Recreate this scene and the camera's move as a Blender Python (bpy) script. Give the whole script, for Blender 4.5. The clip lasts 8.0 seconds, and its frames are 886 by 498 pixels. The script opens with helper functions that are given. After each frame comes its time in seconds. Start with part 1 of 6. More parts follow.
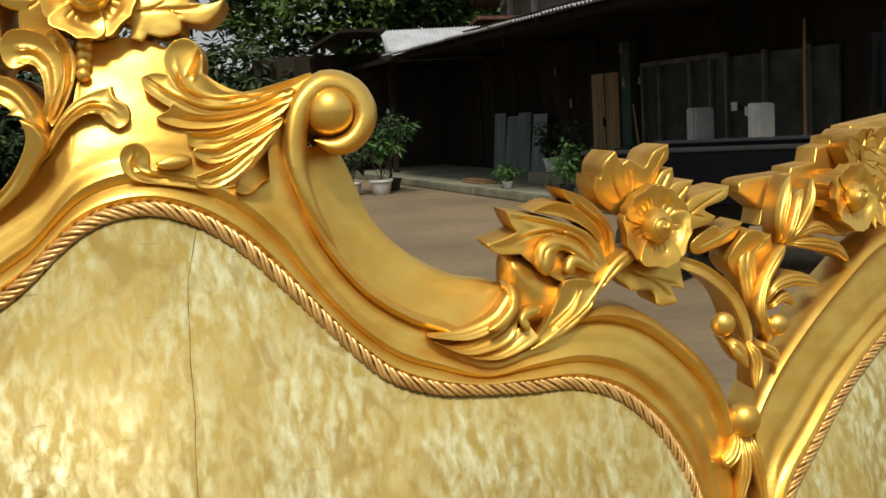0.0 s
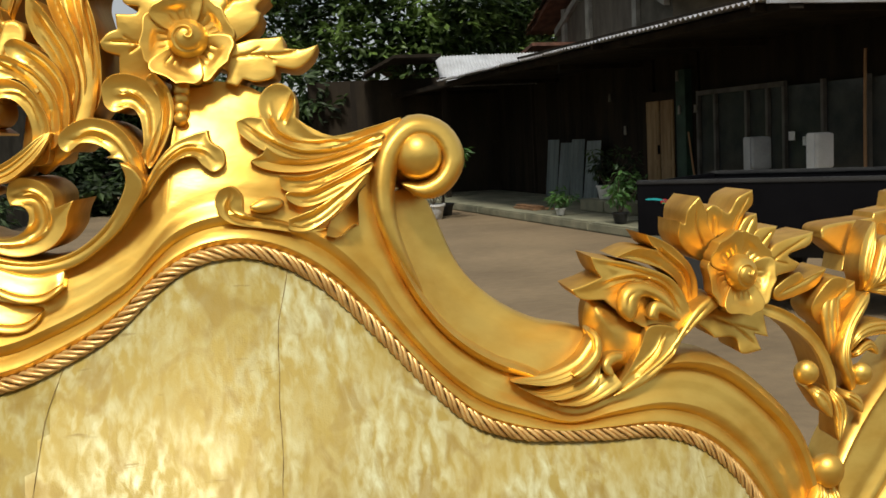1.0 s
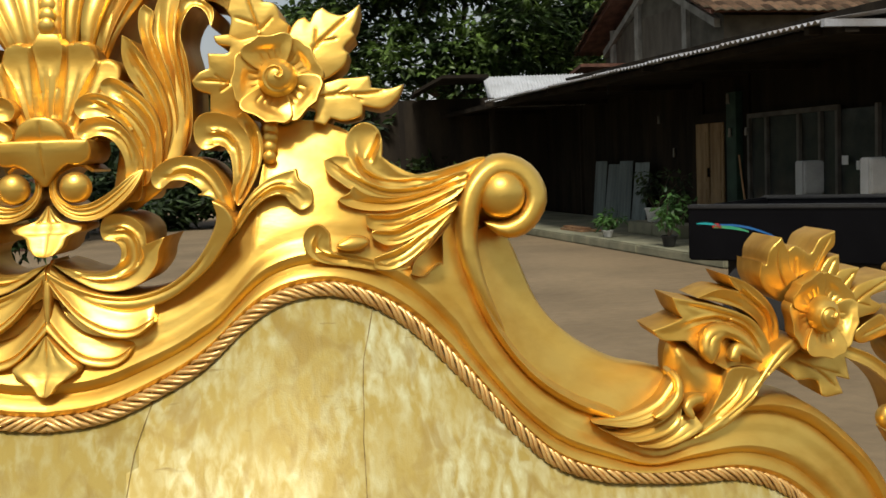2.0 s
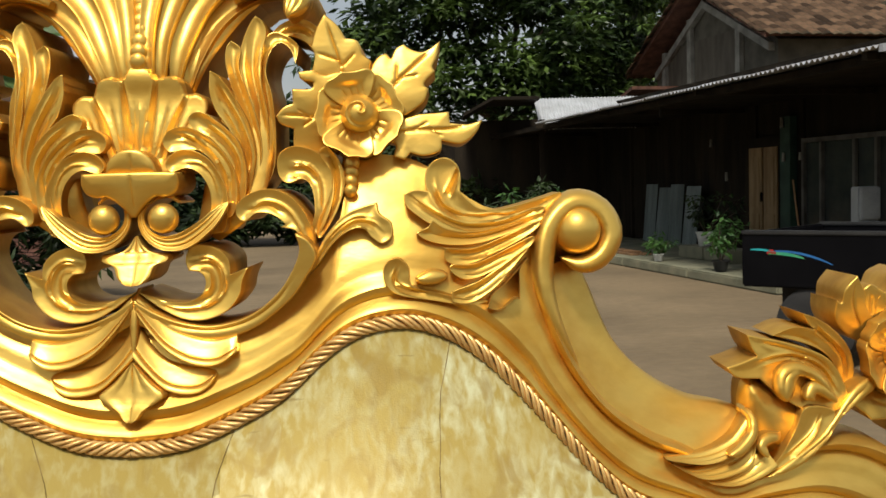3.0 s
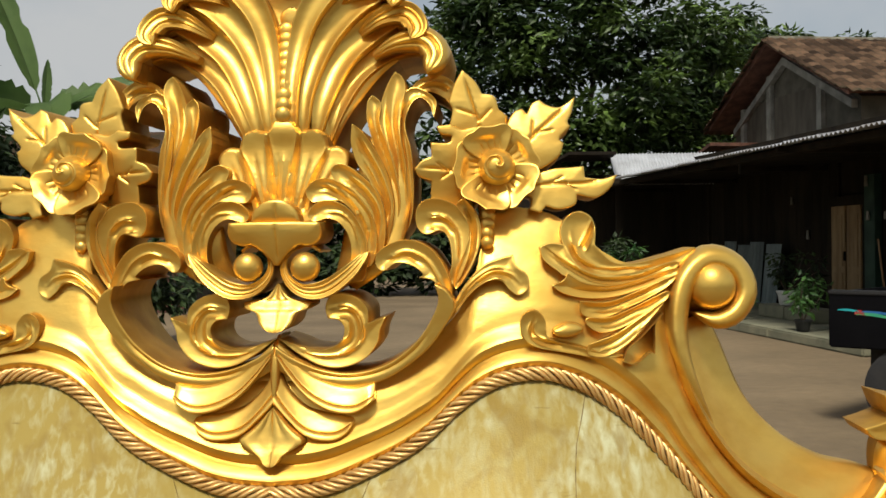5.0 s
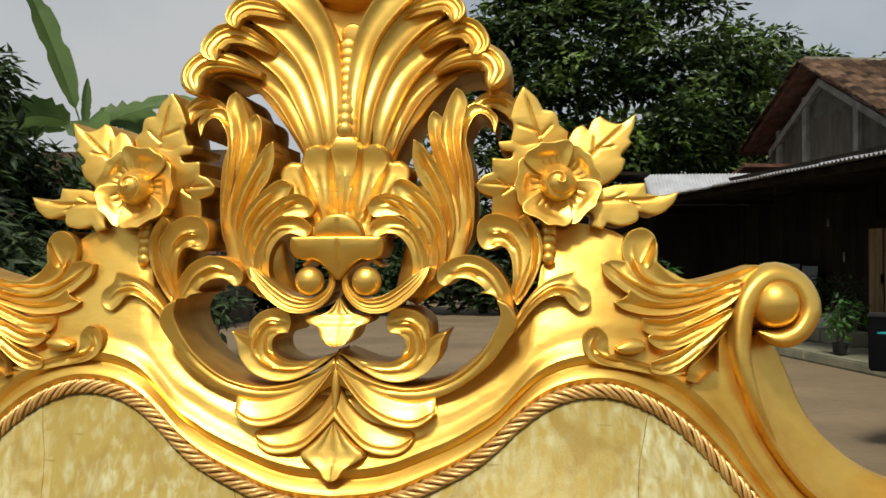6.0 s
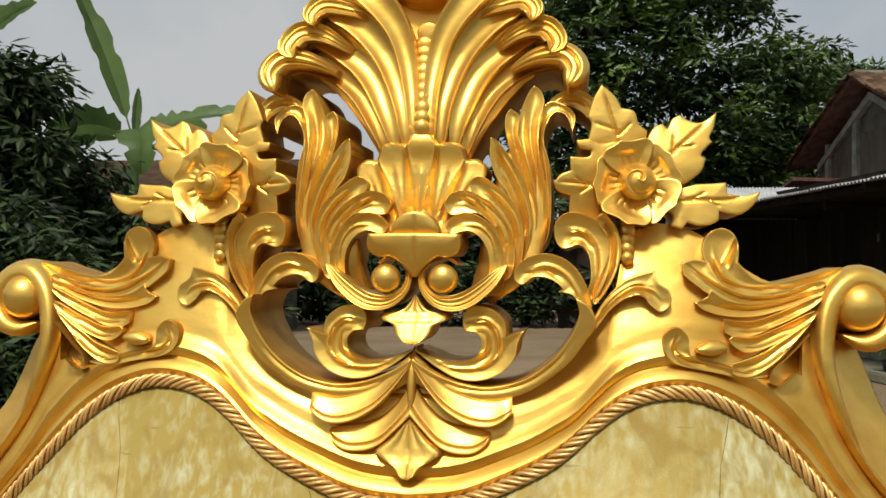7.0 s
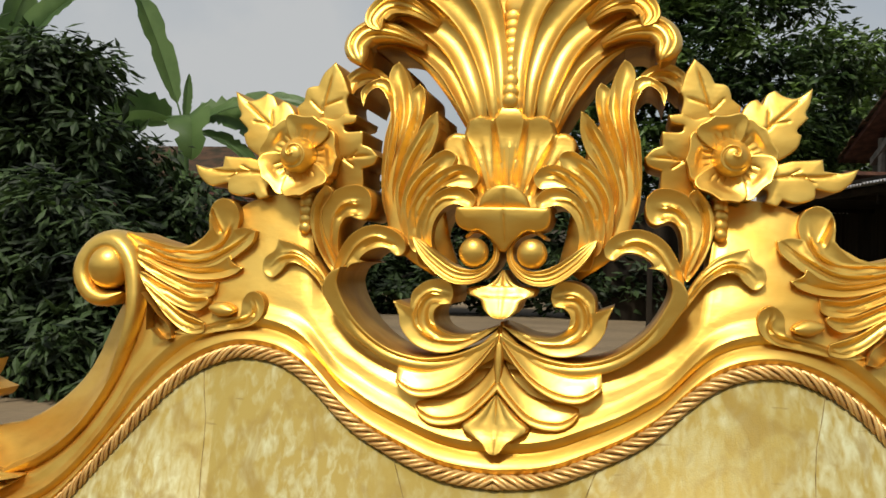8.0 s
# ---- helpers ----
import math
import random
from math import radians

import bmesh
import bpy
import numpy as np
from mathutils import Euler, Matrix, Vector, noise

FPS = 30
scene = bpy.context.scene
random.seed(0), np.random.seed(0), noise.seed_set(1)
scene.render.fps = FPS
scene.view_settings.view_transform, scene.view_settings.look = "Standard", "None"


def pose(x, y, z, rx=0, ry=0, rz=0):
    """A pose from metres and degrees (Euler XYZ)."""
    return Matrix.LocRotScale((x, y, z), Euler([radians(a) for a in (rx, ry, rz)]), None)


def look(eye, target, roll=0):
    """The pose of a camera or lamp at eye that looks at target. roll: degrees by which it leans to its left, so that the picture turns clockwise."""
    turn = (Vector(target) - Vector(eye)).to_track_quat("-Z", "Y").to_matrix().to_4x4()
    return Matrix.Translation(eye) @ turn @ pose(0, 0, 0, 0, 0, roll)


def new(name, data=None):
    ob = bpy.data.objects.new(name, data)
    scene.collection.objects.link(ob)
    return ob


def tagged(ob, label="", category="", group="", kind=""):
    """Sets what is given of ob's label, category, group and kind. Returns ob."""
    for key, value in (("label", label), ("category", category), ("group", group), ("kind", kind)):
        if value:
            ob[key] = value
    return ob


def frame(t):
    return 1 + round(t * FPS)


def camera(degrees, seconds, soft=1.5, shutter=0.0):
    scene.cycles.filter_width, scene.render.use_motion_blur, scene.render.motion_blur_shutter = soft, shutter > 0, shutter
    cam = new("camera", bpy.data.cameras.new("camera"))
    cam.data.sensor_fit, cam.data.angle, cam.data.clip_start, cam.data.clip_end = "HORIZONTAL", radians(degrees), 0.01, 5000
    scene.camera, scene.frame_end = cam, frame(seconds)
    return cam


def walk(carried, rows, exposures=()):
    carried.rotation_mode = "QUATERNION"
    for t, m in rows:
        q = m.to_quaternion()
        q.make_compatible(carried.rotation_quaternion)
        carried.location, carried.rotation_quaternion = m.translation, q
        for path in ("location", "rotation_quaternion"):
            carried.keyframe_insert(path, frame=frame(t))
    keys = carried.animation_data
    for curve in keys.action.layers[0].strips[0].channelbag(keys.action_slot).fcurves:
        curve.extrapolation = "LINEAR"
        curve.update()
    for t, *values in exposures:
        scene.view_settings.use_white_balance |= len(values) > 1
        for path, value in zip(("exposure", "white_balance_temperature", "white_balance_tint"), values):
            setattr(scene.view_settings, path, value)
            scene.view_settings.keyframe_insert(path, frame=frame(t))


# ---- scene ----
from mathutils import geometry

# ---- camera ----
cam = camera(46.0, 8.0, soft=1.6)
# seconds, eye x y z, yaw to the left, pitch up, roll
PATH = [
    (0.0, 0.3500, -0.8792, 1.2841, -7.73, -7.24, -3.41),
    (0.5, 0.3350, -0.8791, 1.2951, -6.33, -6.57, -3.03),
    (1.0, 0.3190, -0.8770, 1.3040, -5.07, -5.77, -2.74),
    (1.5, 0.3020, -0.8739, 1.3150, -3.92, -5.26, -2.46),
    (2.0, 0.2860, -0.8758, 1.3230, -2.67, -4.62, -2.17),
    (3.5, 0.2470, -0.8896, 1.3392, 0.98, -2.73, -1.21),
    (4.0, 0.2320, -0.8926, 1.3382, 1.89, -1.87, -1.02),
    (4.5, 0.2180, -0.8947, 1.3372, 2.84, -1.10, -0.83),
    (6.0, 0.1780, -0.8977, 1.3333, 5.45, 0.65, -0.16),
    (6.5, 0.1640, -0.8968, 1.3283, 6.40, 1.05, 0.13),
    (7.0, 0.1470, -0.8948, 1.3212, 7.76, 1.29, 0.51),
    (7.5, 0.1290, -0.8929, 1.3142, 8.80, 1.23, 0.80),
    (8.0, 0.1070, -0.8920, 1.3072, 10.11, 0.69, 1.39),
]


def aimed(x, y, z, yaw, pitch, roll):
    yaw, pitch = radians(yaw), radians(pitch)
    ahead = Vector((-math.sin(yaw) * math.cos(pitch), math.cos(yaw) * math.cos(pitch), math.sin(pitch)))
    eye = Vector((x, y, z))
    return look(eye, eye + ahead, roll)


walk(cam, [(t, aimed(*row)) for t, *row in PATH])

# ---- light ----
SUN_ELEVATION, SUN_AZIMUTH = 57.0, 190.0  # degrees; azimuth clockwise from +y
world = bpy.data.worlds.new("sky")
scene.world = world
world.use_nodes = True
wn, wl = world.node_tree.nodes, world.node_tree.links
sky = wn.new("ShaderNodeTexSky")
sky.sky_type = "NISHITA"
sky.sun_disc = False
sky.sun_elevation = radians(SUN_ELEVATION)
sky.sun_rotation = radians(SUN_AZIMUTH)
sky.air_density, sky.dust_density, sky.ozone_density = 1.2, 3.0, 1.0
# thin cloud veil over the blue
coord = wn.new("ShaderNodeTexCoord")
cloud = wn.new("ShaderNodeTexNoise")
cloud.inputs["Scale"].default_value, cloud.inputs["Detail"].default_value, cloud.inputs["Roughness"].default_value = 3.0, 6.0, 0.55
veil = wn.new("ShaderNodeValToRGB")
veil.color_ramp.elements[0].position, veil.color_ramp.elements[1].position = 0.38, 0.68
veil.color_ramp.elements[0].color, veil.color_ramp.elements[1].color = (0.42, 0.42, 0.42, 1), (1.0, 1.0, 1.0, 1)
blend = wn.new("ShaderNodeMixRGB")
blend.inputs["Color2"].default_value = (5.6, 5.75, 5.8, 1)
wl.new(coord.outputs["Generated"], cloud.inputs["Vector"])
wl.new(cloud.outputs["Fac"], veil.inputs["Fac"])
wl.new(veil.outputs["Color"], blend.inputs["Fac"])
wl.new(sky.outputs["Color"], blend.inputs["Color1"])
wl.new(blend.outputs["Color"], wn["Background"].inputs["Color"])
wn["Background"].inputs["Strength"].default_value = 0.093

sun = new("sun", bpy.data.lights.new("sun", "SUN"))
sun.data.energy, sun.data.angle, sun.data.color = 3.48, radians(13.0), (1.0, 0.95, 0.86)
el, az = radians(SUN_ELEVATION), radians(SUN_AZIMUTH)
toward = Vector((math.sin(az) * math.cos(el), math.cos(az) * math.cos(el), math.sin(el)))
sun.matrix_world = look(toward * 30, (0, 0, 0))
scene.view_settings.exposure = 0.0

# ---- materials ----
def material(name, base, rough=0.6, metal=0.0, second=None, scale=8.0, bump=0.15, bump_scale=60.0, rough_var=0.12, fine=True,
             spread=(0.35, 0.65), stretch=(1, 1, 1), per_object=0.0, island=0.0, distance=0.004, generated=False):
    """A surface with two colours mixed by noise, a fine grain, uneven gloss and relief."""
    m = bpy.data.materials.new(name)
    m.use_nodes = True
    n, l = m.node_tree.nodes, m.node_tree.links
    bsdf = n["Principled BSDF"]
    tc = n.new("ShaderNodeTexCoord")
    mp = n.new("ShaderNodeMapping")
    mp.inputs["Scale"].default_value = stretch
    l.new(tc.outputs["Generated" if generated else "Object"], mp.inputs["Vector"])
    big = n.new("ShaderNodeTexNoise")
    big.inputs["Scale"].default_value, big.inputs["Detail"].default_value = scale, 5.0
    l.new(mp.outputs["Vector"], big.inputs["Vector"])
    ramp = n.new("ShaderNodeValToRGB")
    ramp.color_ramp.elements[0].position, ramp.color_ramp.elements[1].position = spread
    ramp.color_ramp.elements[0].color = (*base, 1)
    ramp.color_ramp.elements[1].color = (*(second or [c * 0.7 for c in base]), 1)
    l.new(big.outputs["Fac"], ramp.inputs["Fac"])
    colour = ramp.outputs["Color"]
    small = n.new("ShaderNodeTexNoise")
    small.inputs["Scale"].default_value, small.inputs["Detail"].default_value = bump_scale, 6.0
    l.new(mp.outputs["Vector"], small.inputs["Vector"])
    if fine:
        grain = n.new("ShaderNodeMixRGB")
        grain.blend_type = "OVERLAY"
        grain.inputs["Fac"].default_value = 0.25
        l.new(colour, grain.inputs["Color1"])
        l.new(small.outputs["Fac"], grain.inputs["Color2"])
        colour = grain.outputs["Color"]
    if per_object or island:
        hsv = n.new("ShaderNodeHueSaturation")
        src = n.new("ShaderNodeObjectInfo").outputs["Random"] if per_object else n.new("ShaderNodeNewGeometry").outputs["Random Per Island"]
        amount = per_object or island
        mr = n.new("ShaderNodeMapRange")
        mr.inputs["To Min"].default_value, mr.inputs["To Max"].default_value = 1 - amount, 1 + amount
        l.new(src, mr.inputs["Value"])
        l.new(mr.outputs["Result"], hsv.inputs["Value"])
        l.new(colour, hsv.inputs["Color"])
        colour = hsv.outputs["Color"]
    l.new(colour, bsdf.inputs["Base Color"])
    rr = n.new("ShaderNodeMapRange")
    rr.inputs["To Min"].default_value, rr.inputs["To Max"].default_value = max(0.03, rough - rough_var), min(1, rough + rough_var)
    l.new(big.outputs["Fac"], rr.inputs["Value"])
    l.new(rr.outputs["Result"], bsdf.inputs["Roughness"])
    bsdf.inputs["Metallic"].default_value = metal
    if bump:
        bp = n.new("ShaderNodeBump")
        bp.inputs["Strength"].default_value, bp.inputs["Distance"].default_value = bump, distance
        l.new(small.outputs["Fac"], bp.inputs["Height"])
        l.new(bp.outputs["Normal"], bsdf.inputs["Normal"])
    return m


GOLD = material("gold_leaf_paint", (0.90, 0.588, 0.126), 0.395, 0.84, (0.73, 0.410, 0.064), scale=24, stretch=(0.6, 1, 1.3), bump=0.30, bump_scale=38, rough_var=0.10, distance=0.003, fine=False, spread=(0.40, 0.72))
# sawn sides take a darker, browner gold than the carved faces
GOLD_SIDE = material("dark_gold_on_sawn_edge", (0.66, 0.385, 0.072), 0.50, 0.78, (0.42, 0.215, 0.034), scale=14, bump=0.3, bump_scale=50, rough_var=0.1, distance=0.003)
ROPE = material("satin_cord", (0.86, 0.56, 0.20), 0.34, 0.45, (0.60, 0.34, 0.10), scale=60, bump=0.25, bump_scale=500, rough_var=0.08, distance=0.001)
DIRT = material("packed_earth", (0.205, 0.148, 0.080), 0.95, 0, (0.140, 0.100, 0.053), scale=0.6, bump=0.6, bump_scale=9, distance=0.03)
CONCRETE = material("worn_concrete", (0.235, 0.225, 0.145), 0.9, 0, (0.14, 0.14, 0.09), scale=2.5, bump=0.3, bump_scale=40)
DARK_WOOD = material("aged_dark_timber", (0.030, 0.023, 0.015), 0.9, 0, (0.016, 0.013, 0.010), scale=3, bump=0.3, bump_scale=25, stretch=(1, 1, 0.2), per_object=0.25)
DOOR_WOOD = material("varnished_door_wood", (0.34, 0.23, 0.11), 0.6, 0, (0.20, 0.12, 0.05), scale=6, bump=0.2, bump_scale=40, stretch=(1, 1, 0.15))
GREEN_PAINT = material("dark_green_paint", (0.02, 0.06, 0.035), 0.6, 0, (0.012, 0.035, 0.025), scale=4, bump=0.15)
GREY_SHEET = material("weathered_grey_sheet", (0.17, 0.205, 0.195), 0.6, 0.1, (0.10, 0.125, 0.12), scale=3, bump=0.15, stretch=(1, 1, 0.3), per_object=0.2)
ZINC = material("zinc_roof_sheet", (0.55, 0.56, 0.57), 0.42, 0.6, (0.36, 0.34, 0.32), scale=2.0, bump=0.1, per_object=0.08)
WHITE_ROOF = material("pale_roof_sheet", (0.50, 0.52, 0.54), 0.55, 0.0, (0.36, 0.37, 0.38), scale=2.0, bump=0.1, per_object=0.04)
OLD_PLASTER = material("grey_old_plaster", (0.118, 0.108, 0.083), 0.9, 0, (0.070, 0.063, 0.049), scale=2.2, bump=0.3)
PALE_TRIM = material("weathered_pale_trim", (0.27, 0.26, 0.22), 0.8, 0, (0.16, 0.15, 0.125), scale=4, bump=0.2)
TILE = material("clay_roof_tile", (0.105, 0.058, 0.034), 0.9, 0, (0.040, 0.036, 0.022), scale=3.5, bump=0.35, bump_scale=30, per_object=0.75)
TILE_STUFF = material("clay_roof_tile_far", (0.105, 0.058, 0.034), 0.9, 0, (0.040, 0.036, 0.022), scale=3.5, bump=0.35, bump_scale=30, island=0.75)
VERGE = material("red_clay_verge", (0.17, 0.075, 0.045), 0.9, 0, (0.08, 0.035, 0.024), scale=5, bump=0.4, bump_scale=30)
RIDGE = material("lichen_ridge", (0.20, 0.19, 0.14), 0.95, 0, (0.09, 0.075, 0.05), scale=4, bump=0.4)
GABLE_BOARD = material("grey_gable_board", (0.085, 0.072, 0.050), 0.85, 0, (0.060, 0.048, 0.034), scale=5, bump=0.2, stretch=(1, 1, 0.3))
BRICK = material("rough_red_brick", (0.15, 0.065, 0.042), 0.9, 0, (0.09, 0.045, 0.034), scale=3, bump=0.4, bump_scale=40, per_object=0.3)
MORTAR = material("grey_mortar", (0.30, 0.28, 0.25), 0.95, 0, (0.22, 0.2, 0.18), scale=5, bump=0.4)
TRUCK_BLACK = material("black_car_paint", (0.003, 0.003, 0.004), 0.42, 0, (0.004, 0.004, 0.005), scale=6, bump=0.0, rough_var=0.06)
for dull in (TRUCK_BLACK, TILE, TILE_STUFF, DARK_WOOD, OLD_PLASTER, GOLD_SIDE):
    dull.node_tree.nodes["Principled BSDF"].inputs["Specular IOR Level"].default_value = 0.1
RUBBER = material("tyre_rubber", (0.018, 0.018, 0.018), 0.85, 0, (0.03, 0.028, 0.026), scale=8, bump=0.3)
STEEL = material("grey_wheel_steel", (0.30, 0.30, 0.30), 0.45, 0.7, (0.2, 0.2, 0.2), scale=10, bump=0.1)
DECAL_BLUE = material("blue_decal", (0.03, 0.16, 0.42), 0.4, 0, (0.02, 0.12, 0.35), scale=9, bump=0.0)
DECAL_TURQUOISE = material("turquoise_decal", (0.02, 0.40, 0.42), 0.4, 0, (0.02, 0.32, 0.34), scale=9, bump=0.0)
DECAL_GREEN = material("green_decal", (0.20, 0.48, 0.14), 0.4, 0, (0.04, 0.34, 0.18), scale=9, bump=0.0)
DECAL_RED = material("red_decal", (0.55, 0.03, 0.03), 0.4, 0, (0.45, 0.03, 0.03), scale=9, bump=0.0)
WHITE_PAINT = material("off_white_enamel", (0.70, 0.72, 0.70), 0.4, 0, (0.58, 0.60, 0.58), scale=3, bump=0.05)
GREY_PAINT = material("grey_enamel", (0.34, 0.36, 0.36), 0.45, 0, (0.26, 0.28, 0.28), scale=3, bump=0.05)
PLASTIC_BLACK = material("black_pot_plastic", (0.02, 0.02, 0.02), 0.5, 0, (0.03, 0.03, 0.028), scale=8, bump=0.1)
POT_WHITE = material("white_pot_glaze", (0.68, 0.68, 0.65), 0.5, 0, (0.5, 0.5, 0.47), scale=8, bump=0.1)
SOIL = material("potting_soil", (0.05, 0.035, 0.025), 1.0, 0, (0.03, 0.02, 0.015), scale=20, bump=0.5)
BARK = material("tree_bark", (0.14, 0.105, 0.075), 0.95, 0, (0.08, 0.06, 0.045), scale=6, bump=0.6, bump_scale=30, stretch=(1, 1, 0.3))


def leaf_material(name, base, second, rough=0.45, island=0.45, through_light=0.3, scale=1.6):
    m = material(name, base, rough, 0, second, scale=scale, bump=0.0, fine=False, island=island, spread=(0.46, 0.66))
    n, l = m.node_tree.nodes, m.node_tree.links
    bsdf = n["Principled BSDF"]
    thin = n.new("ShaderNodeBsdfTranslucent")
    mixer = n.new("ShaderNodeMixShader")
    mixer.inputs["Fac"].default_value = through_light
    l.new(bsdf.inputs["Base Color"].links[0].from_socket, thin.inputs["Color"])
    l.new(bsdf.outputs["BSDF"], mixer.inputs[1])
    l.new(thin.outputs["BSDF"], mixer.inputs[2])
    l.new(mixer.outputs["Shader"], n["Material Output"].inputs["Surface"])
    return m


# its wide dark-pale patches paint shaded and sunlit clumps into the leaf colour
LEAF = leaf_material("broad_tree_leaf", (0.024, 0.048, 0.011), (0.135, 0.215, 0.044), island=0.5, scale=0.85)
LEAF_DARK = leaf_material("dark_shrub_leaf", (0.040, 0.070, 0.017), (0.010, 0.021, 0.007), rough=0.65, island=0.65, scale=2.2)
LEAF_POT = leaf_material("pot_plant_leaf", (0.07, 0.16, 0.03), (0.035, 0.10, 0.025))
BANANA = leaf_material("banana_leaf", (0.20, 0.31, 0.10), (0.11, 0.20, 0.06), rough=0.4, island=0.15)


def velvet_material(name, lean_low, lean_high, flecks):
    """Crushed velvet: the nap leans upwards, in patches more or less, and shines along its lean; pale sheen and crease
    shade are also painted into its colour.
    """
    m = bpy.data.materials.new(name)
    m.use_nodes = True
    n, l = m.node_tree.nodes, m.node_tree.links
    bsdf = n["Principled BSDF"]
    tc = n.new("ShaderNodeTexCoord")

    def noise_node(scale, detail, turn=0.0, stretch=(1, 1, 1), distortion=0.0):
        mp = n.new("ShaderNodeMapping")
        mp.inputs["Rotation"].default_value, mp.inputs["Scale"].default_value = (0, radians(turn), 0), stretch
        l.new(tc.outputs["Object"], mp.inputs["Vector"])
        t = n.new("ShaderNodeTexNoise")
        t.inputs["Scale"].default_value, t.inputs["Detail"].default_value, t.inputs["Distortion"].default_value = scale, detail, distortion
        l.new(mp.outputs["Vector"], t.inputs["Vector"])
        return t.outputs["Fac"]

    def ranged(value, lo, hi, a, b):
        r = n.new("ShaderNodeMapRange")
        r.inputs["From Min"].default_value, r.inputs["From Max"].default_value = lo, hi
        r.inputs["To Min"].default_value, r.inputs["To Max"].default_value = a, b
        l.new(value, r.inputs["Value"])
        return r.outputs["Result"]

    def math_node(op, a, b):
        q = n.new("ShaderNodeMath")
        q.operation = op
        l.new(a, q.inputs[0])
        if isinstance(b, float):
            q.inputs[1].default_value = b
        else:
            l.new(b, q.inputs[1])
        return q.outputs["Value"]

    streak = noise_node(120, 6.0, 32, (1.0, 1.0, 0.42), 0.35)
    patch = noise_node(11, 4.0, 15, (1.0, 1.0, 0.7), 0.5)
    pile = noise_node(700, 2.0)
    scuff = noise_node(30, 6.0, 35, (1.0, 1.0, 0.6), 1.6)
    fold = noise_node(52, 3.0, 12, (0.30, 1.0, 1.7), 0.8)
    # pale flecks: the shine of the crushed nap painted as colour
    sheen_fleck = math_node("MULTIPLY", ranged(streak, flecks - 0.15, flecks + 0.19, 0.0, 1.0), ranged(patch, 0.36, 0.62, 0.25, 1.25))
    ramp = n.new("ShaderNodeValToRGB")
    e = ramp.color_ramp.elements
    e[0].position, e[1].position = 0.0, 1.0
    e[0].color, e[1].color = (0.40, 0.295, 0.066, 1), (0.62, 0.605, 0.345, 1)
    l.new(sheen_fleck, ramp.inputs["Fac"])
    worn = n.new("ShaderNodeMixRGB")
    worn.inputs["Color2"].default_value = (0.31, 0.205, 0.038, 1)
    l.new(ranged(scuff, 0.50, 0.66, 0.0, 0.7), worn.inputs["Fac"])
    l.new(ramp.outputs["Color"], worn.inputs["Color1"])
    # dark dashes stand for the shade in small creases; no relief here
    crease_shade = n.new("ShaderNodeMixRGB")
    crease_shade.inputs["Color2"].default_value = (0.22, 0.145, 0.028, 1)
    l.new(ranged(fold, 0.695, 0.75, 0.0, 0.6), crease_shade.inputs["Fac"])
    l.new(worn.outputs["Color"], crease_shade.inputs["Color1"])
    l.new(crease_shade.outputs["Color"], bsdf.inputs["Base Color"])
    bsdf.inputs["Metallic"].default_value = 0.26
    l.new(ranged(sheen_fleck, 0.0, 1.0, 0.56, 0.44), bsdf.inputs["Roughness"])
    bsdf.inputs["Sheen Weight"].default_value = 0.3
    bsdf.inputs["Sheen Roughness"].default_value = 0.35
    bsdf.inputs["Sheen Tint"].default_value = (0.95, 1.0, 0.78, 1)
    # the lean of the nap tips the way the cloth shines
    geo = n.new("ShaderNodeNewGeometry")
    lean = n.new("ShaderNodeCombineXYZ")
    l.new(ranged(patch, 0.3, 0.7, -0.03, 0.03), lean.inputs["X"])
    split = n.new("ShaderNodeSeparateXYZ")  # the lean changes with height, so the cloth shines paler lower down
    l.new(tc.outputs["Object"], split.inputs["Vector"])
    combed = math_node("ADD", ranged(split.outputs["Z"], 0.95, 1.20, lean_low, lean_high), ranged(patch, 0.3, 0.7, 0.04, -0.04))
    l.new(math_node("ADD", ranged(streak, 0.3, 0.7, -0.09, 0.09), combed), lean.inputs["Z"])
    tip = n.new("ShaderNodeVectorMath")
    l.new(geo.outputs["Normal"], tip.inputs[0])
    l.new(lean.outputs["Vector"], tip.inputs[1])
    unit = n.new("ShaderNodeVectorMath")
    unit.operation = "NORMALIZE"
    l.new(tip.outputs["Vector"], unit.inputs[0])
    b1 = n.new("ShaderNodeBump")
    b1.inputs["Strength"].default_value, b1.inputs["Distance"].default_value = 0.14, 0.003
    l.new(streak, b1.inputs["Height"])
    l.new(unit.outputs["Vector"], b1.inputs["Normal"])
    b2 = n.new("ShaderNodeBump")
    b2.inputs["Strength"].default_value, b2.inputs["Distance"].default_value = 0.22, 0.0006
    l.new(pile, b2.inputs["Height"])
    l.new(b1.outputs["Normal"], b2.inputs["Normal"])
    l.new(b2.outputs["Normal"], bsdf.inputs["Normal"])
    return m


# cut from one cloth; flecks and lean paint each strip's sheen paler or duller
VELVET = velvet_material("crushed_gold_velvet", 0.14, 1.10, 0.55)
VELVET_DULL = velvet_material("crushed_gold_velvet_dull_sheen", 1.20, 1.35, 0.60)
VELVET_PALE = velvet_material("crushed_gold_velvet_pale_sheen", 0.30, 0.85, 0.51)

# ---- building blocks ----
def part(name, bm, mat, parent=None, label="", smooth=True, sharp=40.0):
    """Links a bmesh as one mesh object under a thing or a part."""
    bmesh.ops.recalc_face_normals(bm, faces=bm.faces)
    me = bpy.data.meshes.new(name)
    bm.to_mesh(me)
    bm.free()
    for m in mat if isinstance(mat, (list, tuple)) else [mat]:
        me.materials.append(m)
    if smooth:
        me.shade_smooth()
        me.set_sharp_from_angle(angle=radians(sharp))
    ob = new(name, me)
    ob.parent = parent
    if label:
        ob["label"] = label
    return ob


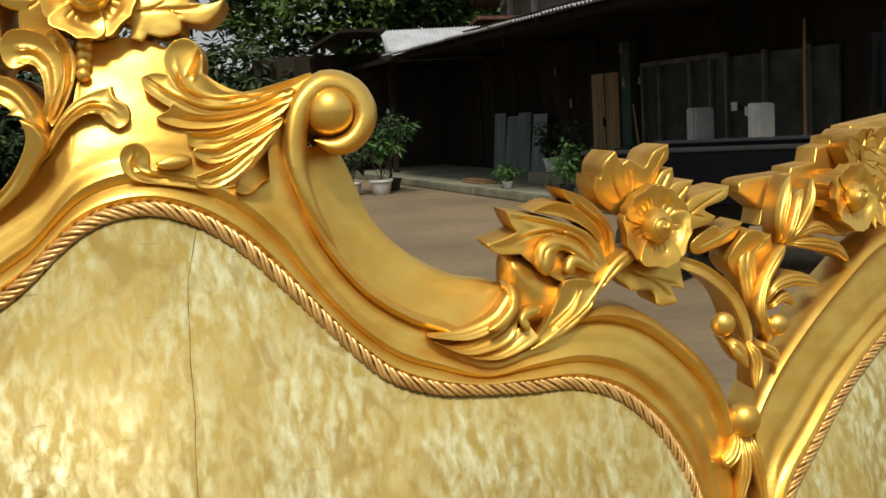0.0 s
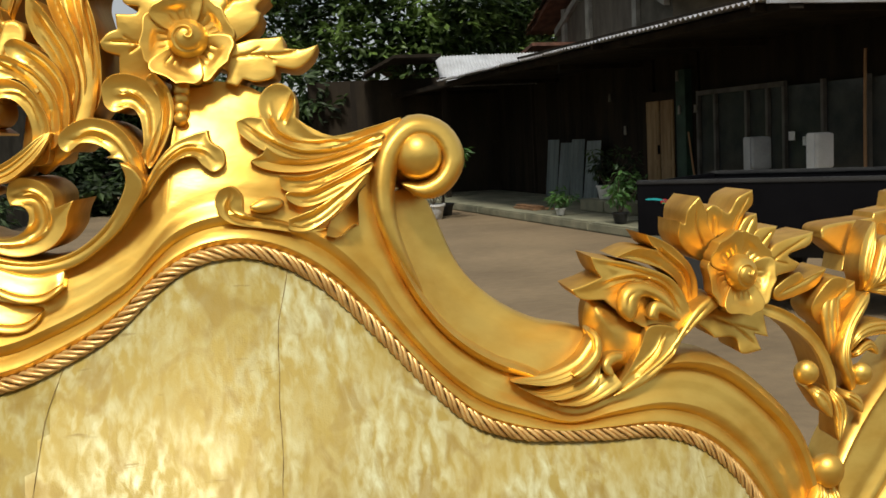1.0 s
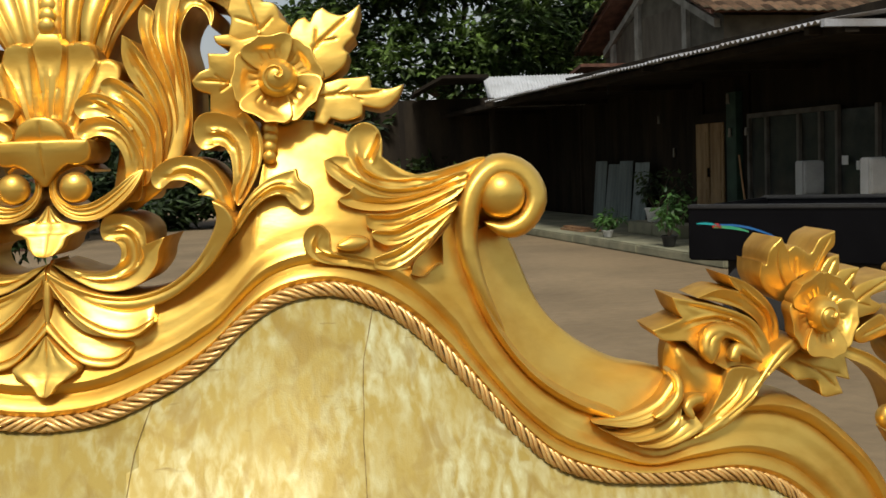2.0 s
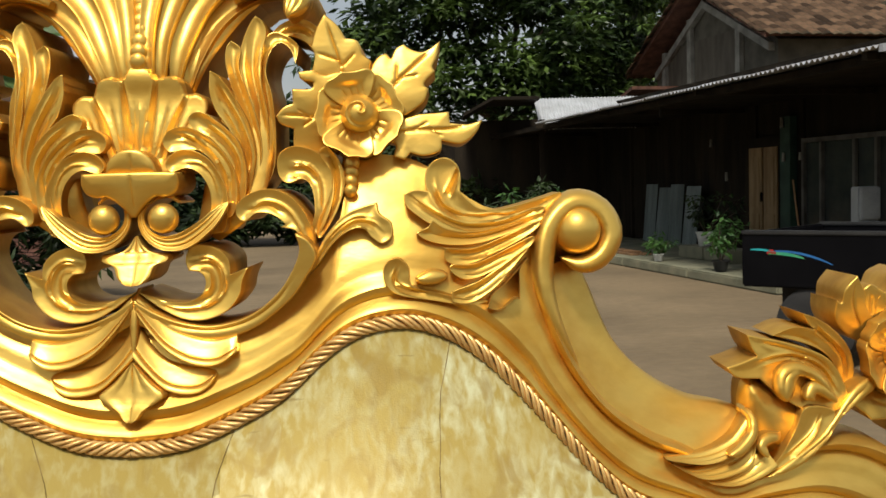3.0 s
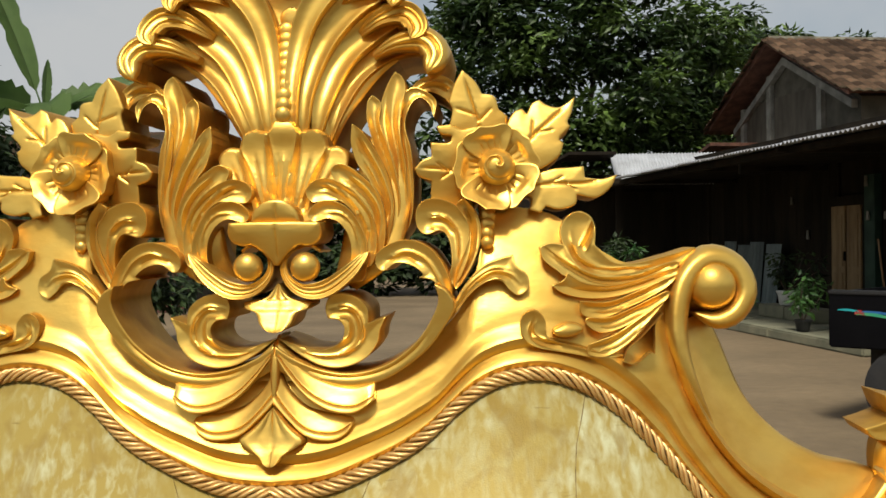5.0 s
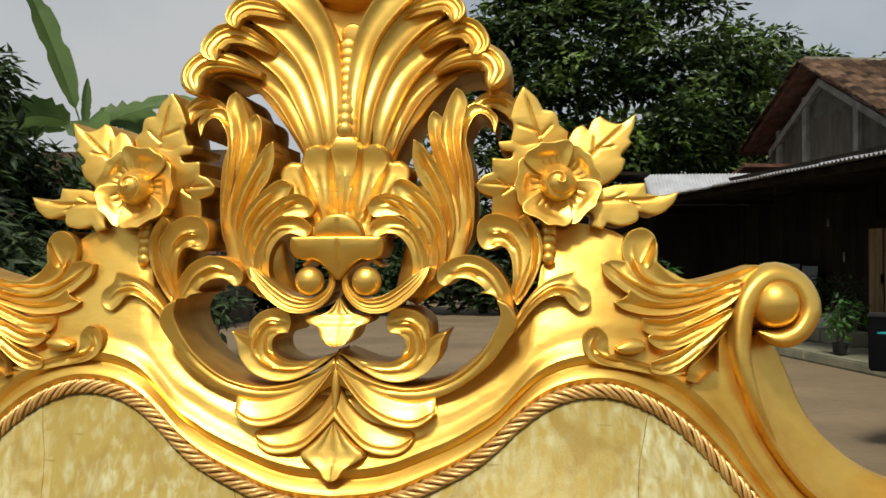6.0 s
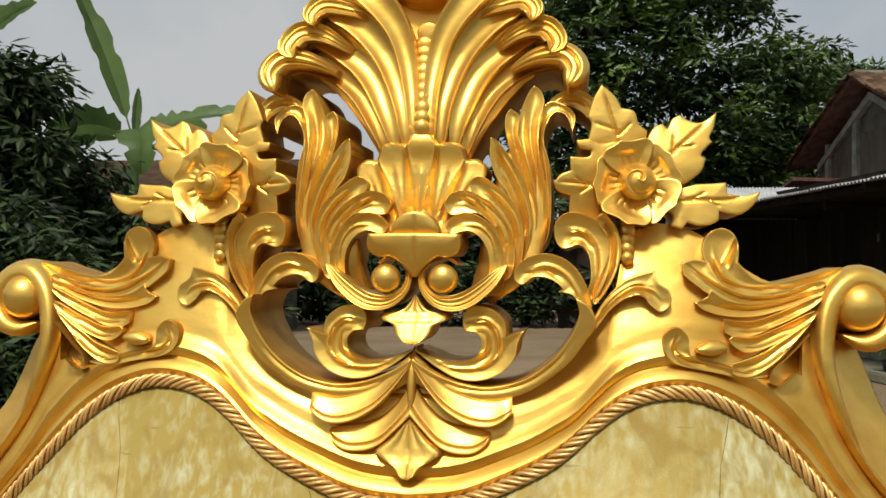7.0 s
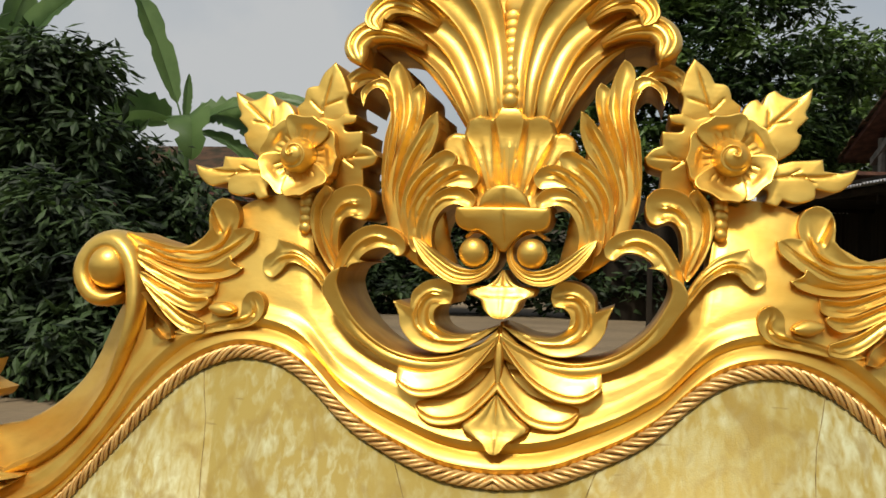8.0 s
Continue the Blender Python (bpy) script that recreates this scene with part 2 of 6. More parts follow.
def raw(name, verts, faces, mat, parent=None, smooth=False):
    me = bpy.data.meshes.new(name)
    me.from_pydata([tuple(v) for v in verts], [], [tuple(f) for f in faces])
    me.materials.append(mat)
    if smooth:
        me.shade_smooth()
    me.update()
    ob = new(name, me)
    ob.parent = parent
    return ob


def spline(points, n):
    """n samples of a smooth curve through points (tuples of any length), by even steps of length."""
    p = np.array(points, float)
    q = np.vstack([2 * p[0] - p[1], p, 2 * p[-1] - p[-2]])
    fine = []
    for i in range(len(p) - 1):
        a, b, c, d = q[i:i + 4]
        for s in np.linspace(0, 1, 24, endpoint=i == len(p) - 2):
            fine.append(0.5 * (2 * b + (c - a) * s + (2 * a - 5 * b + 4 * c - d) * s ** 2 + (3 * b - a - 3 * c + d) * s ** 3))
    fine = np.array(fine)
    way = np.concatenate([[0], np.cumsum(np.linalg.norm(np.diff(fine[:, :2], axis=0), axis=1))])
    at = np.linspace(0, way[-1], n)
    return np.stack([np.interp(at, way, fine[:, k]) for k in range(fine.shape[1])], 1)


LEAN, BOW, MIDDLE = 0.2, 0.295, 1.2
MIDST = Vector((0.2, -0.885, 1.33))


def eased(x):
    x = min(1.0, max(0.0, x))
    return x * x * (3 - 2 * x)


def on_board(u, v, d=0.0):
    """A point of the headboard: u across, v up, d proud of its bowed and leaning face. The crest lies further back,
    one half swells forward at its shoulder and the other is cut a little wider."""
    if u < 0:
        u *= 1.02
    off = 0.026 * eased((v - 1.41) / 0.12)
    if u > 0:
        off -= 0.018 * math.exp(-((u - 0.21) / 0.10) ** 2) * (1 - eased((v - 1.30) / 0.07))
    p = Vector((u, BOW * u * u + LEAN * (v - MIDDLE) - d, v))
    way = p - (MIDST if u > 0 else Vector((0.13, MIDST.y, MIDST.z)))
    return p + way / way.y * off


def grid_mesh(rows, closed_ends=True, loop=True, front=None):
    """A skin over rows of points; past the first front ones of a row it takes the second material."""
    bm = bmesh.new()
    vs = [[bm.verts.new(p) for p in r] for r in rows]
    k = len(vs[0])
    for a, b in zip(vs, vs[1:]):
        for i in range(k if loop else k - 1):
            j = (i + 1) % k
            f = bm.faces.new((a[i], a[j], b[j], b[i]))
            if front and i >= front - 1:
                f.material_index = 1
    if closed_ends and loop:
        bm.faces.new(vs[0])
        bm.faces.new(vs[-1][::-1])
    return bm


def carved(points, high, base, back, grooves=0, rise=0.0, side=1, n=30, across=33):
    """A carved lobe along a curve of (u, v, half width): rounded, fluted, with sawn sides down to its back."""
    c = spline(points, n)
    way = np.gradient(c[:, :2], axis=0)
    way /= np.linalg.norm(way, axis=1)[:, None] + 1e-9
    norm = np.stack([-way[:, 1], way[:, 0]], 1)
    wmax = c[:, 2].max()
    rows = []
    for i in range(n):
        t = i / (n - 1)
        end = max(0.0, (t - 0.86) / 0.14)
        w = max(c[i, 2] * math.sqrt(max(0.0, 1 - 0.985 * end * end)), 0.0007)
        tall = high * min(1.0, 0.30 + 0.70 * (w / wmax))
        low = base + rise * t * t - 0.014 * max(0.0, 1 - t / 0.28) ** 2
        depth = 0.34 * math.sin(math.pi * min(1.0, t * 1.05)) ** 0.7
        ring = []
        for a in np.linspace(-1, 1, across):
            h = (1 - abs(a) ** 2.6) ** 0.55
            if grooves == 9:  # a hollow channel between two thin ridges
                h = (1 - abs(a) ** 10) ** 0.5 * (1 - 0.66 * max(0.0, 1 - (a / 0.90) ** 2) ** 0.8 * math.sin(math.pi * min(1.0, 0.12 + 0.80 * t)) ** 0.5)
            elif grooves == 8:  # a hollow lobe: bright rims, one inner ridge
                dip = math.sin(math.pi * min(1.0, 0.10 + 0.86 * t)) ** 0.6
                h = (1 - abs(a) ** 12) ** 0.5 * (1 - dip * (0.66 * max(0.0, 1 - (a / 0.93) ** 2) ** 0.7 - 0.22 * math.exp(-((a + 0.25) / 0.075) ** 2) - 0.15 * math.exp(-((a - 0.38) / 0.06) ** 2)))
            elif grooves == 1:
                h -= depth * 0.75 * math.exp(-((a - 0.12) / 0.15) ** 2)
            elif grooves > 1:
                h -= depth * (0.8 * math.exp(-((a + 0.38) / 0.13) ** 2) + 0.8 * math.exp(-((a - 0.30) / 0.13) ** 2)) - 0.06 * depth
            uv = c[i, :2] + norm[i] * w * a
            ring.append(on_board(side * uv[0], uv[1], low + tall * h))
        inset = 0.64 if back > -0.07 else 0.95
        lo = c[i, :2] - norm[i] * w * inset
        hi = c[i, :2] + norm[i] * w * inset
        ring.append(on_board(side * hi[0], hi[1], back))
        ring.append(on_board(side * lo[0], lo[1], back))
        rows.append(ring)
    return grid_mesh(rows, front=across)


def across_height(kind, f, t):
    """Height across a carved blade, f from one edge to the other, t along it."""
    x = 2 * f - 1
    edge = max(0.0, 1 - abs(x) ** 9) ** 0.5
    if kind == "swag":  # sloping plate, rolled at the far edge, with one cut line
        return edge * (0.30 + 0.70 * f ** 1.6) - 0.16 * math.exp(-((f - 0.70) / 0.035) ** 2)
    if kind == "slope":  # tilted leaf, two cut veins, its low edge sharp
        return edge * (0.15 + 0.85 * f ** 1.15) - 0.11 * math.sin(math.pi * t) * (math.exp(-((f - 0.36) / 0.04) ** 2) + math.exp(-((f - 0.68) / 0.04) ** 2))
    if kind == "vein":  # flat leaf with cut veins
        return edge * (0.75 + 0.25 * x * x) - 0.14 * math.exp(-(x / 0.05) ** 2) * (1 - t * t) - 0.08 * (math.exp(-((abs(x) - 0.42) / 0.06) ** 2)) * max(0.0, math.sin(math.pi * min(1.0, 1.5 * t)))
    return max(0.0, 1 - x * x) ** 0.5  # dome


def blade(edge_a, edge_b, kind, base, high, back, side=1, rise=0.0, n=30, across=21, inset=0.05):
    """A carved plate between two edge curves of (u, v), sawn through to its back."""
    a, b = spline(edge_a, n), spline(edge_b, n)
    rows = []
    for i in range(n):
        t = i / (n - 1)
        low = base + rise * (t * t if rise > 0 else t)
        lim = math.sqrt(max(0.02, 1 - max(0.0, (t - 0.93) / 0.07) ** 2))
        ring = []
        for f in np.linspace(0, 1, across):
            uv = a[i] + (b[i] - a[i]) * f
            ring.append(on_board(side * uv[0], uv[1], low + high * across_height(kind, f, t) * (0.55 + 0.45 * lim)))
        for f in (1 - inset, inset):
            uv = a[i] + (b[i] - a[i]) * f
            ring.append(on_board(side * uv[0], uv[1], back))
        rows.append(ring)
    return grid_mesh(rows, front=across)


def outline_loop(points, step):
    """A closed outline through points of (u, v): smooth, with a corner at each point that ends in 1."""
    n = len(points)
    corners = [i for i, p in enumerate(points) if len(p) == 3]
    xy = [p[:2] for p in points]
    loop = []
    if not corners:
        runs = [spline(xy[-2:] + xy + xy[:2], 12 * (n + 4))]
        c = np.array(runs[0])
        a = np.argmin(np.linalg.norm(c[:len(c) // 3] - xy[0], axis=1))
        b = len(c) // 2 + np.argmin(np.linalg.norm(c[len(c) // 2:] - xy[0], axis=1))
        runs = [c[a:b + 1]]
    else:
        runs = []
        for i, k in enumerate(corners):
            end = corners[(i + 1) % len(corners)]
            count = (end - k) % n or n
            runs.append(np.array(spline([xy[(k + j) % n] for j in range(count + 1)], 12 * count + 2)))
    for r in runs:
        way = np.concatenate([[0], np.cumsum(np.linalg.norm(np.diff(r, axis=0), axis=1))])
        m = max(2, int(round(way[-1] / step)))
        at = np.linspace(0, way[-1], m + 1)[:-1]
        loop += list(zip(np.interp(at, way, r[:, 0]), np.interp(at, way, r[:, 1])))
    return np.array(loop)


def line_distance(p, a, b):
    """Distance of points p to the segments a-b, and where along all segments the nearest lies (0 to 1)."""
    ab = b - a
    t = np.clip(((p[:, None] - a) * ab).sum(2) / ((ab * ab).sum(1) + 1e-12), 0, 1)
    d = np.linalg.norm(p[:, None] - (a + t[:, :, None] * ab), axis=2)
    k = d.argmin(1)
    i = np.arange(len(p))
    return d[i, k], (k + t[i, k]) / len(a)


def flanked(line, depth, wide):
    """A broad cut with a thin raised ridge on each side of it."""
    c = np.array(line)
    way = np.gradient(c, axis=0)
    nrm = np.stack([-way[:, 1], way[:, 0]], 1) / (np.linalg.norm(way, axis=1)[:, None] + 1e-9)
    taper = np.linspace(0.7, 1.2, len(c))[:, None]
    return [(line, depth, wide)] + [([tuple(q) for q in c + nrm * k * wide * taper], 0.0013, 0.0008) for k in (-1.7, 1.6)]


def eased_all(x):
    return np.clip(x, 0, 1) ** 0.9 * (2 - np.clip(x, 0, 1) ** 0.9)


def carving(points, base, dome, edge, back, tilt=(0, 0), cuts=(), side=1, step=0.0017):
    """A carved piece inside an outline of (u, v): rounded at its edge over a width, domed (or hollow) and tilted,
    with cuts or ridges along lines, and sawn sides down to its back."""
    loop = outline_loop(points, step)
    nxt = np.roll(loop, -1, axis=0)
    lo, hi = loop.min(0), loop.max(0)
    g = [(lo[0] + step * (i + 0.5 * (j % 2)), lo[1] + step * 0.866 * j) for j in range(int((hi[1] - lo[1]) / step / 0.866) + 2) for i in range(int((hi[0] - lo[0]) / step) + 2)]
    g = np.array(g)
    cuts = [c for line, depth, wide in cuts for c in ([(line, depth, wide)] if wide < 0.0017 or wide > 0.005 else flanked(line, depth, wide))]
    for line, depth, wide in cuts:  # denser along the cuts
        c = spline(line, 60)
        c = spline(line, max(6, int(np.linalg.norm(np.diff(c, axis=0), axis=1).sum() / step * 1.1)))
        if wide > 1.3 * step:
            continue
        way = np.gradient(c, axis=0)
        nrm = np.stack([-way[:, 1], way[:, 0]], 1) / (np.linalg.norm(way, axis=1)[:, None] + 1e-9)
        d, _ = line_distance(g, c[:-1], c[1:])
        g = np.vstack([g[d > 1.2 * wide + 0.6 * step], c, c + nrm * 1.2 * wide, c - nrm * 1.2 * wide])
    x, y = g[:, :1], g[:, 1:]
    cross = ((loop[:, 1] > y) != (nxt[:, 1] > y)) & (x < (nxt[:, 0] - loop[:, 0]) * (y - loop[:, 1]) / (nxt[:, 1] - loop[:, 1] + 1e-12) + loop[:, 0])
    g = g[cross.sum(1) % 2 == 1]
    dist, _ = line_distance(g, loop, nxt)
    edge = min(edge, 0.4 * max(dist.max(), 1e-4))
    keep_in = dist > edge + 0.4 * step
    way = nxt - np.roll(loop, 1, axis=0)
    inward = np.stack([-way[:, 1], way[:, 0]], 1) / (np.linalg.norm(way, axis=1)[:, None] + 1e-9)
    if ((loop[:, 0] * nxt[:, 1] - nxt[:, 0] * loop[:, 1]).sum()) < 0:
        inward = -inward
    g, dist = [loop, g[keep_in]], [np.zeros(len(loop)), dist[keep_in]]
    for share in (0.2, 0.55, 1.0):  # rings that follow the rounded edge
        ring = loop + inward * edge * share
        d, _ = line_distance(ring, loop, nxt)
        good = d > 0.85 * edge * share
        g.append(ring[good])
        dist.append(d[good])
    pts, dist = np.vstack(g), np.concatenate(dist)
    r = np.clip(dist / edge, 0, 1)
    centre = (lo + hi) / 2
    h = base + (pts - centre) @ np.array(tilt) + 0.75 * edge * (np.sqrt(1 - (1 - r) ** 2) - 1) + dome * eased_all(dist / max(dist.max(), 1e-6))
    for line, depth, wide in cuts:
        c = spline(line, 26)
        d, t = line_distance(pts, c[:-1], c[1:])
        h += depth * np.exp(-(d / wide) ** 2) * np.clip(4.5 * np.minimum(t + 0.06, 1.02 - t), 0, 1) * np.clip(dist / 0.0025, 0.25, 1)
    n = len(loop)
    flat, _, tris, *_ = geometry.delaunay_2d_cdt([Vector(p) for p in pts], [], [list(range(n))], 1, 1e-7)
    bm = bmesh.new()
    vs = [bm.verts.new(on_board(side * q[0], q[1], h[min(i, len(h) - 1)])) for i, q in enumerate(pts)]
    if len(flat) == len(pts):
        for f in tris:
            bm.faces.new([vs[i] for i in f])
    low = [bm.verts.new(on_board(side * q[0], q[1], back)) for q in loop]
    for i in range(n):
        j = (i + 1) % n
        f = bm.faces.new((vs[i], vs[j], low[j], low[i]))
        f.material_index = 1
    return bm


def ball(u, v, d, r, side=1, flat=0.9, seg=20):
    bm = bmesh.new()
    bmesh.ops.create_uvsphere(bm, u_segments=seg, v_segments=seg // 2 + 2, radius=r)
    for x in bm.verts:
        x.co.y *= flat
    bmesh.ops.translate(bm, verts=bm.verts, vec=on_board(side * u, v, d))
    return bm


def leaf_plate(base_uv, tip_uv, wide, d0=0.004, d1=0.012, back=-0.05, teeth=3, side=1, cup=0.004, n=64, across=21, depth=0.22):
    """A flat carved leaf with toothed edges, a sunk midrib and side veins, sawn through to its back."""
    b, t = np.array(base_uv), np.array(tip_uv)
    way = (t - b)
    ln = np.linalg.norm(way)
    way /= ln
    nrm = np.array([-way[1], way[0]])
    rows = []
    for i in range(n):
        s = i / (n - 1)
        shape = math.sin(math.pi * min(1.0, 0.16 + 0.84 * s) ** 0.9) ** 0.8 if s < 1 else 0.0
        tooth = (s * (teeth + 0.35)) % 1.0
        w = wide * shape * (1 - depth + 1.9 * depth * tooth ** 1.1) + 0.0005
        ring = []
        for a in np.linspace(-1, 1, across):
            vein = -0.0042 * math.exp(-(a / 0.08) ** 2) * (1 - s * 0.6)
            rib = -0.0020 * max(0.0, math.cos(2 * math.pi * (s * (teeth + 0.9) - abs(a) * 0.7))) ** 14 * (1 - abs(a) ** 4)
            d = d0 + (d1 - d0) * s + cup * (abs(a) ** 1.2 * 1.1 - 0.2 * math.sin(math.pi * s)) + vein + rib
            sway = 0.10 * wide * math.sin(s * 3.0)
            uv = b + way * (ln * s) + nrm * (w * a + sway)
            ring.append(on_board(side * uv[0], uv[1], d))
        for a in (1, -1):
            uv = b + way * (ln * s) + nrm * (w * a * 0.97 + 0.10 * wide * math.sin(s * 3.0))
            ring.append(on_board(side * uv[0], uv[1], back))
        rows.append(ring)
    return grid_mesh(rows, front=across)


def petal(cu, cv, ang, r, d, side=1, tip=0.0):
    """A broad rose petal: a squarish dish with an upturned rim and cut lines near the heart."""
    def at(x, y):
        return cu + r * (x * math.cos(ang) - y * math.sin(ang)), cv + r * (x * math.sin(ang) + y * math.cos(ang))
    edge = [(*at(0.10, -0.12), 1), at(0.44, -0.46), at(0.78, -0.64), at(0.97, -0.52), at(1.00, -0.18), (*at(1.08, 0.10), 1), at(1.01, 0.28), at(0.95, 0.52), at(0.74, 0.62), at(0.44, 0.46), (*at(0.10, 0.12), 1)]
    cuts = [([at(0.46, k), at(0.58, k * 1.2), at(0.70, k * 1.4)], -0.0009, 0.0007) for k in (-0.22, -0.10, 0.03, 0.16)]
    cuts.append(([at(0.30, 0.0), at(0.60, 0.02), at(0.84, 0.0)], -0.0035, 0.009))
    way = (tip * math.cos(ang), tip * math.sin(ang))
    return carving(edge, d + 0.006, -0.0022, 0.0016, d - 0.014, way, cuts, side, step=0.0016)


def rose_bud(cu, cv, r, d, side=1):
    """A tall domed bud wound round by one leaf: a spiral step cut into its top."""
    rows = []
    for i in range(34):
        rho = 1.0 - i / 33 * 0.995
        ring = []
        for k in range(48):
            th = 2 * math.pi * k / 48
            turn = ((rho - 0.12) * 1.45 - th / (2 * math.pi) + 0.35) % 1.0
            step = (turn - 0.5) * 2
            lip = math.exp(-((step - 0.25) / 0.22) ** 2) - 0.9 * math.exp(-((step + 0.15) / 0.16) ** 2)
            h = d + r * 1.35 * math.sqrt(max(0.0, 1 - rho ** 2.2)) + 0.0016 * lip * eased((0.85 - rho) / 0.15) * eased(rho / 0.15)
            ring.append(on_board(side * (cu + r * rho * math.cos(th) + 0.1 * r * (1 - rho)), cv + r * rho * math.sin(th) + 0.16 * r * (1 - rho), h))
        rows.append(ring)
    return grid_mesh(rows)


def box(bm, lo, hi, m=None, bevel=0.0):
    """Adds a box to bm; m places it."""
    r = bmesh.ops.create_cube(bm, size=1)
    vs = r["verts"]
    c = [(a + b) / 2 for a, b in zip(lo, hi)]
    s = [b - a for a, b in zip(lo, hi)]
    for x in vs:
        x.co = Vector([c[k] + x.co[k] * s[k] for k in range(3)])
    if bevel:
        es = list({e for x in vs for e in x.link_edges})
        got = bmesh.ops.bevel(bm, geom=es, offset=bevel, segments=2, affect="EDGES")
        vs = list({x for f in got["faces"] for x in f.verts} | {x for x in vs if x.is_valid})
    if m is not None:
        bmesh.ops.transform(bm, matrix=m, verts=vs)
    return bm


def boxed(name, lo, hi, mat, parent=None, m=None, bevel=0.0, label=""):
    return part(name, box(bmesh.new(), lo, hi, m, bevel), mat, parent, label, smooth=bevel > 0)


def thing(name, place, label, category, group="", kind=""):
    ob = new(name)
    ob.empty_display_size = 0.1
    ob.location = place
    return tagged(ob, label, category, group, kind)


def keep(ob, parent):
    """Hangs ob, modelled in world space, under parent without moving it."""
    ob.parent = parent
    ob.matrix_parent_inverse = parent.matrix_basis.inverted()
    return ob


def lobe(group, name, outline, base, dome, edge, back, tilt, cuts):
    """Notes one carved piece: its outline of (u, v) and how it is cut."""
    group.append((name, outline, base, dome, edge, back, tilt, cuts))


def both(half):
    """A closed outline from its half beside the axis, from top to bottom."""
    return half + [(-q[0], *q[1:]) for q in reversed(half) if q[0] > 1e-4]


# carved lobes: name, curve of (u, v, half width), height, base, back, flutes
# palmette crest
PALMETTE_CREST = [
    ("frond", [(0.007, 1.439, 0.0048), (0.010, 1.490, 0.0078), (0.021, 1.538, 0.0114), (0.043, 1.571, 0.0143), (0.071, 1.592, 0.0132)], 0.0112, 0.0192, -0.05, 9, 0.014),
    ("frond", [(0.015, 1.436, 0.0048), (0.021, 1.481, 0.0090), (0.037, 1.524, 0.0132), (0.063, 1.555, 0.0155), (0.089, 1.566, 0.0132), (0.101, 1.557, 0.0096)], 0.0112, 0.0092, -0.05, 9, 0.014),
    ("frond", [(0.026, 1.433, 0.0048), (0.034, 1.467, 0.0096), (0.050, 1.505, 0.0137), (0.076, 1.531, 0.0155), (0.104, 1.544, 0.0143), (0.121, 1.528, 0.0108)], 0.0124, 0.0, -0.08, 9, 0.014),
    ("frond", [(0.034, 1.428, 0.0048), (0.045, 1.460, 0.0096), (0.062, 1.492, 0.0132), (0.089, 1.514, 0.0143), (0.120, 1.522, 0.0155), (0.139, 1.508, 0.0132), (0.133, 1.491, 0.0096)], 0.0149, -0.0104, -0.1, 9, 0.014),
    ("frond_curl", [(0.044, 1.554, 0.0036), (0.067, 1.565, 0.0084), (0.090, 1.569, 0.0108), (0.101, 1.559, 0.0102), (0.100, 1.547, 0.0060)], 0.0124, 0.022, -0.01, 8, 0.014),
    ("frond_curl", [(0.068, 1.527, 0.0036), (0.093, 1.541, 0.0084), (0.112, 1.542, 0.0114), (0.122, 1.528, 0.0108), (0.117, 1.517, 0.0060)], 0.0124, 0.022, -0.01, 8, 0.014),
    ("frond_curl", [(0.081, 1.506, 0.0036), (0.106, 1.516, 0.0090), (0.128, 1.517, 0.0126), (0.139, 1.503, 0.0126), (0.132, 1.485, 0.0072)], 0.0149, 0.0216, -0.01, 2, 0.014),
]
# eye volute
EYE_VOLUTE = [
    ("volute_band", [(0.035, 1.329, 0.0015), (0.024, 1.335, 0.0020), (0.008, 1.326, 0.0024), (0.007, 1.309, 0.0034), (0.021, 1.296, 0.0059), (0.041, 1.296, 0.0078), (0.061, 1.309, 0.0069), (0.079, 1.328, 0.0044)], 0.0087, 0.0156, -0.05, 8, 0),
]
# stems and hanging petals in the dip
VALLEY_STEMS = [
    ("foot_curl", [(0.533, 1.127, 0.0023), (0.538, 1.119, 0.0040), (0.536, 1.106, 0.0051), (0.523, 1.095, 0.0051), (0.511, 1.092, 0.0023)], 0.0062, 0.022, -0.01, 0, 0.006),
    ("foot_ball_stem", [(0.571, 1.099, 0.0029), (0.555, 1.100, 0.0051), (0.546, 1.095, 0.0051), (0.551, 1.085, 0.0029)], 0.0062, 0.016, -0.02, 0, 0.006),
    ("arch_stem", [(0.724, 1.125, 0.0058), (0.762, 1.108, 0.0070), (0.793, 1.080, 0.0070), (0.806, 1.047, 0.0070), (0.806, 1.021, 0.0051)], 0.0087, 0.0056, -0.055, 9, 0.006),
    ("drop_petal", [(0.778, 1.039, 0.0032), (0.791, 1.024, 0.0090), (0.798, 1.007, 0.0026)], 0.0087, 0.0156, -0.02, 1, 0.006),
    ("drop_petal", [(0.803, 1.035, 0.0032), (0.812, 1.010, 0.0096), (0.804, 0.983, 0.0026)], 0.0099, 0.0164, -0.02, 2, 0.006),
    ("drop_petal", [(0.820, 1.026, 0.0032), (0.837, 1.015, 0.0064), (0.841, 1.004, 0.0026)], 0.0074, 0.0148, -0.02, 1, 0.006),
]
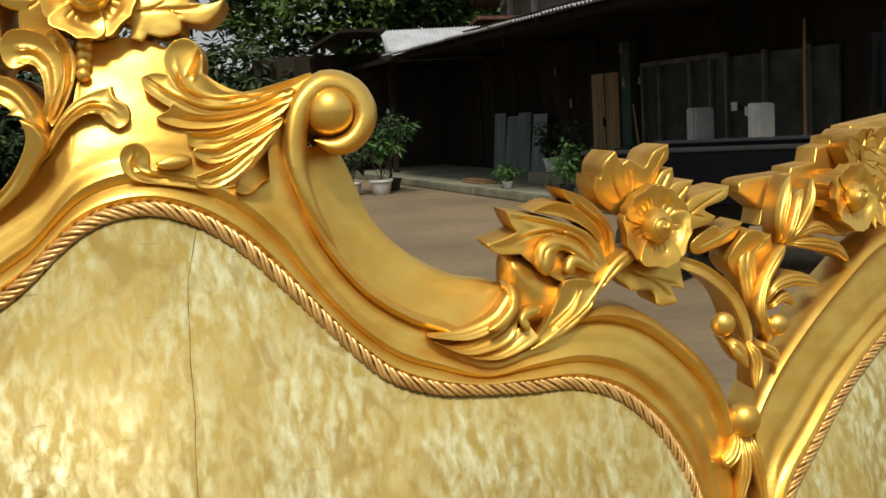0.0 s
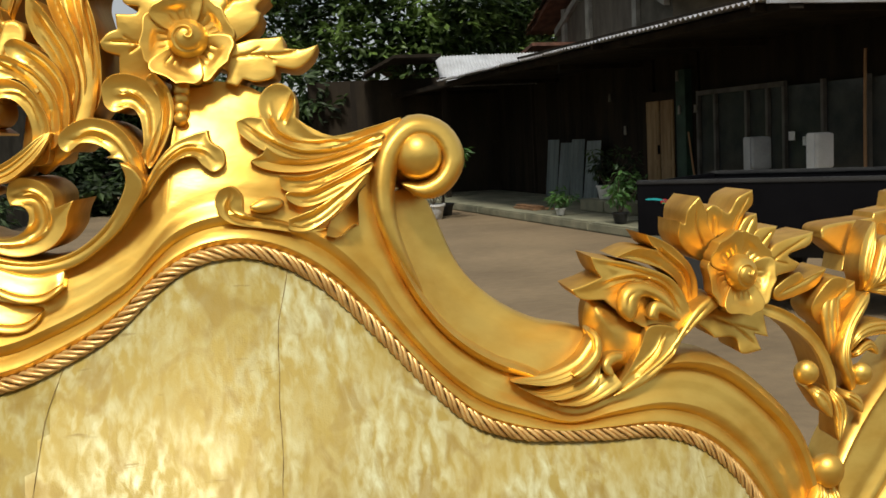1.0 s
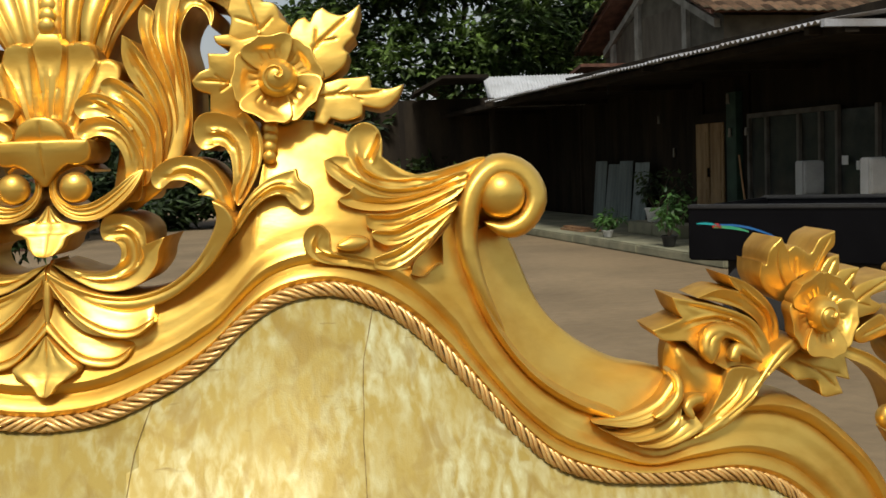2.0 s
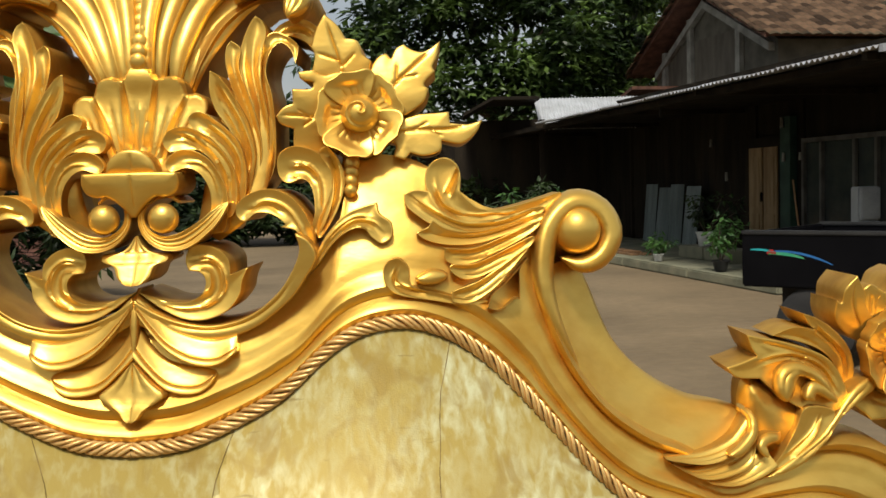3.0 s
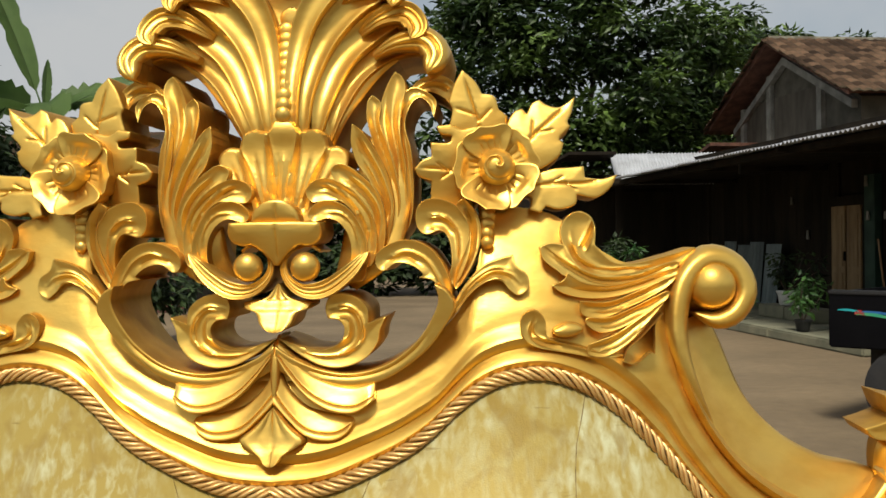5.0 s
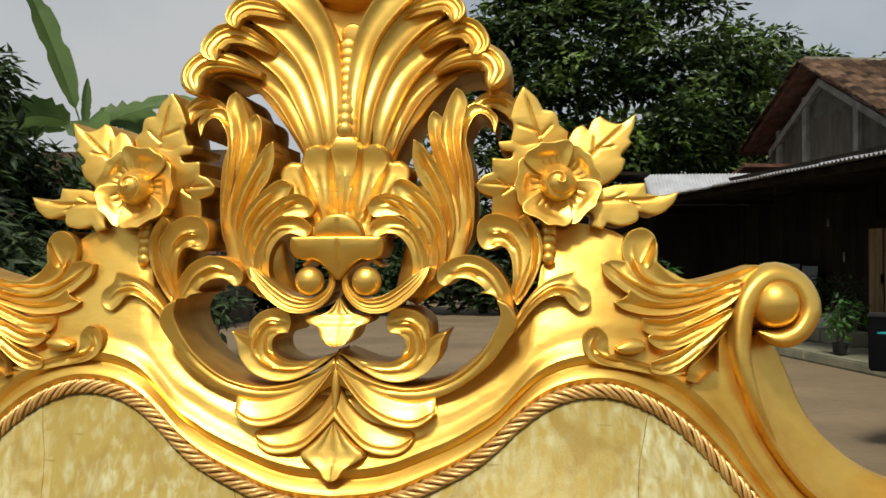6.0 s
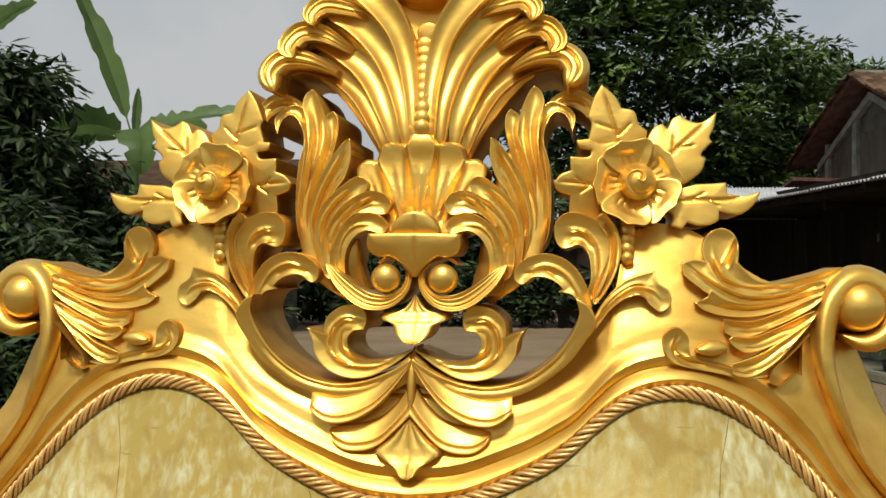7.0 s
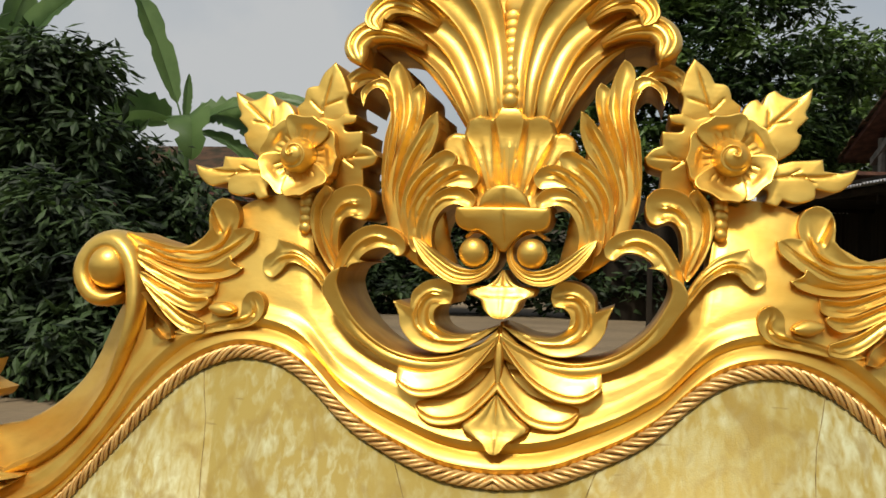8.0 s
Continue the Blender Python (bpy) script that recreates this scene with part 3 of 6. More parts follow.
# wing spray
WING_SPRAY = [
    ("spray_stem", [(0.843, 1.024, 0.0075), (0.829, 1.058, 0.0094), (0.840, 1.087, 0.0075), (0.859, 1.107, 0.0075), (0.876, 1.121, 0.0057)], 0.0136, 0.0088, -0.055, 1, 0),
    ("spray_leaf", [(0.826, 1.051, 0.0075), (0.826, 1.087, 0.0126), (0.828, 1.115, 0.0138), (0.845, 1.136, 0.0025)], 0.0087, -0.0044, -0.055, 2, 0),
    ("spray_leaf", [(0.875, 1.121, 0.0038), (0.874, 1.146, 0.0075), (0.885, 1.172, 0.0082), (0.897, 1.195, 0.0025)], 0.0124, 0.008, -0.03, 2, 0),
    ("spray_leaf", [(0.875, 1.122, 0.0038), (0.889, 1.146, 0.0075), (0.901, 1.168, 0.0069), (0.911, 1.179, 0.0025)], 0.0136, 0.0128, -0.03, 1, 0),
    ("spray_leaf", [(0.881, 1.122, 0.0038), (0.907, 1.144, 0.0075), (0.926, 1.165, 0.0063), (0.933, 1.188, 0.0025)], 0.0124, 0.008, -0.03, 1, 0),
    ("spray_leaf", [(0.885, 1.122, 0.0038), (0.921, 1.117, 0.0075), (0.958, 1.107, 0.0082), (0.980, 1.089, 0.0044)], 0.0112, 0.0072, -0.055, 2, 0),
    ("spray_leaf", [(0.888, 1.126, 0.0038), (0.935, 1.133, 0.0069), (0.971, 1.119, 0.0025)], 0.0087, 0.0056, -0.055, 1, 0),
    ("spray_leaf", [(0.840, 1.059, 0.0038), (0.858, 1.079, 0.0069), (0.890, 1.082, 0.0082), (0.926, 1.071, 0.0044)], 0.0099, 0.0064, -0.055, 2, 0),
    ("spray_leaf", [(0.844, 1.055, 0.0031), (0.870, 1.066, 0.0057), (0.884, 1.054, 0.0031)], 0.0074, 0.0048, -0.055, 1, 0),
]
# blades
DROP_SWAGS = [
    ("drop_shell", [(0.002, 1.251), (0.011, 1.242), (0.027, 1.226), (0.046, 1.217), (0.066, 1.213), (0.086, 1.216)], [(0.003, 1.237), (0.014, 1.221), (0.031, 1.203), (0.051, 1.192), (0.071, 1.191), (0.087, 1.202)], "swag", 0.01, 0.014, -0.02, 0),
    ("shell_tier", [(-0.000, 1.234), (0.009, 1.214), (0.026, 1.197), (0.045, 1.191), (0.057, 1.190), (0.068, 1.187)], [(0.000, 1.197), (0.013, 1.184), (0.030, 1.170), (0.051, 1.167), (0.063, 1.173), (0.069, 1.184)], "swag", 0.006, 0.014, -0.02, 0),
]
# blades
VALLEY_BLADES = [
    ("foot_leaf", [(0.539, 1.126), (0.530, 1.114), (0.516, 1.101), (0.488, 1.093), (0.453, 1.093)], [(0.543, 1.118), (0.539, 1.102), (0.522, 1.089), (0.492, 1.083), (0.454, 1.091)], "slope", 0.012, 0.01, -0.02, 0),
    ("foot_leaf", [(0.539, 1.105), (0.525, 1.092), (0.499, 1.083), (0.474, 1.081), (0.455, 1.090)], [(0.541, 1.097), (0.536, 1.078), (0.513, 1.070), (0.488, 1.071), (0.460, 1.086)], "slope", 0.012, 0.01, -0.02, 0),
    ("foot_leaf", [(0.551, 1.090), (0.541, 1.086), (0.529, 1.076), (0.507, 1.069), (0.488, 1.071)], [(0.562, 1.074), (0.553, 1.069), (0.535, 1.064), (0.518, 1.062), (0.496, 1.066)], "slope", 0.013, 0.009, -0.02, 0),
]
# pieces with a drawn outline
ROSE_LEAVES = []
lobe(ROSE_LEAVES, "rose_leaf", [(0.1977, 1.4322), (0.2020, 1.4499, 1), (0.1940, 1.4561, 1), (0.1902, 1.4672), (0.1791, 1.4698, 1), (0.1732, 1.4803), (0.1616, 1.4904, 1), (0.1538, 1.4772), (0.1491, 1.4619, 1), (0.1521, 1.4550), (0.1485, 1.4394, 1), (0.1610, 1.4295), (0.1785, 1.4218)],
     0.01, 0.0015, 0.0016, -0.065, (0, 0.42), [([(0.1795, 1.4244), (0.1738, 1.4503), (0.1630, 1.4846)], -0.0022, 0.001), ([(0.1762, 1.4451), (0.1880, 1.4572)], -0.0013, 0.0008), ([(0.1748, 1.4503), (0.1546, 1.4571)], -0.0013, 0.0008)])
lobe(ROSE_LEAVES, "rose_leaf", [(0.1985, 1.4218), (0.2019, 1.4426), (0.2081, 1.4530), (0.2153, 1.4562, 1), (0.2197, 1.4515, 1), (0.2240, 1.4604), (0.2307, 1.4642, 1), (0.2386, 1.4590), (0.2498, 1.4575), (0.2633, 1.4665, 1), (0.2602, 1.4523), (0.2564, 1.4439), (0.2588, 1.4398, 1), (0.2489, 1.4288), (0.2528, 1.4242, 1), (0.2475, 1.4118), (0.2283, 1.3994), (0.2158, 1.4014)],
     0.01, 0.0015, 0.0016, -0.065, (0.05, 0.1), [([(0.2110, 1.4167), (0.2289, 1.4349), (0.2575, 1.4612)], -0.0022, 0.001), ([(0.2289, 1.4349), (0.2441, 1.4365)], -0.0013, 0.0008), ([(0.2238, 1.4297), (0.2252, 1.4479)], -0.0013, 0.0008)])
lobe(ROSE_LEAVES, "rose_leaf", [(0.2157, 1.3937), (0.2332, 1.3983), (0.2442, 1.4014, 1), (0.2573, 1.4020), (0.2703, 1.4031, 1), (0.2711, 1.3929, 1), (0.2861, 1.3914), (0.3003, 1.3951, 1), (0.2939, 1.3834), (0.2806, 1.3742), (0.2637, 1.3771, 1), (0.2615, 1.3680), (0.2475, 1.3640), (0.2356, 1.3669, 1), (0.2306, 1.3609, 1), (0.2207, 1.3639, 1), (0.2219, 1.3749), (0.2081, 1.3799)],
     0.011, 0.0015, 0.0016, -0.065, (0.03, -0.05), [([(0.2156, 1.3860), (0.2430, 1.3877), (0.2679, 1.3878), (0.2957, 1.3935)], -0.0022, 0.001), ([(0.2405, 1.3882), (0.2521, 1.3943)], -0.0013, 0.0008), ([(0.2530, 1.3877), (0.2638, 1.3812)], -0.0013, 0.0008)])
lobe(ROSE_LEAVES, "rose_leaf", [(0.1787, 1.4368), (0.1610, 1.4367), (0.1514, 1.4414, 1), (0.1388, 1.4399, 1), (0.1413, 1.4336), (0.1519, 1.4310, 1), (0.1493, 1.4253), (0.1332, 1.4253, 1), (0.1337, 1.4129, 1), (0.1252, 1.4093), (0.1187, 1.4021, 1), (0.1223, 1.3949), (0.1334, 1.3908, 1), (0.1325, 1.3791, 1), (0.1356, 1.3669), (0.1684, 1.3650), (0.1835, 1.4016)],
     0.006, 0.0015, 0.0016, -0.065, (-0.12, 0.28), [([(0.1684, 1.3965), (0.1434, 1.4016), (0.1233, 1.4026)], -0.0022, 0.001), ([(0.1459, 1.4010), (0.1373, 1.4077)], -0.0013, 0.0008), ([(0.1509, 1.3990), (0.1409, 1.3923)], -0.0013, 0.0008)])
ACANTHUS_LEAF = []
lobe(ACANTHUS_LEAF, "acanthus_leaf", [(0.0963, 1.3308), (0.1126, 1.3509), (0.1168, 1.3813), (0.1149, 1.4174), (0.1096, 1.4410), (0.1137, 1.4584), (0.1219, 1.4668), (0.1311, 1.4615), (0.1356, 1.4488, 1), (0.1378, 1.4636), (0.1281, 1.4726), (0.1152, 1.4754), (0.1055, 1.4637), (0.1015, 1.4436), (0.1038, 1.4123), (0.1082, 1.3814), (0.1016, 1.3509), (0.0913, 1.3333)],
     0.002, -0.0045, 0.0018, -0.085, (0, 0.2), [([(0.0937, 1.3383), (0.1104, 1.3712), (0.1084, 1.4071), (0.1046, 1.4373), (0.1086, 1.4584), (0.1204, 1.4700)], -0.003, 0.0022)])
lobe(ACANTHUS_LEAF, "leaf_lobe", [(0.1077, 1.4618), (0.1143, 1.4772), (0.1256, 1.4867), (0.1410, 1.4888), (0.1528, 1.4824), (0.1578, 1.4739), (0.1516, 1.4612), (0.1445, 1.4675), (0.1343, 1.4728), (0.1220, 1.4729), (0.1128, 1.4602)],
     0.004, -0.0045, 0.0018, -0.085, (0, 0.2), [([(0.1153, 1.4671), (0.1256, 1.4782), (0.1410, 1.4792), (0.1511, 1.4723)], -0.0022, 0.0018)])
lobe(ACANTHUS_LEAF, "leaf_lobe", [(0.0966, 1.3333), (0.1097, 1.3659), (0.1107, 1.4016), (0.1058, 1.4327), (0.1068, 1.4562), (0.1109, 1.4747), (0.1078, 1.4854), (0.1016, 1.4897, 1), (0.0965, 1.4828), (0.0899, 1.4669), (0.0864, 1.4484), (0.0938, 1.4223), (0.1012, 1.3965), (0.1017, 1.3659), (0.0916, 1.3383)],
     0.006, -0.0045, 0.0018, -0.085, (0, 0.2), [([(0.0939, 1.3458), (0.1055, 1.3760), (0.1041, 1.4067), (0.0977, 1.4431), (0.1006, 1.4748)], -0.0036, 0.0032)])
lobe(ACANTHUS_LEAF, "leaf_lobe", [(0.0943, 1.3308), (0.1048, 1.3658), (0.1024, 1.3963), (0.0939, 1.4247), (0.0876, 1.4440), (0.0890, 1.4608), (0.0813, 1.4683, 1), (0.0768, 1.4619), (0.0764, 1.4456), (0.0828, 1.4221), (0.0923, 1.3963), (0.0968, 1.3658), (0.0883, 1.3357)],
     0.008, -0.0045, 0.0018, -0.085, (0, 0.2), [([(0.0917, 1.3407), (0.0998, 1.3683), (0.0958, 1.3989), (0.0852, 1.4325), (0.0814, 1.4561)], -0.0036, 0.003)])
lobe(ACANTHUS_LEAF, "leaf_lobe", [(0.0921, 1.3298), (0.1005, 1.3657), (0.0950, 1.3961), (0.0820, 1.4218), (0.0707, 1.4374), (0.0635, 1.4422, 1), (0.0627, 1.4245), (0.0682, 1.4064), (0.0786, 1.3910), (0.0881, 1.3657), (0.0870, 1.3407), (0.0823, 1.3248)],
     0.011, -0.0045, 0.0018, -0.085, (0, 0.2), [([(0.0885, 1.3407), (0.0950, 1.3657), (0.0876, 1.3936), (0.0719, 1.4219), (0.0661, 1.4333)], -0.003, 0.002), ([(0.0844, 1.3457), (0.0905, 1.3682), (0.0815, 1.3936), (0.0695, 1.4141)], -0.0016, 0.0014)])
lobe(ACANTHUS_LEAF, "leaf_lobe", [(0.0899, 1.3268), (0.0934, 1.3556), (0.0865, 1.3807), (0.0687, 1.3985), (0.0544, 1.4067), (0.0454, 1.4011), (0.0497, 1.3909), (0.0640, 1.3832), (0.0769, 1.3656), (0.0808, 1.3406), (0.0777, 1.3199)],
     0.014, -0.0045, 0.0018, -0.085, (0, 0.2), [([(0.0839, 1.3357), (0.0859, 1.3606), (0.0751, 1.3807), (0.0562, 1.3960)], -0.0026, 0.002)])
lobe(ACANTHUS_LEAF, "leaf_lobe", [(0.0829, 1.3185), (0.0859, 1.3455), (0.0771, 1.3680), (0.0618, 1.3846), (0.0440, 1.3933), (0.0300, 1.3908), (0.0237, 1.3817), (0.0286, 1.3726), (0.0406, 1.3735, 1), (0.0546, 1.3725), (0.0673, 1.3605), (0.0732, 1.3406), (0.0708, 1.3160)],
     0.017, -0.0045, 0.0018, -0.085, (0, 0.2), [([(0.0763, 1.3307), (0.0750, 1.3505), (0.0621, 1.3715), (0.0443, 1.3836), (0.0332, 1.3847)], -0.0026, 0.0018), ([(0.0802, 1.3356), (0.0798, 1.3555), (0.0685, 1.3735), (0.0517, 1.3866)], -0.0016, 0.0014)])
lobe(ACANTHUS_LEAF, "leaf_lobe", [(0.0757, 1.3062), (0.0776, 1.3357), (0.0698, 1.3555), (0.0596, 1.3680), (0.0444, 1.3741), (0.0320, 1.3706), (0.0257, 1.3615), (0.0310, 1.3550), (0.0449, 1.3580), (0.0560, 1.3515), (0.0628, 1.3381), (0.0632, 1.3208), (0.0562, 1.3037), (0.0661, 1.3013)],
     0.016, -0.0045, 0.0018, -0.085, (0, 0.2), [([(0.0407, 1.3630), (0.0558, 1.3615), (0.0660, 1.3495), (0.0703, 1.3307)], 0.0022, 0.0011)])
C_SCROLL = []
lobe(C_SCROLL, "c_scroll", [(0.0006, 1.2474, 1), (0.0183, 1.2361), (0.0407, 1.2269), (0.0674, 1.2239), (0.0961, 1.2312), (0.1198, 1.2484), (0.1341, 1.2676), (0.1416, 1.2859), (0.1387, 1.3005, 1), (0.1493, 1.2942), (0.1552, 1.2797), (0.1461, 1.2629), (0.1295, 1.2419), (0.0963, 1.2190), (0.0629, 1.2121), (0.0239, 1.2163), (-0.0010, 1.2283, 1)],
     0.023, 0, 0.0018, -0.07, (0, 0.3), [([(0.0186, 1.2304), (0.0432, 1.2222), (0.0699, 1.2206), (0.0985, 1.2284), (0.1223, 1.2456), (0.1389, 1.2676)], -0.002, 0.0016)])
lobe(C_SCROLL, "inner_scroll", [(0.0002, 1.2536, 1), (0.0180, 1.2403), (0.0380, 1.2296), (0.0575, 1.2280), (0.0757, 1.2348), (0.0870, 1.2481), (0.0897, 1.2601), (0.0949, 1.2717, 1), (0.0799, 1.2663, 1), (0.0782, 1.2793), (0.0682, 1.2889), (0.0533, 1.2928), (0.0446, 1.2883), (0.0419, 1.2791), (0.0441, 1.2704, 1), (0.0540, 1.2685), (0.0586, 1.2613), (0.0550, 1.2503), (0.0424, 1.2439), (0.0253, 1.2447), (0.0128, 1.2494)],
     0.01, -0.004, 0.0018, -0.07, (0, 0.12), [([(0.0463, 1.2791), (0.0610, 1.2816), (0.0725, 1.2720), (0.0753, 1.2538), (0.0610, 1.2408), (0.0353, 1.2391), (0.0129, 1.2460)], 0.0022, 0.0012), ([(0.0504, 1.2743), (0.0622, 1.2744), (0.0678, 1.2648), (0.0652, 1.2504), (0.0498, 1.2421)], -0.0025, 0.003)])
lobe(C_SCROLL, "scroll_leaf", [(0.1461, 1.2654), (0.1523, 1.2894), (0.1474, 1.3112), (0.1348, 1.3299), (0.1167, 1.3382), (0.0995, 1.3357), (0.0874, 1.3268), (0.0860, 1.3160), (0.0930, 1.3111), (0.1036, 1.3180), (0.1168, 1.3161), (0.1271, 1.3083), (0.1232, 1.3053, 1), (0.1363, 1.3015), (0.1436, 1.2860), (0.1413, 1.2701)],
     0.013, -0.004, 0.0018, -0.07, (0, 0.28), [([(0.0972, 1.3234), (0.1143, 1.3283), (0.1314, 1.3185), (0.1426, 1.2966), (0.1446, 1.2749)], 0.0022, 0.0012), ([(0.0938, 1.3199), (0.1119, 1.3239), (0.1265, 1.3161)], -0.002, 0.0016)])
lobe(C_SCROLL, "scroll_leaf", [(0.1556, 1.2989), (0.1659, 1.3210), (0.1691, 1.3409), (0.1658, 1.3558), (0.1560, 1.3684), (0.1411, 1.3744), (0.1286, 1.3734), (0.1207, 1.3648), (0.1213, 1.3498), (0.1288, 1.3428), (0.1426, 1.3458), (0.1499, 1.3359), (0.1512, 1.3161), (0.1473, 1.3014)],
     0.008, -0.004, 0.0018, -0.07, (0, 0.28), [([(0.1327, 1.3608), (0.1461, 1.3578), (0.1564, 1.3428), (0.1571, 1.3161)], 0.0022, 0.0011), ([(0.1312, 1.3533), (0.1436, 1.3518), (0.1509, 1.3408)], -0.0025, 0.004)])
lobe(C_SCROLL, "stem", [(0.1556, 1.2941), (0.1703, 1.3161), (0.1780, 1.3409), (0.1743, 1.3608), (0.1634, 1.3754, 1), (0.1565, 1.3678), (0.1663, 1.3508), (0.1641, 1.3309), (0.1532, 1.3063)],
     0.009, -0.004, 0.0018, -0.07, (0, 0.28), [([(0.1570, 1.3014), (0.1689, 1.3260), (0.1702, 1.3508), (0.1644, 1.3684)], -0.0026, 0.0022)])
lobe(C_SCROLL, "hook_leaf", [(0.1437, 1.2620, 1), (0.1605, 1.2942), (0.1775, 1.3137), (0.1932, 1.3211), (0.2059, 1.3241, 1), (0.2087, 1.3143), (0.2183, 1.3065), (0.2191, 1.2944), (0.2102, 1.2885), (0.2016, 1.2943, 1), (0.1948, 1.3016), (0.1822, 1.3006), (0.1677, 1.2894), (0.1542, 1.2716)],
     0.012, -0.003, 0.0018, -0.01, (0, 0.12), [([(0.1494, 1.2725), (0.1677, 1.2991), (0.1872, 1.3123), (0.2042, 1.3114)], 0.002, 0.0011), ([(0.1523, 1.2716), (0.1701, 1.2943), (0.1871, 1.3064), (0.2017, 1.3045), (0.2089, 1.2968)], -0.0024, 0.002)])
SHOULDER_ACANTHUS = []
lobe(SHOULDER_ACANTHUS, "shoulder_acanthus", [(0.3705, 1.3284), (0.3475, 1.3229), (0.3156, 1.3154), (0.2966, 1.3164), (0.2850, 1.3253), (0.2788, 1.3322, 1), (0.2793, 1.3461), (0.2752, 1.3571), (0.2649, 1.3621), (0.2534, 1.3575), (0.2476, 1.3460), (0.2496, 1.3336), (0.2561, 1.3188), (0.2657, 1.3105), (0.2853, 1.3027), (0.3101, 1.3017), (0.3494, 1.3106)],
     0.01, -0.004, 0.0018, -0.05, (0, 0.22), [([(0.2781, 1.3541), (0.2737, 1.3401), (0.2672, 1.3272)], -0.003, 0.002), ([(0.2570, 1.3460), (0.2604, 1.3287), (0.2733, 1.3149), (0.2954, 1.3085), (0.3396, 1.3155)], 0.002, 0.0012), ([(0.2547, 1.3361), (0.2635, 1.3188), (0.2854, 1.3085), (0.3203, 1.3091)], -0.002, 0.002)])
lobe(SHOULDER_ACANTHUS, "spray_leaf", [(0.3501, 1.3165), (0.3097, 1.3067), (0.2825, 1.3057), (0.2654, 1.3125), (0.2569, 1.3232), (0.2523, 1.3326, 1), (0.2395, 1.3345), (0.2291, 1.3311, 1), (0.2322, 1.3202), (0.2432, 1.3105), (0.2534, 1.3037), (0.2797, 1.2935), (0.3094, 1.2959), (0.3488, 1.3091)],
     0.013, -0.004, 0.0018, -0.01, (0, 0.1), [([(0.2340, 1.3291), (0.2508, 1.3164), (0.2799, 1.3018), (0.3145, 1.3018), (0.3464, 1.3126)], -0.002, 0.0018)])
lobe(SHOULDER_ACANTHUS, "spray_leaf", [(0.3498, 1.3106), (0.3145, 1.3008), (0.2896, 1.2964), (0.2675, 1.2993), (0.2535, 1.3081, 1), (0.2504, 1.3017), (0.2400, 1.2968, 1), (0.2477, 1.2906), (0.2647, 1.2857), (0.2893, 1.2853), (0.3141, 1.2911), (0.3506, 1.3047)],
     0.013, -0.004, 0.0018, -0.01, (0, 0.1), [([(0.2478, 1.2969), (0.2698, 1.2916), (0.2993, 1.2920), (0.3435, 1.3047)], -0.0018, 0.0015)])
lobe(SHOULDER_ACANTHUS, "fan_lobe", [(0.3477, 1.3043), (0.3134, 1.2903), (0.2886, 1.2821), (0.2637, 1.2831, 1), (0.2654, 1.2716), (0.2794, 1.2677), (0.2991, 1.2730), (0.3398, 1.2932)],
     0.017, -0.004, 0.0018, -0.01, (0, 0.15), [([(0.2714, 1.2778), (0.2934, 1.2787), (0.3349, 1.2946)], -0.0022, 0.003)])
lobe(SHOULDER_ACANTHUS, "fan_lobe", [(0.3409, 1.2908), (0.3078, 1.2759), (0.2880, 1.2688), (0.2705, 1.2688), (0.2694, 1.2626), (0.2828, 1.2555), (0.3044, 1.2616), (0.3365, 1.2802)],
     0.02, -0.004, 0.0018, -0.01, (0, 0.15), [([(0.2758, 1.2645), (0.2928, 1.2654), (0.3203, 1.2802)], -0.0022, 0.003)])
lobe(SHOULDER_ACANTHUS, "fan_lobe", [(0.3376, 1.2826), (0.3099, 1.2644), (0.2925, 1.2540), (0.2699, 1.2460, 1), (0.2702, 1.2371), (0.2870, 1.2357), (0.3079, 1.2488), (0.3262, 1.2682)],
     0.022, -0.004, 0.0018, -0.01, (0, 0.15), [([(0.2751, 1.2423), (0.2947, 1.2493), (0.3199, 1.2706)], -0.0022, 0.003)])
lobe(SHOULDER_ACANTHUS, "fan_lobe", [(0.3360, 1.2721), (0.3166, 1.2521), (0.3045, 1.2423), (0.2998, 1.2306, 1), (0.3108, 1.2286), (0.3233, 1.2380), (0.3277, 1.2370, 1), (0.3282, 1.2493), (0.3288, 1.2635)],
     0.026, -0.004, 0.0018, -0.01, (0, 0.15), [([(0.3061, 1.2324), (0.3173, 1.2446), (0.3247, 1.2611)], -0.0022, 0.003)])
lobe(SHOULDER_ACANTHUS, "spray_bud", [(0.2390, 1.2591), (0.2511, 1.2652), (0.2631, 1.2634), (0.2659, 1.2582), (0.2557, 1.2530), (0.2437, 1.2535)],
     0.022, 0.004, 0.004, -0.01, (0, 0), [])
lobe(SHOULDER_ACANTHUS, "spray_curl", [(0.3013, 1.2363), (0.2772, 1.2401), (0.2533, 1.2467), (0.2352, 1.2533), (0.2331, 1.2675), (0.2250, 1.2760), (0.2154, 1.2736), (0.2110, 1.2637), (0.2151, 1.2514), (0.2269, 1.2439), (0.2532, 1.2387), (0.2819, 1.2335)],
     0.02, -0.004, 0.0018, -0.01, (0, 0.15), [([(0.2240, 1.2684), (0.2209, 1.2589), (0.2270, 1.2505), (0.2485, 1.2448)], -0.002, 0.0018)])
VALLEY_ACANTHUS = []
lobe(VALLEY_ACANTHUS, "valley_acanthus", [(0.5397, 1.1522), (0.5649, 1.1420), (0.5962, 1.1254), (0.6400, 1.1252), (0.6313, 1.1047), (0.6004, 1.0798), (0.5692, 1.0703), (0.5416, 1.0858), (0.5330, 1.1256)],
     -0.009, 0.018, 0.012, -0.03, (0, 0.3), [])
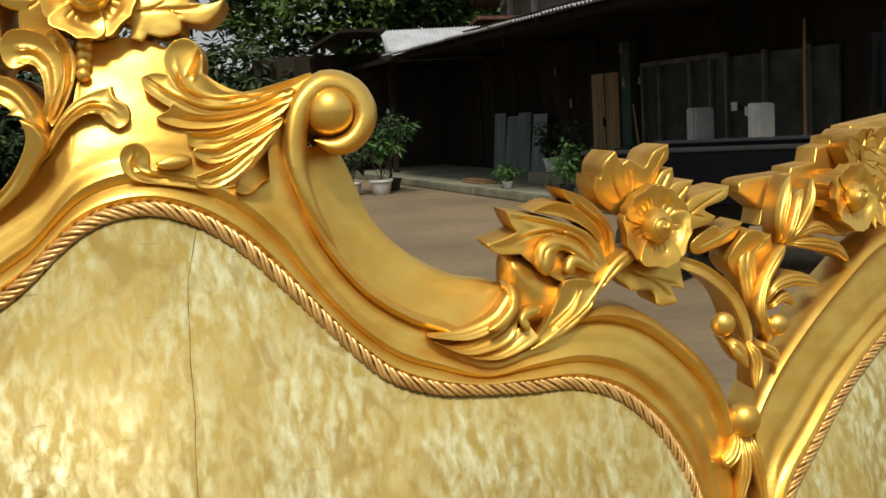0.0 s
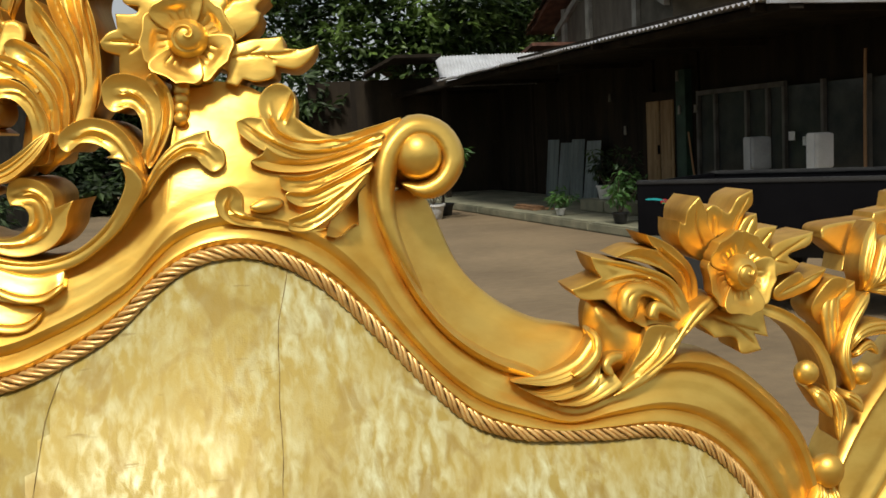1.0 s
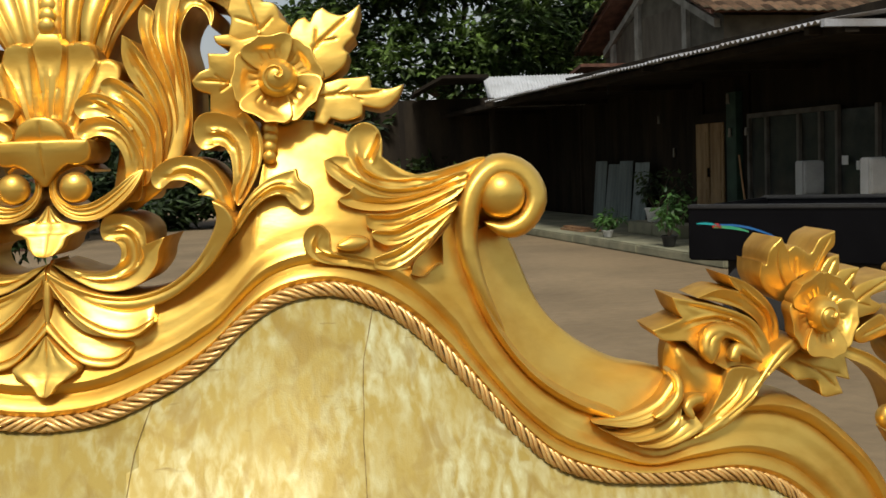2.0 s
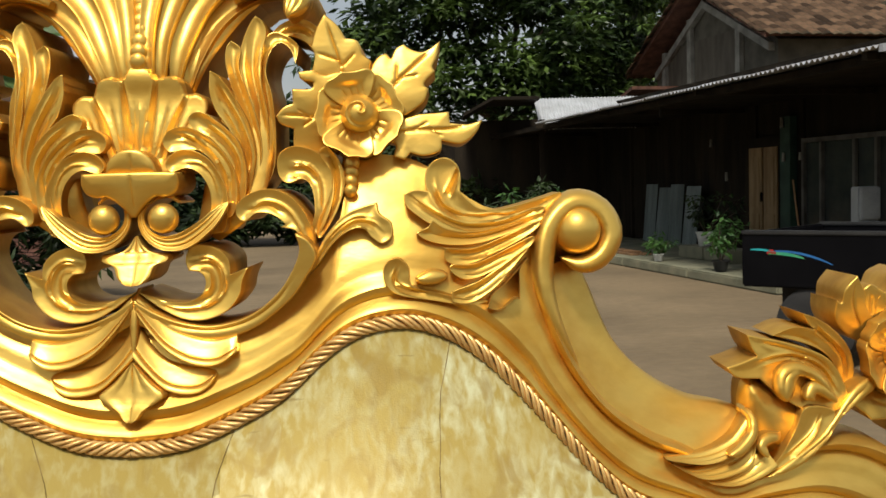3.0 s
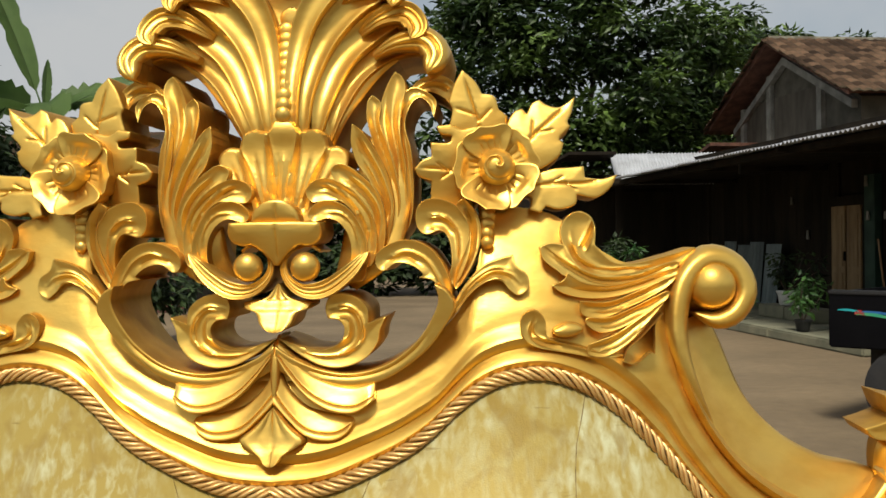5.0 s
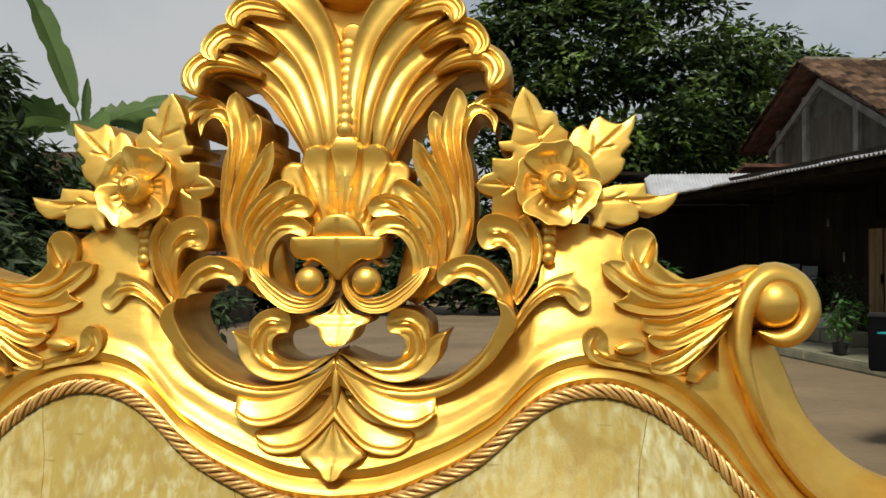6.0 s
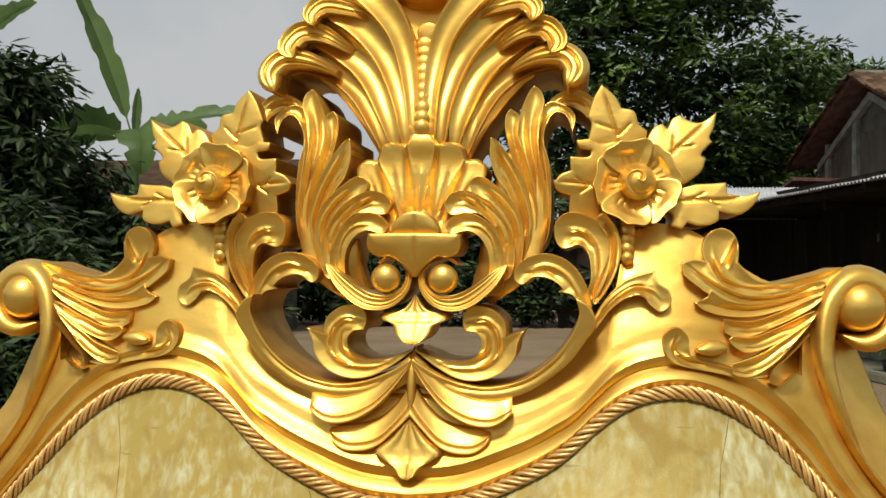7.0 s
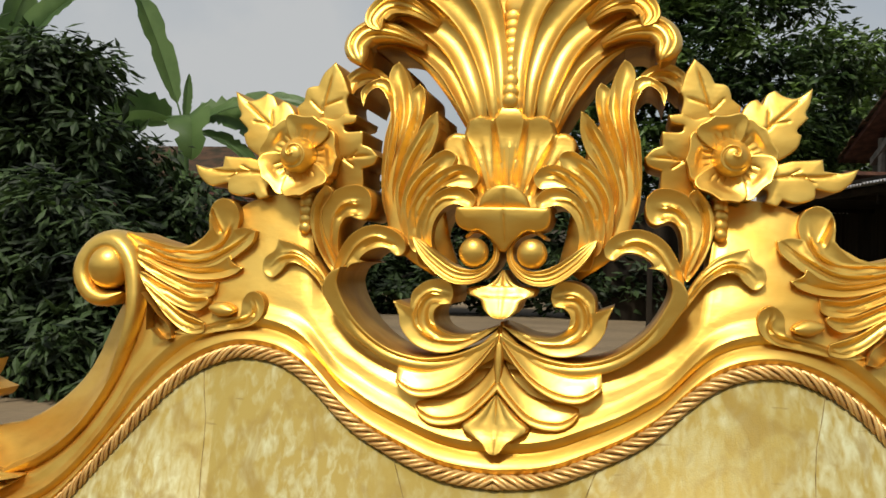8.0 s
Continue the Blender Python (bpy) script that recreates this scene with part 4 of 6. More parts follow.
lobe(VALLEY_ACANTHUS, "leaf_lobe", [(0.6551, 1.1257), (0.6593, 1.1499), (0.6501, 1.1730), (0.6304, 1.1925), (0.6127, 1.2034), (0.5978, 1.2091, 1), (0.6046, 1.1982), (0.6115, 1.1927, 1), (0.5891, 1.1964), (0.5662, 1.1901, 1), (0.5937, 1.1821), (0.6204, 1.1707), (0.6374, 1.1525), (0.6442, 1.1217)],
     0.004, -0.003, 0.0018, -0.05, (0, 0.4), [([(0.6515, 1.1399), (0.6440, 1.1654), (0.6220, 1.1857), (0.6047, 1.1993)], -0.0028, 0.002), ([(0.6457, 1.1406), (0.6323, 1.1640), (0.6030, 1.1833), (0.5763, 1.1902)], -0.0022, 0.0016)])
lobe(VALLEY_ACANTHUS, "leaf_blade", [(0.6443, 1.1192), (0.6393, 1.1425), (0.6257, 1.1630), (0.6052, 1.1743), (0.5761, 1.1842), (0.5560, 1.1888), (0.5397, 1.1930, 1), (0.5442, 1.1806), (0.5491, 1.1728, 1), (0.5338, 1.1682), (0.5182, 1.1648, 1), (0.5280, 1.1550), (0.5511, 1.1519, 1), (0.5627, 1.1412), (0.5792, 1.1287), (0.5991, 1.1183), (0.6293, 1.1105)],
     0.014, -0.003, 0.0018, -0.05, (0, 0.05), [([(0.6330, 1.1433), (0.6163, 1.1624), (0.5900, 1.1738), (0.5471, 1.1870)], -0.0022, 0.0015), ([(0.6318, 1.1327), (0.6156, 1.1561), (0.5894, 1.1685), (0.5685, 1.1687), (0.5477, 1.1647)], -0.0026, 0.0018), ([(0.5612, 1.1543), (0.5830, 1.1650), (0.6043, 1.1653)], -0.0018, 0.0014)])
lobe(VALLEY_ACANTHUS, "leaf_curl", [(0.5719, 1.1308), (0.5632, 1.1422), (0.5653, 1.1569), (0.5749, 1.1646), (0.5898, 1.1651), (0.6072, 1.1579), (0.6211, 1.1446), (0.6237, 1.1294), (0.6145, 1.1359), (0.6000, 1.1482), (0.5883, 1.1511), (0.5835, 1.1397), (0.5779, 1.1321)],
     0.022, 0.006, 0.004, -0.01, (0, 0), [([(0.5707, 1.1413), (0.5743, 1.1538), (0.5861, 1.1582), (0.6033, 1.1509)], -0.0014, 0.0014)])
lobe(VALLEY_ACANTHUS, "leaf_curl", [(0.5923, 1.1324), (0.5959, 1.1434), (0.6048, 1.1476), (0.6178, 1.1429), (0.6266, 1.1323), (0.6270, 1.1248), (0.6163, 1.1293), (0.6058, 1.1349), (0.6028, 1.1289)],
     0.022, 0.004, 0.004, -0.01, (0, 0), [])
lobe(VALLEY_ACANTHUS, "leaf_blade", [(0.5955, 1.1238), (0.6244, 1.1179), (0.6188, 1.1016), (0.5961, 1.0849), (0.5668, 1.0727), (0.5550, 1.0714), (0.5701, 1.0876), (0.5826, 1.1051)],
     0.018, -0.003, 0.0018, -0.02, (0, 0.05), [([(0.6104, 1.1144), (0.5993, 1.0975), (0.5703, 1.0783)], -0.002, 0.002)])
lobe(VALLEY_ACANTHUS, "leaf_stem", [(0.6707, 1.1442), (0.6480, 1.1350), (0.6243, 1.1112), (0.6037, 1.0929), (0.5656, 1.0735), (0.5492, 1.0657), (0.5667, 1.0671), (0.5914, 1.0748), (0.6158, 1.0911), (0.6316, 1.1086), (0.6551, 1.1232), (0.6735, 1.1340)],
     0.018, 0.002, 0.003, -0.03, (0, 0), [([(0.6648, 1.1384), (0.6362, 1.1160), (0.6117, 1.0928), (0.5732, 1.0723)], -0.002, 0.0014)])
VALLEY_ROSE_LEAVES = []
lobe(VALLEY_ROSE_LEAVES, "rose_leaf", [(0.6896, 1.1860), (0.6740, 1.2086), (0.6704, 1.2235), (0.6611, 1.2403, 1), (0.6486, 1.2285), (0.6451, 1.2145), (0.6396, 1.2177, 1), (0.6390, 1.2007), (0.6495, 1.1855), (0.6712, 1.1739)],
     0.008, 0.0015, 0.0016, -0.06, (0, 0.42), [([(0.6696, 1.1879), (0.6590, 1.2111), (0.6583, 1.2333)], -0.0022, 0.001)])
lobe(VALLEY_ROSE_LEAVES, "rose_leaf", [(0.6944, 1.1910), (0.6883, 1.2084), (0.6919, 1.2216), (0.6801, 1.2305), (0.6709, 1.2267, 1), (0.6722, 1.2098), (0.6742, 1.1929)],
     0.006, 0.0015, 0.0016, -0.06, (0, 0.42), [([(0.6816, 1.1978), (0.6802, 1.2203)], -0.0022, 0.0014)])
lobe(VALLEY_ROSE_LEAVES, "rose_leaf", [(0.7156, 1.1890), (0.7097, 1.1981), (0.7178, 1.2173), (0.7277, 1.2280), (0.7274, 1.2424, 1), (0.7095, 1.2357), (0.6987, 1.2212), (0.6896, 1.2259, 1), (0.6868, 1.2143), (0.6881, 1.1906)],
     0.008, 0.0015, 0.0016, -0.06, (0, 0.36), [([(0.6998, 1.1962), (0.7108, 1.2179), (0.7240, 1.2386)], -0.0022, 0.001)])
lobe(VALLEY_ROSE_LEAVES, "rose_leaf", [(0.7264, 1.1910), (0.7324, 1.2047), (0.7320, 1.2180, 1), (0.7180, 1.2146), (0.7061, 1.1980), (0.7100, 1.1897)],
     0.01, 0.0015, 0.0016, -0.06, (0, 0.2), [([(0.7141, 1.1950), (0.7281, 1.2154)], -0.0022, 0.0012)])
lobe(VALLEY_ROSE_LEAVES, "rose_leaf", [(0.7321, 1.1646), (0.7476, 1.1889), (0.7569, 1.2031, 1), (0.7340, 1.2022), (0.7235, 1.1929), (0.7194, 1.1774)],
     0.009, 0.0015, 0.0016, -0.06, (0.1, 0.1), [([(0.7268, 1.1795), (0.7513, 1.2001)], -0.0022, 0.0012)])
lobe(VALLEY_ROSE_LEAVES, "rose_leaf", [(0.7302, 1.1535), (0.7466, 1.1792), (0.7640, 1.1873), (0.8058, 1.1928, 1), (0.7984, 1.1798), (0.7695, 1.1722), (0.7827, 1.1626, 1), (0.7734, 1.1561), (0.7488, 1.1514), (0.7367, 1.1368), (0.7245, 1.1372)],
     0.01, 0.0015, 0.0016, -0.06, (0.05, -0.05), [([(0.7345, 1.1587), (0.7584, 1.1734), (0.7989, 1.1892)], -0.0022, 0.001), ([(0.7503, 1.1685), (0.7683, 1.1630)], -0.0013, 0.0008)])
lobe(VALLEY_ROSE_LEAVES, "rose_leaf", [(0.6562, 1.1242), (0.6735, 1.1308), (0.6930, 1.1238), (0.7275, 1.1295), (0.7344, 1.0939, 1), (0.7179, 1.0991, 1), (0.7236, 1.0825, 1), (0.6990, 1.0829), (0.6933, 1.0982), (0.6700, 1.1015, 1), (0.6641, 1.1078), (0.6533, 1.1169)],
     0.006, 0.0015, 0.0016, -0.05, (0, -0.15), [([(0.6724, 1.1210), (0.6978, 1.1065), (0.7197, 1.0854)], -0.0024, 0.0013), ([(0.6916, 1.1118), (0.7251, 1.0998)], -0.0013, 0.0008)])
lobe(VALLEY_ROSE_LEAVES, "rose_leaf", [(0.7510, 1.1374), (0.7716, 1.1506), (0.7843, 1.1527), (0.7910, 1.1448, 1), (0.8217, 1.1526, 1), (0.8086, 1.1344), (0.7775, 1.1259), (0.7568, 1.1250)],
     0, 0.0015, 0.0016, -0.055, (0, 0.45), [([(0.7577, 1.1319), (0.7856, 1.1402), (0.8148, 1.1498)], -0.0024, 0.0013)])
lobe(VALLEY_ROSE_LEAVES, "rose_leaf", [(0.7992, 1.1135), (0.8217, 1.1411), (0.8440, 1.1396), (0.8483, 1.1287, 1), (0.8595, 1.1347, 1), (0.8622, 1.1122), (0.8375, 1.0962), (0.8167, 1.0896)],
     0, 0.0015, 0.0016, -0.055, (0, 0.45), [([(0.8119, 1.1011), (0.8350, 1.1189), (0.8537, 1.1305)], -0.0024, 0.0013)])
WING_BACK = []
lobe(WING_BACK, "wing_back", [(0.8429, 1.1785, 1), (0.8517, 1.1916), (0.9274, 1.1937, 1), (0.9303, 1.1994, 1), (0.9720, 1.2019, 1), (0.9791, 1.2191, 1), (1.0042, 1.2220, 1), (1.0080, 1.2308, 1), (1.0458, 1.2332, 1), (1.0509, 1.2421, 1), (1.1725, 1.2516, 1), (1.2088, 1.1488, 1), (1.0165, 1.1068, 1), (0.9174, 1.1317, 1), (0.8677, 1.1390, 1), (0.8748, 1.1561, 1)],
     -0.035, 0.001, 0.003, -0.085, (0, 0), [])
CREST_SHELL = []
lobe(CREST_SHELL, "scallop_shell", both([(0.0000, 1.4495), (0.0088, 1.4473), (0.0152, 1.4379, 1), (0.0269, 1.4398), (0.0371, 1.4356), (0.0410, 1.4232, 1), (0.0510, 1.4236), (0.0588, 1.4159), (0.0571, 1.4032), (0.0495, 1.3880), (0.0420, 1.3704), (0.0400, 1.3544, 1)]),
     0.007, 0.001, 0.0016, -0.05, (0, -0.08), [([(-0.16, 1.440), (-0.05, 1.446), (0.05, 1.446), (0.16, 1.440)], 0.0135, 0.020), ([(0.0152, 1.4358), (0.0111, 1.4060), (0.0065, 1.3654)], -0.0035, 0.0022), ([(0.0410, 1.4211), (0.0297, 1.3957), (0.0178, 1.3604)], -0.0035, 0.0022), ([(0.0000, 1.4163), (0.0000, 1.3907), (0.0000, 1.3654)], 0.0012, 0.001), ([(0.0056, 1.4163), (0.0035, 1.3907), (0.0025, 1.3654)], -0.0014, 0.0012), ([(0.0260, 1.4161), (0.0197, 1.3906), (0.0127, 1.3629)], -0.0014, 0.0012), ([(0.0465, 1.4057), (0.0384, 1.3880), (0.0278, 1.3614)], -0.0014, 0.0012), ([(-0.0152, 1.4358), (-0.0111, 1.4060), (-0.0065, 1.3654)], -0.0035, 0.0022), ([(-0.0410, 1.4211), (-0.0297, 1.3957), (-0.0178, 1.3604)], -0.0035, 0.0022), ([(-0.0056, 1.4163), (-0.0035, 1.3907), (-0.0025, 1.3654)], -0.0014, 0.0012), ([(-0.0260, 1.4161), (-0.0197, 1.3906), (-0.0127, 1.3629)], -0.0014, 0.0012), ([(-0.0465, 1.4057), (-0.0384, 1.3880), (-0.0278, 1.3614)], -0.0014, 0.0012)])
lobe(CREST_SHELL, "cap_block", both([(0.0004, 1.3551), (0.0217, 1.3551), (0.0395, 1.3546, 1), (0.0408, 1.3453), (0.0371, 1.3374), (0.0284, 1.3340), (0.0215, 1.3350, 1), (0.0166, 1.3325), (0.0099, 1.3266), (0.0019, 1.3169, 1)]),
     0.03, 0.003, 0.0022, -0.03, (0, 0.42), [([(0.0005, 1.3526), (0.0010, 1.3403), (0.0018, 1.3208)], -0.0018, 0.0012)])
lobe(CREST_SHELL, "shell_cap", both([(0.0000, 1.3743), (0.0101, 1.3723), (0.0183, 1.3648), (0.0217, 1.3545, 1)]),
     0.034, 0.002, 0.0018, -0.03, (0, 0.3), [([(0.0000, 1.3708), (0.0000, 1.3649), (0.0004, 1.3560)], -0.0014, 0.0012)])

# ---- headboard ----
headboard = new("headboard")
tagged(headboard, "carved gilded headboard upholstered in crushed gold velvet standing on bare earth", "headboard")

# pairs along the right half: rope line (u, v), outer edge of the frame (u, v)
HALF_FRAME = [
    (0.000, 1.125, 0.000, 1.228), (0.034, 1.128, 0.034, 1.222), (0.062, 1.136, 0.064, 1.220), (0.109, 1.158, 0.114, 1.236),
    (0.132, 1.174, 0.152, 1.268), (0.155, 1.195, 0.172, 1.305), (0.178, 1.211, 0.184, 1.362),
    (0.202, 1.220, 0.215, 1.366), (0.232, 1.222, 0.249, 1.356), (0.258, 1.215, 0.292, 1.322), (0.281, 1.203, 0.325, 1.310),
    (0.304, 1.185, 0.346, 1.295), (0.327, 1.161, 0.352, 1.245), (0.350, 1.135, 0.371, 1.190), (0.387, 1.093, 0.401, 1.145),
    (0.420, 1.063, 0.440, 1.115), (0.460, 1.046, 0.480, 1.096), (0.500, 1.039, 0.525, 1.066), (0.545, 1.033, 0.575, 1.084),
    (0.595, 1.028, 0.632, 1.091), (0.640, 1.010, 0.684, 1.076), (0.673, 0.982, 0.728, 1.041), (0.695, 0.953, 0.760, 1.005),
    (0.710, 0.924, 0.776, 0.970), (0.720, 0.894, 0.783, 0.930), (0.728, 0.840, 0.788, 0.860), (0.732, 0.700, 0.790, 0.700), (0.732, 0.330, 0.790, 0.330),
]
# the side wing: rope line, outer edge
WING_FRAME = [
    (0.812, 0.330, 0.794, 0.330), (0.812, 0.700, 0.794, 0.700), (0.818, 0.800, 0.796, 0.860), (0.842, 0.863, 0.800, 0.940), (0.893, 0.909, 0.822, 0.976),
    (0.947, 0.951, 0.872, 1.018), (1.027, 0.992, 0.952, 1.066), (1.100, 1.008, 1.055, 1.108), (1.180, 0.990, 1.190, 1.100),
    (1.240, 0.930, 1.300, 1.020), (1.260, 0.800, 1.330, 0.800), (1.260, 0.330, 1.330, 0.330),
]
# the moulding: share of its width from the rope line, height
MOULDING = [(0.000, 0.010), (0.004, 0.011), (0.007, 0.016), (0.011, 0.019), (0.015, 0.018), (0.019, 0.012), (0.022, 0.010), (0.026, 0.014),
            (0.031, 0.016), (0.036, 0.014), (0.041, 0.0095), (0.046, 0.0085), (0.052, 0.0085), (0.058, 0.0075)]


def frame_rail(pairs, side, n=150, back=-0.055):
    c = spline(pairs, n)
    rows = []
    for ru, rv, ou, ov in c:
        a, b = np.array([ru, rv]), np.array([ou, ov])
        total = np.linalg.norm(b - a)
        k = min(1.0, total / 0.082)
        lip = min(1.0, max(0.0, (ou - 0.30) / 0.05))  # the outer bead starts at the strap
        ring = [(0.0, back)] + [(x * k / total, h) for x, h in MOULDING]
        ring += [(1 - 0.017 * k / total, 0.002), (1 - 0.012 * k / total, 0.001 + 0.009 * lip), (1 - 0.007 * k / total, 0.001 + 0.012 * lip), (1 - 0.002 * k / total, 0.008 * lip), (1.0, 0.0), (1.0, back)]
        rows.append([on_board(side * (a + (b - a) * f)[0], (a + (b - a) * f)[1], d) for f, d in ring])
    return grid_mesh(rows)


def cord(line, side, parent, r=0.0020, coil=0.0046, pitch=0.044, proud=0.014):
    """A rope of three twisted strands, each of two plies, along a line of (u, v)."""
    c = spline(line, 40)
    total = np.linalg.norm(np.diff(c, axis=0), axis=1).sum()
    n = int(total / pitch * 11)
    c = spline(line, n)
    way = np.gradient(c, axis=0)
    way /= np.linalg.norm(way, axis=1)[:, None]
    first = None
    for strand in (0.0, 0.14, 0.333, 0.473, 0.667, 0.807):
        rows = []
        for i in range(n):
            ph = 2 * math.pi * (i / 11 + strand)
            nu, nv = -way[i, 1], way[i, 0]
            off, dep = coil * math.cos(ph), coil * math.sin(ph)
            ring = []
            for k in range(7):
                q = 2 * math.pi * k / 7
                o2, d2 = off + r * math.cos(q), dep + r * math.sin(q)
                ring.append(on_board(side * (c[i, 0] + nu * o2), c[i, 1] + nv * o2, proud + d2))
            rows.append(ring)
        ob = part("rope_trim" if first is None else "rope_strand", grid_mesh(rows), ROPE, parent if first is None else first,
                  "twisted coppery satin rope trim" if first is None else "", sharp=80)
        first = first or ob


def panel(line, side, bottom, back=-0.02):
    """The padded cover under a rope line: rises from the rope to a soft swell."""
    c = spline(line, 200)
    rows = []
    for u, v in c:
        col = []
        for s in np.linspace(0, 1, 26):
            q = s ** 1.3
            vv = v + (bottom - v) * q
            d = pad_height(u, vv, v)
            col.append(on_board(side * u, vv, d))
        rows.append(col)
    bm = grid_mesh(rows, loop=False)
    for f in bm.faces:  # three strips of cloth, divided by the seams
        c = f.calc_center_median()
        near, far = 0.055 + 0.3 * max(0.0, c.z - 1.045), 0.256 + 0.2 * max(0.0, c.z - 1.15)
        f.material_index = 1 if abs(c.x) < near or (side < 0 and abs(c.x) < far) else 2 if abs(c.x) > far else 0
    return bm


SEAM_SHADOW = material("seam_shadow_thread", (0.38, 0.27, 0.09), 0.9, 0, (0.14, 0.09, 0.02), scale=90, bump=0.2)


def pad_height(u, v, top):
    down = max(0.0, top - v)
    return 0.0125 + 0.009 * (1 - math.exp(-down / 0.03)) + 0.002 * noise.noise(Vector((u * 9, v * 9, 0)))


def seam(points, top, side):
    """A pulled seam in the cover: its shadow drawn as a thin dark thread along a line of (u, v)."""
    c = spline(points, 40)
    rows = []
    for i, (u, v) in enumerate(c):
        u += 0.0006 * math.sin(i * 2.1)
        d = pad_height(u, v, top)
        rows.append([on_board(side * (u + 0.0004 * math.cos(q)), v, d + 0.0003 * math.sin(q)) for q in (0, 1.05, 2.1, 3.14, 4.2, 5.2)])
    return grid_mesh(rows)


for side in (1, -1):
    part("frame_rail", frame_rail(HALF_FRAME, side), GOLD, headboard, "gilded moulded frame rail following the panel")
    part("wing_rail", frame_rail(WING_FRAME, side, n=90), GOLD, headboard, "gilded moulded rail of the side wing")
    rope_line = [(a, b) for a, b, _, _ in HALF_FRAME]
    wing_line = [(a, b) for a, b, _, _ in WING_FRAME]
    cord(rope_line[:-1], side, headboard)
    cord(wing_line[1:-1], side, headboard)
    part("upholstered_panel", panel([p for p in rope_line if p[1] > 0.71] + [(0.732, 0.70)], side, 0.33), [VELVET, VELVET_DULL, VELVET_PALE], headboard, "crushed gold velvet panel", sharp=180)
    part("seam", seam([(0.267, 1.206), (0.258, 1.161), (0.256, 1.115), (0.256, 1.052), (0.254, 0.99), (0.254, 0.90), (0.255, 0.70), (0.256, 0.35)], 1.214, side), SEAM_SHADOW, headboard)
    part("seam", seam([(0.084, 1.138), (0.074, 1.113), (0.066, 1.080), (0.060, 1.045), (0.056, 0.98), (0.055, 0.80), (0.055, 0.35)], 1.146, side), SEAM_SHADOW, headboard)
    part("wing_panel", panel([(u, v) for u, v in wing_line if v > 0.75], side, 0.33), [VELVET, VELVET_DULL, VELVET_PALE], headboard, "crushed gold velvet wing panel", sharp=180)
    for u in (0.79, 1.30):
        foot = box(bmesh.new(), (-0.035, -0.03, 0), (0.035, 0.03, 0.36), None, 0.006)
        p = on_board(side * u, 0.33)
        bmesh.ops.translate(foot, verts=foot.verts, vec=(p.x, p.y + 0.03, 0))
        part("foot", foot, GOLD, headboard)
part("bottom_rail", grid_mesh([[on_board(u, 0.25, 0.01), on_board(u, 0.34, 0.01), on_board(u, 0.34, -0.05), on_board(u, 0.25, -0.05)] for u in np.linspace(-1.33, 1.33, 40)]), GOLD, headboard, "gilded bottom rail")


def ornament(name, label, lobes, side):
    top = None
    for nm, pts, high, base, back, grooves, rise in lobes:
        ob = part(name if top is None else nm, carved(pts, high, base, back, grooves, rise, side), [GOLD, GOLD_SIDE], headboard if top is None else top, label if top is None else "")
        top = top or ob
    return top


def rose(cu, cv, r, d, side, label, leaves, turn=0.3, back=-0.05, petals=5):
    top = part("rose", rose_bud(cu, cv, r * 0.47, d + 0.001, side), GOLD, headboard, label, sharp=70)
    for k in range(petals):
        part("petal", petal(cu, cv, turn + 2 * math.pi * k / petals, r, d + (0.0, 0.0030, 0.0008, 0.0036, 0.0018)[k % 5], side, (0.34, 0.42, 0.26, 0.40, 0.32)[k % 5]), [GOLD, GOLD_SIDE], top, sharp=55)
    for b in leaves:
        if len(b) == 3:
            part("rose_leaf", leaf_plate(b[0], b[1], b[2] * 1.38, d0=d - 0.014, d1=d - 0.004, back=back, side=side), [GOLD, GOLD_SIDE], top)
        else:
            part("rose_leaf", carving(*b[1:], side), [GOLD, GOLD_SIDE], top, sharp=50)
    return top


